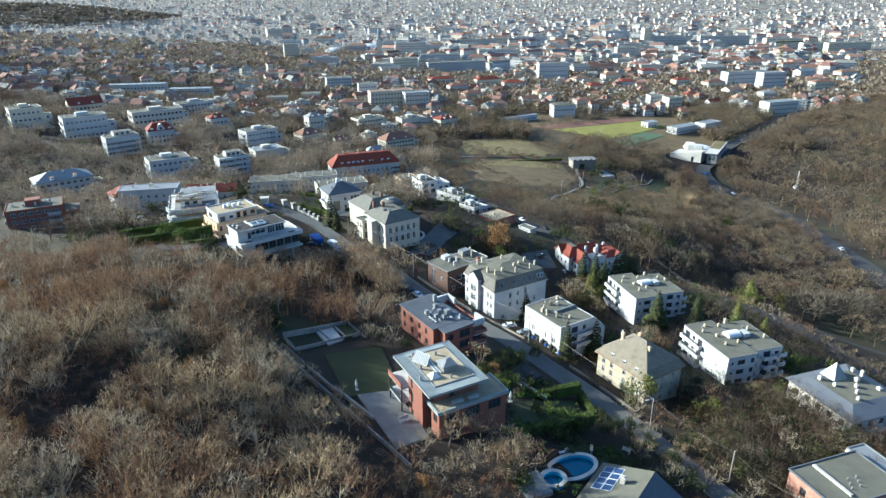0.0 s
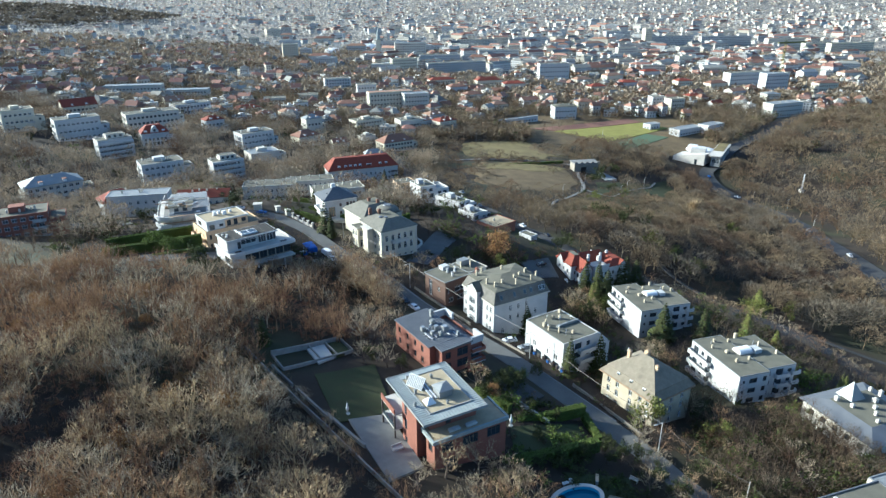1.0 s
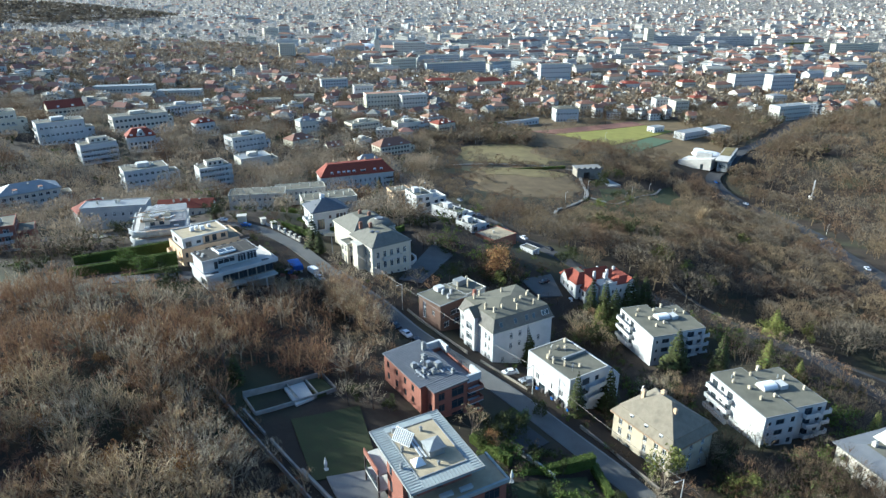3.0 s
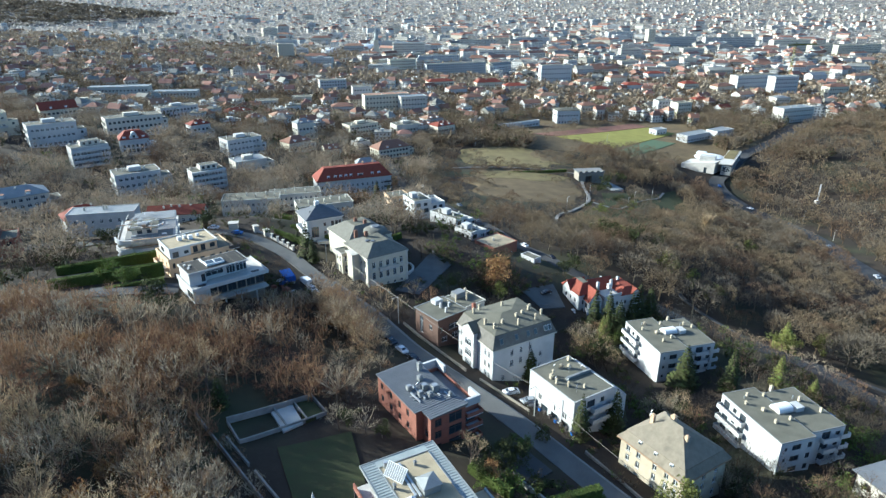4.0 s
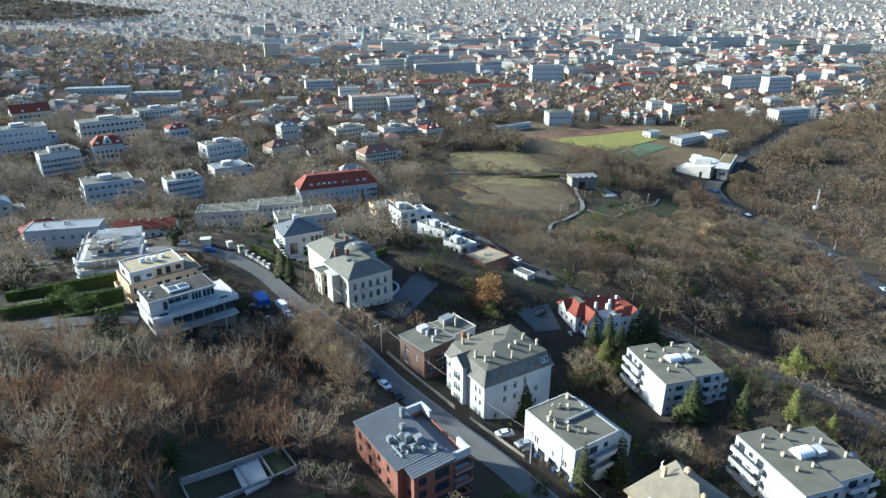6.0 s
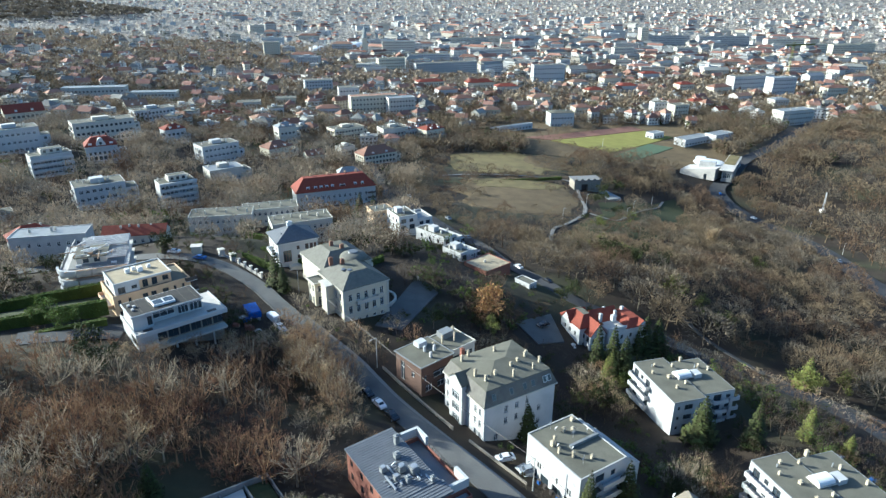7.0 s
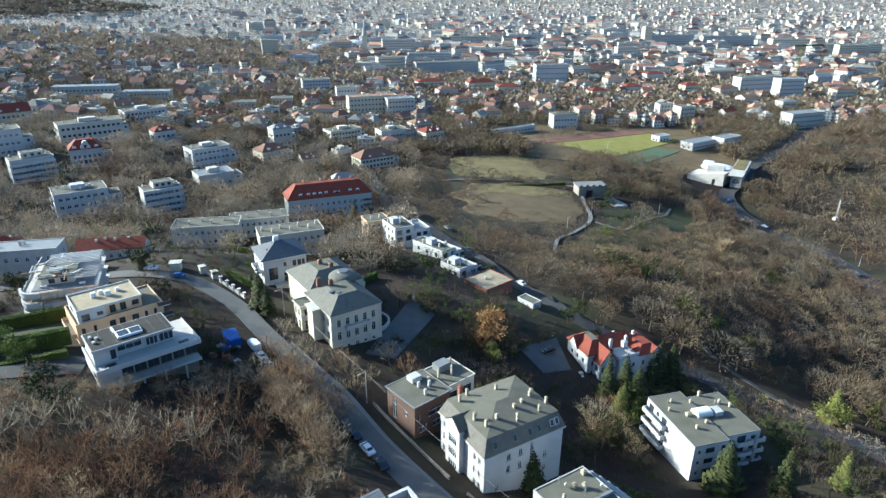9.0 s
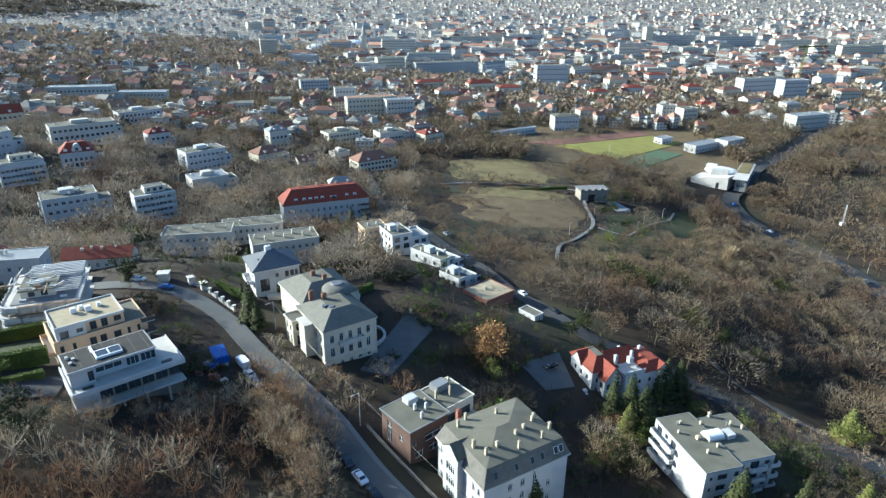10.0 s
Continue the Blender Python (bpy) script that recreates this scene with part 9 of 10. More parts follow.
v, t, kd = scatter_arrays(TINY_GREEN, valley_trees(32, 1500), np.random.default_rng(27))
tagged(new("valley_evergreens", tri_mesh("valley_evergreens", v, t, [M["needle"]])), "dark evergreen trees between distant houses", "trees", kind="stuff")

# scrub under the slope wood, and bare bushes round the meadow and the sports ground
SCRUB = [(x, y, z, h * 0.42, wf * 1.5) for x, y, z, h, wf in SLOPE if y > 270 and noise.noise(Vector((x * 0.09, y * 0.09, 61))) > 0.0]
for cx, cy, rx, ry, n in ((57, 440, 44, 48, 240), (56, 527, 48, 40, 240), (92, 535, 16, 18, 60), (66, 486, 36, 6, 60)):
    for k in range(n):
        a, f = far_rng.uniform(0, 6.283), 0.95 + 0.2 * far_rng.normal() if n > 60 else math.sqrt(far_rng.random())
        x, y = cx + rx * f * math.cos(a), cy + ry * f * math.sin(a)
        SCRUB.append((x, y, hz(x, y) - 0.2, far_rng.uniform(1.6, 4.2), far_rng.uniform(1.2, 1.7)))
v, t, kd = scatter_arrays([canopy_tree(620 + k, 70, 0.03, 0.2, 6) for k in range(4)], SCRUB, np.random.default_rng(62))
tagged(new("scrub", tri_mesh("scrub", v, t, SLOPE_TWIGS, kd)), "low brown scrub beneath the slope wood and round the meadow", "shrubs", kind="stuff")
PARK = []
for x0, y0, x1, y1, n in ((88, 626, 200, 690, 46), (100, 602, 148, 572, 9), (212, 600, 250, 640, 10), (20, 580, 92, 606, 30), (205, 560, 262, 520, 12), (190, 530, 236, 500, 14)):
    for k in range(n):
        f = far_rng.random()
        x, y = x0 + (x1 - x0) * f + far_rng.normal(0, 4), y0 + (y1 - y0) * f + far_rng.normal(0, 4)
        if free(x, y):
            PARK.append((x, y, hz(x, y) - 0.2, far_rng.uniform(5, 10), far_rng.uniform(0.9, 1.2)))
v, t, kd = scatter_arrays(FAR_BARE, PARK, np.random.default_rng(63))
tagged(new("park_trees", tri_mesh("park_trees", v, t, SLOPE_TWIGS, kd)), "bare trees round the sports ground", "trees", kind="stuff")

# conifers and other single trees
LEAFY = []
for k, key in enumerate(("needle", "dry_leaf", "needle_yellow", "hedge_leaf")):
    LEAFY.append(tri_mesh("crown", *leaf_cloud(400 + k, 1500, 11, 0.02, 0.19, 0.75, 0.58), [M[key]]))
for k, (x, y, h, warm) in enumerate(((54, 224.9, 12, 0), (59.5, 227.5, 11, 0), (62.1, 224.0, 10, 0), (57, 220, 8, 1), (73.1, 238.8, 11, 0), (78, 241, 10, 0), (70, 236, 9, 0), (55, 217, 8, 1), (26.5, 183.5, 8.5, 0), (34.2, 153.6, 9.5, 0),
                                      (43.6, 159.4, 10, 0), (71.4, 188.7, 11, 0), (83.2, 185.6, 11, 0), (98, 188, 8, 1), (104, 181, 6, 1), (111.7, 158.8, 6.5, 1), (116, 163, 5, 1), (122.1, 228.1, 10, 1), (24.5, 186.5, 6, 0))):
    tk, gr, ye, nd = CONIFERS[k % 3]
    plant("conifer", tk, ye if warm else gr, x, y, h * 1.3, 1.15 + 0.12 * (k % 3), "bright yellow-green spruce beside a house" if warm else "dark green spruce beside a white house", "conifer", "garden conifers", yaw=k)
for k, (x, y, h) in enumerate(((-45.5, 244.6, 14.5), (-43.0, 242.6, 10), (-33, 252, 9), (-52, 259, 6), (-88, 264, 8), (-33.5, 372, 14), (-27, 376, 13), (-39, 366, 10), (-58, 288, 8), (-40, 283, 8), (-43, 144, 8), (-52, 293, 7))):
    tk, gr, ye, nd = CONIFERS[k % 3]
    plant("conifer", tk, gr, x, y, h, 1.35, "dark green conifer in a villa garden", "conifer", "garden conifers", yaw=k)
TRUNK = BARE[0][2]
for k, (x, y, h, kind) in enumerate(((22, 238, 14, 1), (4.5, 229.5, 8, 0), (119, 224, 10, 2), (96, 276, 11, 2), (86, 301, 12, 0), (80, 306, 12, 0), (112, 411, 9, 0), (118, 404, 8, 2), (56, 267, 8, 0), (50, 262, 7, 0),
                                      (-88, 262, 10, 0), (-70, 300, 9, 0), (-118, 250, 9, 0), (-136, 268, 10, 3), (-95, 206, 8, 3), (-88, 199, 7, 3), (20, 142, 5, 3), (25, 147, 5, 0), (12, 131, 5, 1), (138, 232, 9, 2), (-72.0, 183.8, 9, 0), (-68.0, 181.8, 7, 0), (102.7, 431.8, 9, 0), (112.6, 440.6, 9, 0), (93.6, 380.5, 9, 2), (82.9, 328.3, 10, 0), (86.4, 315.5, 10, 2), (90.6, 317.5, 10, 0), (114.8, 459.5, 9, 0), (130.3, 471.1, 10, 0), (125.8, 432.1, 5, 0), (89.3, 395.6, 5, 0), (83.2, 309, 12, 0), (82.5, 334, 11, 2), (95.6, 276.4, 11, 2), (110.2, 262.7, 9, 2), (161.7, 341.8, 9, 2), (97, 299, 10, 0), (104, 322, 10, 0), (70, 331, 9, 0),
                                      (104, 270, 9, 2), (64, 128, 7, 2), (22, 231, 7, 2), (63, 216, 6, 3), (57, 213, 6, 2))):
    lab = ("dense dark green evergreen tree in a garden", "round tree still full of brown dry leaves", "yellow-green pine lit by low sun", "bushy green evergreen shrub")[kind]
    plant("tree", TRUNK, LEAFY[kind], x, y, h, 1.05, lab, "tree", "garden trees", yaw=k * 2.1)
DRY = scatter(17, -110, 60, 0, 190, 15, in_wood, 4.5, 7.5)
for k, (x, y, z, h, wf) in enumerate(DRY[:34]):
    plant("tree", TRUNK, LEAFY[1], x, y, h, wf * 0.8, "small oak with orange-brown dry leaves", "tree", "dry oaks", yaw=k, z=z)


def hedge(p, q, w, h, label, material="hedge_leaf"):
    """A clipped hedge: a dense skin of leaves over a dark core."""
    a, b = Vector(p), Vector(q)
    ln = (b - a).length
    z = hz(*(a + b) / 2) - 0.2
    ob = thing("hedge", (a.x + b.x) / 2, (a.y + b.y) / 2, z, math.degrees(math.atan2(b.y - a.y, b.x - a.x)), label, "hedge")
    rng = np.random.default_rng(int(abs(a.x * 10 + a.y)))
    n = int(ln * (w + 2 * h) * 26)
    u, f = rng.uniform(-ln / 2, ln / 2, n), rng.integers(0, 3, n)
    s = rng.uniform(-0.5, 0.5, n)
    t = rng.uniform(0, 1, n)
    pts = np.stack([u, np.where(f == 0, s * w, np.where(f == 1, -w / 2, w / 2)), np.where(f == 0, h, t * h)], -1) + rng.normal(0, 0.05, (n, 3))
    v = (pts[:, None] + rng.normal(0, 0.11, (n, 3, 3))).reshape(-1, 3)
    part("leaves", tri_mesh("leaves", v, np.arange(3 * n).reshape(-1, 3), [M[material]]), None, ob)
    part("core", box(-ln / 2 + 0.1, -w / 2 + 0.1, -0.6, ln / 2 - 0.1, w / 2 - 0.1, h - 0.1), M[material], ob)


hedge((-116, 213.5), (-90.6, 227.1), 1.6, 3.4, "tall clipped green hedge below the building site")
hedge((-108, 196.5), (-80.8, 209.8), 1.7, 3.6, "clipped green garden hedge beside a lawn")
hedge((-92, 196), (-78, 203), 1.4, 1.4, "low green hedge beside the yard")
hedge((17, 124.5), (33, 130), 1.6, 2.2, "dark clipped evergreen hedge round a lawn")
hedge((33, 130), (34.5, 121), 1.5, 2.0, "short clipped evergreen hedge end")
hedge((14, 110), (33, 116), 1.8, 2.2, "dark evergreen hedge beside the shaded lawn")
hedge((8, 133), (15.5, 126), 1.5, 2.4, "dark evergreen hedge beside the drive")
hedge((-70, 297), (-50, 288), 1.4, 2.4, "clipped green hedge beside pale flats")
hedge((28, 470), (92, 481), 1.6, 1.3, "low trimmed hedge along the meadow path")
hedge((-62, 266), (-48, 256), 1.6, 2.4, "clipped green hedge behind the stone pillars")
hedge((-58, 276), (-38, 262), 1.6, 2.6, "tall clipped green hedge round the slate-roofed villa")
hedge((-26, 262), (-14, 275), 1.4, 2.2, "clipped green hedge behind the villa")
patch("lawn", ((-112, 212), (-90, 224), (-84, 216), (-106, 203)), M["lawn"], "narrow green lawn between hedges", "lawn", 0.3, cells=6)
patch("yard", ((-96, 196), (-74, 205), (-72, 196), (-92, 188)), M["asphalt_dark"], "dark bare yard beside the modern house", "yard", 0.3, cells=6)
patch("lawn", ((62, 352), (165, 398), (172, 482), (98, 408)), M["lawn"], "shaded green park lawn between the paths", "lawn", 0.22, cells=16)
POPLAR = tri_mesh("crown", *slivers(np.stack([np.random.default_rng(70).normal(0, 0.05, 900), np.random.default_rng(71).normal(0, 0.05, 900), np.random.default_rng(72).uniform(0.08, 0.8, 900)], -1), np.stack([np.random.default_rng(70).normal(0, 0.05, 900) * 2.4, np.random.default_rng(71).normal(0, 0.05, 900) * 2.4, np.random.default_rng(72).uniform(0.08, 0.8, 900) + 0.2], -1), np.full(900, 0.012), np.random.default_rng(73)), [M["twig"]])
for k, (x, y, h) in enumerate(((-46, 147, 12), (-52, 142, 12.5), (-58, 150, 13), (-50, 152, 12), (-60, 138, 12.5), (-54, 132, 12), (-48, 131, 10.5), (-42, 122, 9), (-40, 117, 8.5), (-36, 114, 8), (-47, 124, 10), (-33, 109, 7.5))):
    trunk_me, crown_me = BARE[k % 7][2:]
    plant("tree", trunk_me, crown_me, x, y, h, 1.1, "tall bare tree of the wood beside the garden wall", "tree", "garden wall trees", yaw=k * 2.3)
for k, (x, y, h) in enumerate(((19.5, 108.5, 3.6), (23.5, 110.6, 3.2), (27.5, 112.4, 3.4), (31, 115.5, 4.6), (34.5, 113.5, 4.2), (38, 115.5, 4.4), (42.5, 116.5, 5.0), (43.5, 110, 5.4), (46, 104.5, 6.0), (49, 98, 6.4), (53, 92, 6.4))):
    plant("tree", TRUNK, LEAFY[0], x, y, h, 1.0, "dark rounded evergreen at the edge of a shaded garden", "tree", "garden evergreens", yaw=k * 1.9)
for k, (x, y, h) in enumerate(((47, 118.5, 5.0), (41, 106, 6.5), (45, 99, 7.0), (52, 104, 5.5), (57, 104, 6.0), (56, 112, 6.0), (61, 98, 6.0), (53, 118, 6.2), (50, 109.5, 5.0), (45.2, 114.5, 6.0), (48.5, 106, 6.6), (52, 99, 7.0), (55.5, 92, 7.2), (43.2, 120.5, 5.2), (59, 88, 7.0), (63.1, 120.0, 6.4), (65.8, 108.9, 6.9), (80.4, 138.1, 7.4), (91.4, 133.9, 6.4), (87.4, 116.2, 6.9), (75.2, 112.8, 7.4), (64.6, 130.3, 6.4), (60.5, 138.3, 6.9), (77.2, 121.7, 7.4), (93.2, 115.0, 6.4))):
    trunk_me, crown_me = BARE[(k + 2) % 7][2:]
    plant("tree", trunk_me, crown_me, x, y, h, 1.25, "bare brown garden tree beside the lower street", "tree", "street trees", yaw=k * 2.7)
def tree_row(line, y0, y1, off, step, lo, hi, wf, seed, label, group):
    """Bare trees in a loose row beside a road, on its western side."""
    rng = np.random.default_rng(seed)
    run = 0.0
    for (ax, ay), (bx, by) in zip(line, line[1:]):
        a, b = Vector((ax, ay)), Vector((bx, by))
        d = b - a
        west = Vector((-d.y, d.x)).normalized()
        while run < d.length:
            p = a + d * (run / d.length) + west * (off + rng.uniform(-0.7, 1.2))
            if y0 < p.y < y1:
                trunk_me, crown_me = BARE[int(rng.integers(7))][2:]
                plant("tree", trunk_me, crown_me, p.x, p.y, rng.uniform(lo, hi), wf, label, "tree", group, yaw=rng.uniform(0, 6))
            run += step * rng.uniform(0.7, 1.3)
        run -= d.length


tree_row(STREET, 193, 222, 4.0, 3.4, 5.5, 7.8, 1.2, 61, "bare tree leaning over the narrow street", "roadside trees")
tree_row(LANE, 165, 246, 4.0, 5.0, 5.5, 7.5, 1.35, 62, "bare tree beside the shaded lane", "lane trees")
bush_rng = np.random.default_rng(77)
for k in range(34):
    low = k < 22
    x, y = (-25 + 2.6 * (k % 6), 171 + 3.6 * (k // 6)) if low else (16 + 3.4 * (k % 4), 217 + 5.0 * ((k - 22) // 4))
    trunk_me, crown_me = BARE[k % 7][2:]
    plant("bush", trunk_me, crown_me, x + bush_rng.uniform(-1.2, 1.2), y + bush_rng.uniform(-1.6, 1.6), bush_rng.uniform(2.8, 4.4), 1.5, "low bare brown bush on the garden slope", "bush", "slope bushes", yaw=k * 1.3)
plant("tree", TRUNK, POPLAR, 147, 361.7, 17, 1.2, "pale leafless poplar with upright branches", "tree", "park trees")

# bare trees close to the brick villa and the old houses
for k, (x, y) in enumerate(((2.0, 90.9), (5.8, 94.5), (9.4, 92.4), (13.7, 93.6), (-2.0, 88.9), (-6.1, 90.0), (7.4, 103.7), (1.1, 101.4), (-3.8, 97.0), (17.3, 96.4), (12.2, 99.9))):
    wd, tw, trunk_me, crown_me = BARE[k % len(BARE)]
    plant("tree", trunk_me, crown_me, x, y, 6.5 + 1.1 * (k % 4), 1.25, "bare brown garden tree before the brick villa", "tree", "villa trees", yaw=k * 1.3)
for k in range(22):
    x, y = -66.5 + 1.35 * k + 2.2 * math.sin(5 * k), 184.5 + 0.95 * k + 2.0 * math.cos(3 * k)
    wd, tw, trunk_me, crown_me = BARE[(k * 3) % len(BARE)]
    plant("tree", trunk_me, crown_me, x, y, 4.2 + 0.7 * (k % 4), 1.4, "low bare tree below the terrace of a modern house", "tree", "terrace trees", yaw=k * 1.1)
SHADE = [(x - 15.5 - 2.5 * (k % 2), y - 3.0, 9.5 + 1.2 * (k % 3)) for k, (x, y) in enumerate((2 - 0.8 * j, 181 + 1.05 * j) for j in range(24))]
SHADE += [(45.5, 208, 9.5), (49, 211, 10), (52.5, 208.5, 9), (48, 204.5, 9), (53, 203, 8.5), (51.5, 214, 10), (46, 213.5, 9), (55.5, 200, 8)]
SHADE += [(59.5, 166, 9.5), (62.5, 169, 10), (63, 163, 8.5), (60, 172, 9), (65.5, 165.5, 8), (56.5, 168.5, 9), (64.5, 172.5, 9), (58.5, 161, 7.5)]
for k, (x, y, h) in enumerate(SHADE):
    wd, tw, trunk_me, crown_me = BARE[(k * 2) % len(BARE)]
    plant("tree", trunk_me, crown_me, x, y, h, 1.05, "tall bare tree that shades the street and house fronts", "tree", "shade trees", yaw=k * 1.7)
for k, (x, y, h) in enumerate(((50, 206, 8), (54, 205, 7), (47.5, 210.5, 7), (61, 164.5, 7), (63.8, 168, 7), (57.8, 165, 6), (-16.5, 144.5, 5), (-9.5, 141.0, 4.5))):
    plant("tree", TRUNK, LEAFY[0], x, y, h, 1.1, "dense dark green evergreen beside a white block", "tree", "garden trees", yaw=k)
for k, (x, y) in enumerate(((-18.4, 142.0), (-12.9, 141.4), (8.2, 134.4), (59.8, 145.6), (62.1, 139.2), (65.0, 131.6), (50.2, 125.8), (43.7, 122.7))):
    wd, tw, trunk_me, crown_me = BARE[(k * 3 + 1) % len(BARE)]
    plant("tree", trunk_me, crown_me, x, y, 7.0 + 0.8 * (k % 3), 1.2, "bare garden tree beside an old house", "tree", "house trees", yaw=k * 2.1)
for (x, y), h, kind in zip(((47.2, 128.9), (30.2, 113.0), (18.8, 138.1), (14.1, 134.1), (15.5, 138.6), (12.0, 137.4), (17.0, 134.6), (10.6, 131.0), (21.0, 128.6), (26.0, 126.4), (20.6, 117.4), (36.4, 118.8)), (11, 6, 6.5, 6.0, 6.5, 5.5, 5.0, 5.0, 3.6, 3.4, 4.0, 4.6), (2, 0, 0, 0, 0, 0, 0, 0, 0, 0, 0, 0)):
    plant("tree", TRUNK, LEAFY[kind], x, y, h, 0.8, "tall ivy-green evergreen against an old villa" if kind == 2 else "dense dark green evergreen in a shaded garden", "tree", "garden trees", yaw=h)
MORE = [(x, y, hz(x, y) - 0.2, rng_t.uniform(1.6, 3.6), 1.4) for x, y in ((10 + 32 * rng_t.random(), 90 + 50 * rng_t.random()) for _ in range(150)) if free(x, y, -3) and line_distance(x, y, STREET) > 4.5]
v, t, kd = scatter_arrays(BUSH, MORE, np.random.default_rng(36))
tagged(new("evergreen_shrubs", tri_mesh("evergreen_shrubs", v, t, [M["needle"], M["hedge_leaf"], M["shrub"]], kd)), "dark shrubs filling the shaded gardens", "shrubs", kind="stuff")
HILL = []
while len(HILL) < 3200:
    r, a = 560 * math.sqrt(far_rng.random()), far_rng.uniform(0, 6.283)
    x, y = -1180 + 0.75 * r * math.cos(a), 1850 + 0.9 * r * math.sin(a)
    HILL.append((x, y, hz(x, y) - 0.5, far_rng.uniform(11, 17), far_rng.uniform(1.5, 2.4)))
v, t, kd = scatter_arrays([canopy_tree(250 + k, 12, 0.24, 0.25) for k in range(4)], HILL, far_rng)
tagged(new("far_woods", tri_mesh("far_woods", v, t, [M["slope_grey"], M["shrub_grey"], M["slope_grey"]], kd)), "dark wooded hill beyond the town", "trees", kind="stuff")
for k, (x, y) in enumerate(((-28.7, 224.4), (-30.5, 212.2), (-27.0, 209.5), (-24.0, 206.5), (-21.5, 209.8), (-31.5, 221.0), (-29.0, 217.0), (-24.6, 214.4), (-22.0, 201.8), (-27.6, 203.6), (-13.0, 206.6), (-17.6, 215.8), (-20.5, 219.5), (-14.8, 195.0), (-17.9, 190.6), (-15.7, 212.7), (-25.3, 198.6), (-10.1, 211.5), (-19.4, 196.2), (-35.3, 228.2), (-48.0, 245.3), (-17.1, 204.3), (-6.2, 222.8), (-0.9, 216.9))):
    wd, tw, trunk_me, crown_me = BARE[(k * 2 + 1) % len(BARE)]
    plant("tree", trunk_me, crown_me, x, y, 6.0 + 0.9 * (k % 4), 1.15, "slender bare tree between the street and the villa", "tree", "street trees", yaw=k * 1.9)

# ---- cars, poles, lamps and street things ----
def car_meshes():
    """Body, glass and wheels of a small car along x, standing on z = 0."""
    prof = [(-2.1, 0.35), (-2.15, 0.75), (-1.95, 0.95), (-1.35, 1.02), (-0.75, 1.42), (0.75, 1.45), (1.55, 1.02), (2.05, 0.85), (2.15, 0.5), (2.05, 0.3)]
    bm = bmesh.new()
    rings = []
    for y, f in ((-0.86, 0.0), (-0.8, 1.0), (0.8, 1.0), (0.86, 0.0)):
        rings.append([bm.verts.new((x * (1 if z < 1 else 0.97), y * (0.82 if z > 1.1 else 1), z if f else max(0.32, z * 0.97))) for x, z in prof])
    for r, s in zip(rings, rings[1:]):
        for k in range(len(prof)):
            bm.faces.new((r[k], r[(k + 1) % len(prof)], s[(k + 1) % len(prof)], s[k]))
    bm.faces.new(rings[0])
    bm.faces.new(rings[-1])
    bmesh.ops.recalc_face_normals(bm, faces=bm.faces[:])
    panes = []
    for name, pts in (("windscreen", ((1.5, -0.62, 1.06), (1.5, 0.62, 1.06), (0.82, 0.58, 1.45), (0.82, -0.58, 1.45))), ("rear_window", ((-1.33, 0.62, 1.06), (-1.33, -0.62, 1.06), (-0.8, -0.58, 1.42), (-0.8, 0.58, 1.42)))):
        glass = bmesh.new()
        n = (Vector(pts[1]) - Vector(pts[0])).cross(Vector(pts[2]) - Vector(pts[1])).normalized() * 0.02
        lo = [glass.verts.new(Vector(p) - n) for p in pts]
        hi = [glass.verts.new(Vector(p) + n * 1.2) for p in pts]
        glass.faces.new(hi)
        glass.faces.new(lo[::-1])
        for k in range(4):
            glass.faces.new((lo[k], lo[(k + 1) % 4], hi[(k + 1) % 4], hi[k]))
        panes.append((name, glass))
    for s in (-1, 1):
        for x0, x1 in ((-0.95, -0.05), (0.05, 1.05)):
            panes.append(("side_window", box(x0, s * 0.74 - 0.06, 1.06, x1, s * 0.74 + 0.06, 1.34)))
    return bm, panes


CAR_BODY, CAR_PANES = car_meshes()
PANE_ME = []
for name, pane_bm in CAR_PANES:
    pane_me = bpy.data.meshes.new(name)
    pane_bm.to_mesh(pane_me)
    pane_me.materials.append(M["glass"])
    PANE_ME.append((name, pane_me))
CAR_ME = {}
for key in ("car_white", "car_black", "car_grey", "car_red", "car_blue"):
    CAR_ME[key] = bpy.data.meshes.new("car_body")
    CAR_BODY.to_mesh(CAR_ME[key])
    CAR_ME[key].materials.append(M[key])
wheel_bm = cyl(0, 0, -0.11, 0.11, 0.32, sides=16)
WHEEL_ME = bpy.data.meshes.new("wheel")
wheel_bm.to_mesh(WHEEL_ME)
WHEEL_ME.materials.append(M["rubber"])
rim_bm = cyl(0, 0, 0.112, 0.125, 0.2, sides=12)
RIM_ME = bpy.data.meshes.new("rim")
rim_bm.to_mesh(RIM_ME)
RIM_ME.materials.append(M["steel"])


def car(x, y, yaw, key, label, lift=0.55):
    ob = thing("car", x, y, hz(x, y) + lift, yaw, label, "car", "parked cars")
    part("car_body", CAR_ME[key], None, ob)
    for name, pane_me in PANE_ME:
        part(name, pane_me, None, ob)
    for wx in (-1.3, 1.3):
        for wy, turn in ((-0.78, 90), (0.78, -90)):
            w = part("wheel", WHEEL_ME, None, ob)
            w.matrix_basis = pose(wx, wy, 0.32, turn, 0, 0)
            part("rim", RIM_ME, None, w)


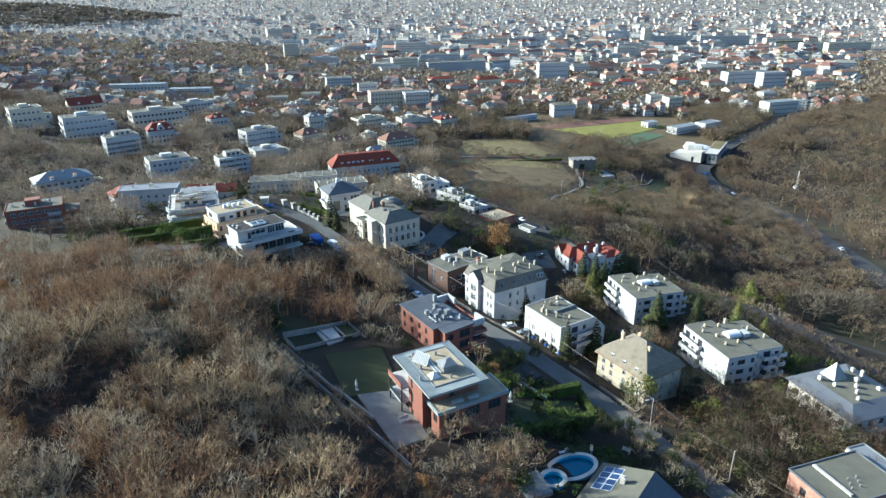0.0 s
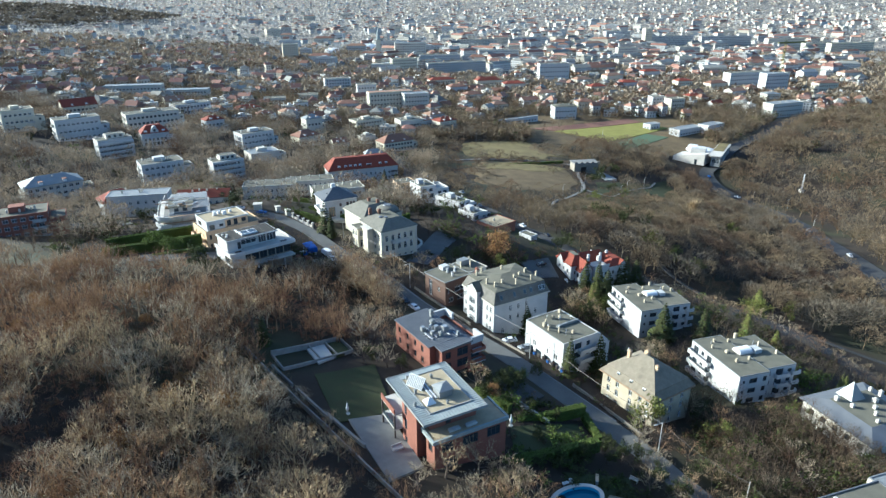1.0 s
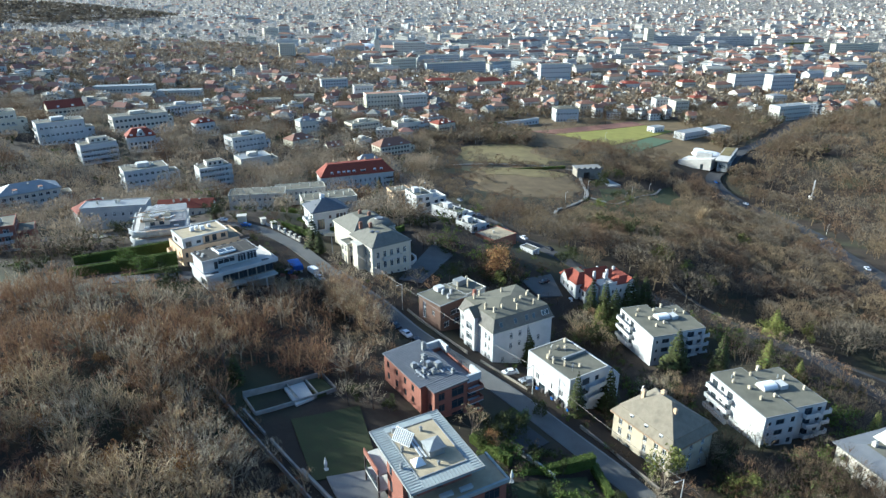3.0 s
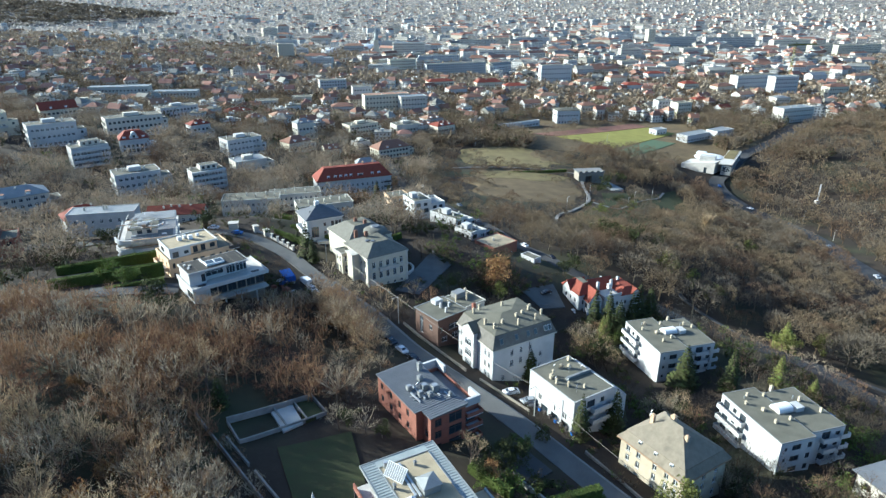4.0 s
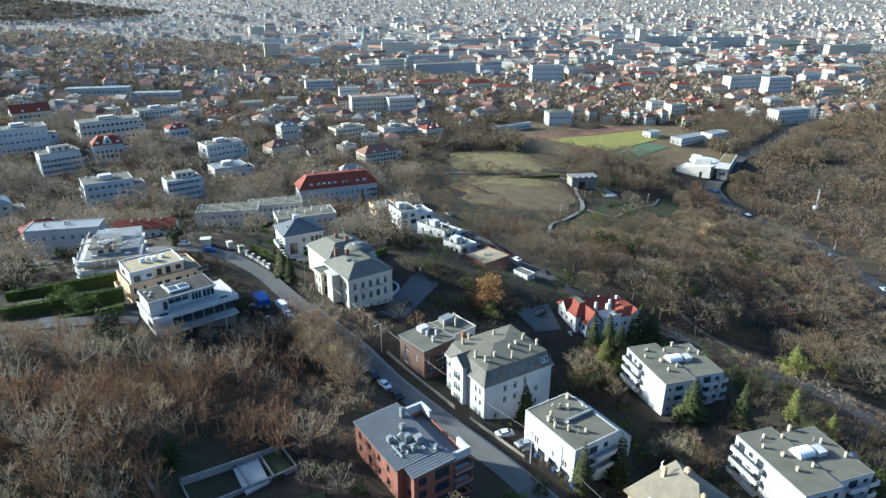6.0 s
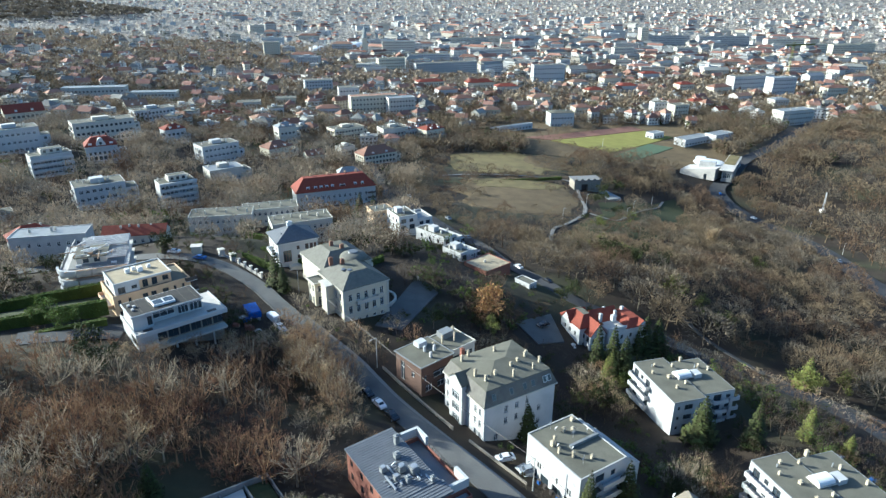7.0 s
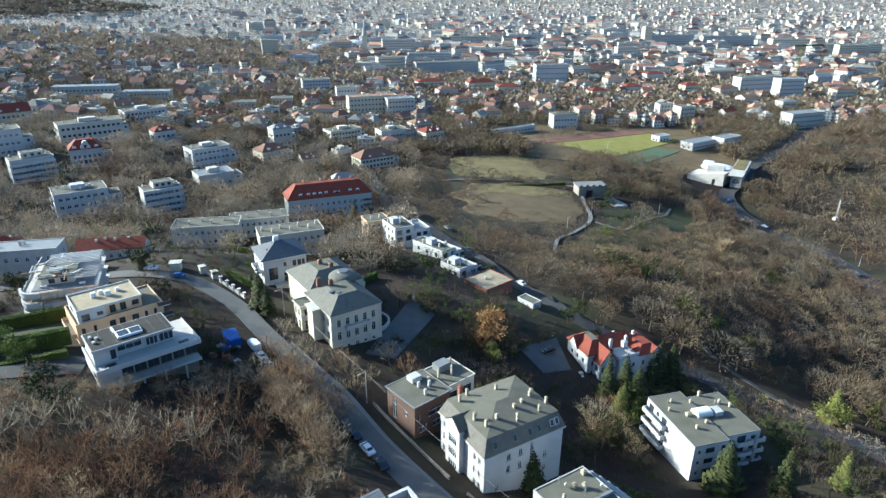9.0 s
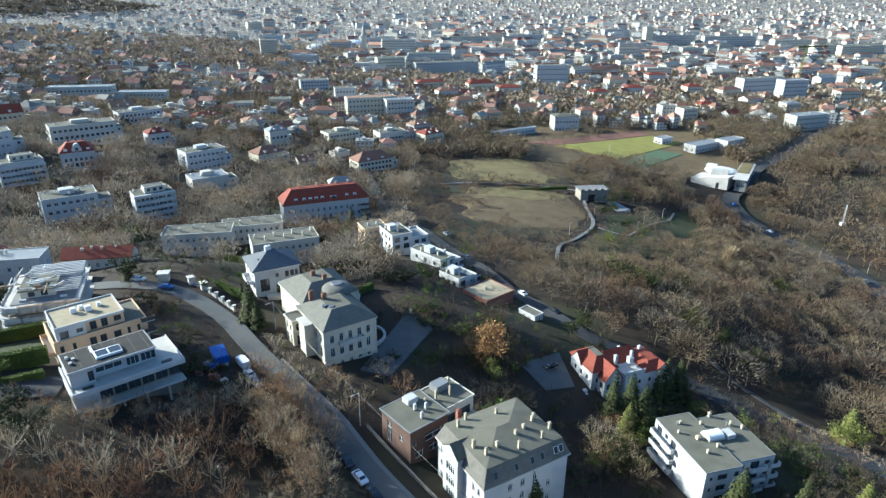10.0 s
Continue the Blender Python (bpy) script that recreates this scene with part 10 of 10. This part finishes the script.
for x, y, yaw, key, lab in ((-11.6, 189.9, 125, "car_black", "black car parked at the kerb below the wood"), (-8.3, 185.1, 125, "car_white", "white car parked at the kerb below the wood"),
                            (-5.0, 180.3, 125, "car_black", "dark car parked at the kerb below the wood"), (20.0, 169.6, 15, "car_white", "white car parked before the mansard house"),
                            (24.5, 166.5, 15, "car_grey", "grey car parked beside a white wall"), (40.0, 241, 30, "car_black", "black car in the villa's parking yard"),
                            (38.4, 292.5, 122, "car_white", "white car parked on the shaded lane"), (47.6, 277.5, 122, "car_black", "dark car parked on the shaded lane"), (20.2, 331.6, 112, "car_grey", "grey car parked on the shaded lane"),
                            (-38.6, 217.4, 128, "car_white", "white car beside the building yard"), (-36.2, 214.0, 128, "car_grey", "grey car beside the building yard"), (-74.2, 258.2, 170, "car_blue", "blue car on the street bend"),
                            (-84.5, 262.8, 175, "car_white", "white car beside the guard hut"), (100, 179, 40, "car_white", "white car parked below the flats"), (104, 172, 40, "car_blue", "blue car parked below the flats"),
                            (110, 152, 60, "car_white", "white car parked beside small conifers")):
    car(x, y, yaw, key, lab)
for x, y, yaw, key, lab in ((213, 315, 82, "car_white", "white car on the main road"), (226, 376, 75, "car_grey", "grey car on the main road"), (219, 460, 115, "car_white", "white car on the main road"), (214, 503, 80, "car_blue", "blue car on the main road"),
                            (252, 560, 52, "car_white", "white car on the main road"), (12, 372, 120, "car_grey", "grey car on the lane"), (-10, 420, 105, "car_white", "white car on the lane")):
    car(x, y, yaw, key, lab, 0.75)

# building yard with its tarpaulin-covered container
cont = thing("container", -47.6, 223.0, hz(-47.6, 223), 118, "site container covered with a blue tarpaulin", "container")
part("box", box(-3.0, -1.6, -0.6, 3.0, 1.6, 2.4, 0.05), M["plaster_pale"], cont)
bm = box(-3.2, -1.8, 2.403, 3.2, 1.8, 2.7, 0.1)
part("tarpaulin", bm, M["blue_tarp"], cont, "creased blue tarpaulin")
part("tarpaulin_flap", box(-3.25, -1.85, 0.8, -3.15, 1.85, 2.4), M["blue_tarp"], cont)
part("tarpaulin_flap", box(-3.2, -1.9, 1.0, 1.6, -1.82, 2.4), M["blue_tarp"], cont)
clear(-47.6, 223, 6)
van = thing("van", -41.4, 221.6, hz(-41.4, 221.6) + 0.3, 128, "white delivery van beside the building yard", "van")
part("cargo_box", box(-2.6, -1.0, 0.5, 0.9, 1.0, 2.5, 0.12), M["car_white"], van)
part("cab", box(0.92, -0.95, 0.5, 2.5, 0.95, 2.0, 0.2), M["car_white"], van)
part("windscreen", box(2.2, -0.8, 1.3, 2.53, 0.8, 1.9), M["glass"], van)
for wx in (-1.7, 1.6):
    for wy, turn in ((-0.95, 90), (0.95, -90)):
        part("wheel", WHEEL_ME, None, van).matrix_basis = pose(wx, wy, 0.4, turn, 0, 0)
rngp = random.Random(8)
for k in range(9):
    px, py = -46.5 + rngp.uniform(-4, 3), 217 + rngp.uniform(-4, 4)
    st = thing("material_stack", px, py, hz(px, py), rngp.uniform(0, 90), "stack of building material in the yard", "building material", "site stacks")
    hh = rngp.uniform(0.5, 1.3)
    part("pallet", box(-0.9, -0.7, -0.3, 0.9, 0.7, 0.15), M["wood"], st)
    part("load", box(-0.8, -0.6, 0.153, 0.8, 0.6, 0.15 + hh, 0.05), M[rngp.choice(("concrete_pale", "blue_tarp", "plaster_grey", "brick"))], st)


def pole(x, y, h, label, arm=0.0, yaw=0.0, name="street_lamp"):
    ob = thing(name, x, y, hz(x, y), yaw, label, "street lamp" if arm else "pole")
    part("pole", cyl(0, 0, -0.5, h, 0.14, 0.09, 8), M["concrete"], ob)
    if arm:
        part("arm", box(0, -0.04, h - 0.12, arm, 0.04, h - 0.04), M["steel"], ob)
        part("lamp_head", box(arm - 0.1, -0.16, h - 0.22, arm + 0.7, 0.16, h - 0.06, 0.04), M["plaster_grey"], ob)
    else:
        part("crossarm", box(-0.7, -0.05, h - 0.5, 0.7, 0.05, h - 0.38), M["wood"], ob)
    return ob


pole(-10.5, 205.0, 9.0, "concrete street pole with a short lamp arm", 1.4, 215)
pole(47.5, 120.5, 8.5, "concrete street pole beside the pavement", 1.4, 200)
pole(24.5, 159.8, 8.5, "concrete street pole beside the pavement", 1.4, 215)
pole(-38.5, 243.5, 8.5, "street lamp beside the villa fence", 1.6, 215)
pole(59, 104, 8.0, "concrete wire pole beside the street", 0, 40, "utility_pole")
pole(66, 92, 8.0, "concrete wire pole beside the street", 0, 40, "utility_pole")
for x, y in ((128, 432), (146, 452), (98, 430), (90, 404), (118, 412), (76, 392), (236, 470), (246, 440), (240, 395), (-2, 480), (-8, 520), (-150, 430), (-165, 405), (-120, 450), (30, 560), (150, 600)):
    pole(x, y, 7.0, "slender grey park or street lamp post", 0.9, 30)


def cable(points, r=0.03):
    """A sagging wire between two points."""
    a, b = Vector(points[0]), Vector(points[1])
    pts = [a.lerp(b, k / 14) - Vector((0, 0, 1.1 * math.sin(math.pi * k / 14))) for k in range(15)]
    bm = bmesh.new()
    rings = [[bm.verts.new(p + Vector((0, 0, r)).copy()), bm.verts.new(p + Vector((r, r, -r))), bm.verts.new(p + Vector((-r, -r, -r)))] for p in pts]
    for s, t in zip(rings, rings[1:]):
        for k in range(3):
            bm.faces.new((s[k], s[(k + 1) % 3], t[(k + 1) % 3], t[k]))
    tagged(part("overhead_cable", bm, M["frame_dark"], None), "thin dark overhead wire sagging between poles", "cable")


def top_of(x, y, h):
    return (x, y, hz(x, y) + h)


cable((top_of(-10.5, 205, 8.6), (9.5, 190.2, 4.0)))
cable((top_of(-10.5, 205, 8.6), top_of(24.5, 159.8, 8.2)))
cable((top_of(24.5, 159.8, 8.2), top_of(47.5, 120.5, 8.2)))
cable((top_of(47.5, 120.5, 8.2), top_of(59, 104, 7.6)))
cable((top_of(59, 104, 7.6), top_of(66, 92, 7.6)))
cable((top_of(-10.5, 205, 8.6), top_of(-38.5, 243.5, 8.2)))

# bins along the kerb of the stepped house
for k in range(7):
    x, y = 24.8 + 1.0 * k, 160.6 - 1.55 * k
    b = thing("wheelie_bin", x + 1.2, y + 1.0, hz(x, y) + 0.5, 35, "dark wheeled rubbish bin on the pavement", "bin", "kerb bins")
    part("tub", box(-0.28, -0.35, 0, 0.28, 0.35, 0.95, 0.04), M["car_blue"] if k % 3 == 0 else M["frame_dark"], b)
    part("lid", box(-0.3, -0.38, 0.953, 0.3, 0.38, 1.02), M["frame_dark"], b)
wall_line("street_wall", (12.5, 175.5), (23.5, 161.5), 0.7, 0.35, M["stone_wall"], "low rubble wall between street and front gardens")
wall_line("street_wall", (-9, 205), (9, 180), 0.8, 0.35, M["stone_wall"], "low rubble wall between street and front gardens")
wall_line("street_wall", (34, 147), (46, 127), 0.7, 0.35, M["stone_wall"], "low rubble wall before the cream villa")
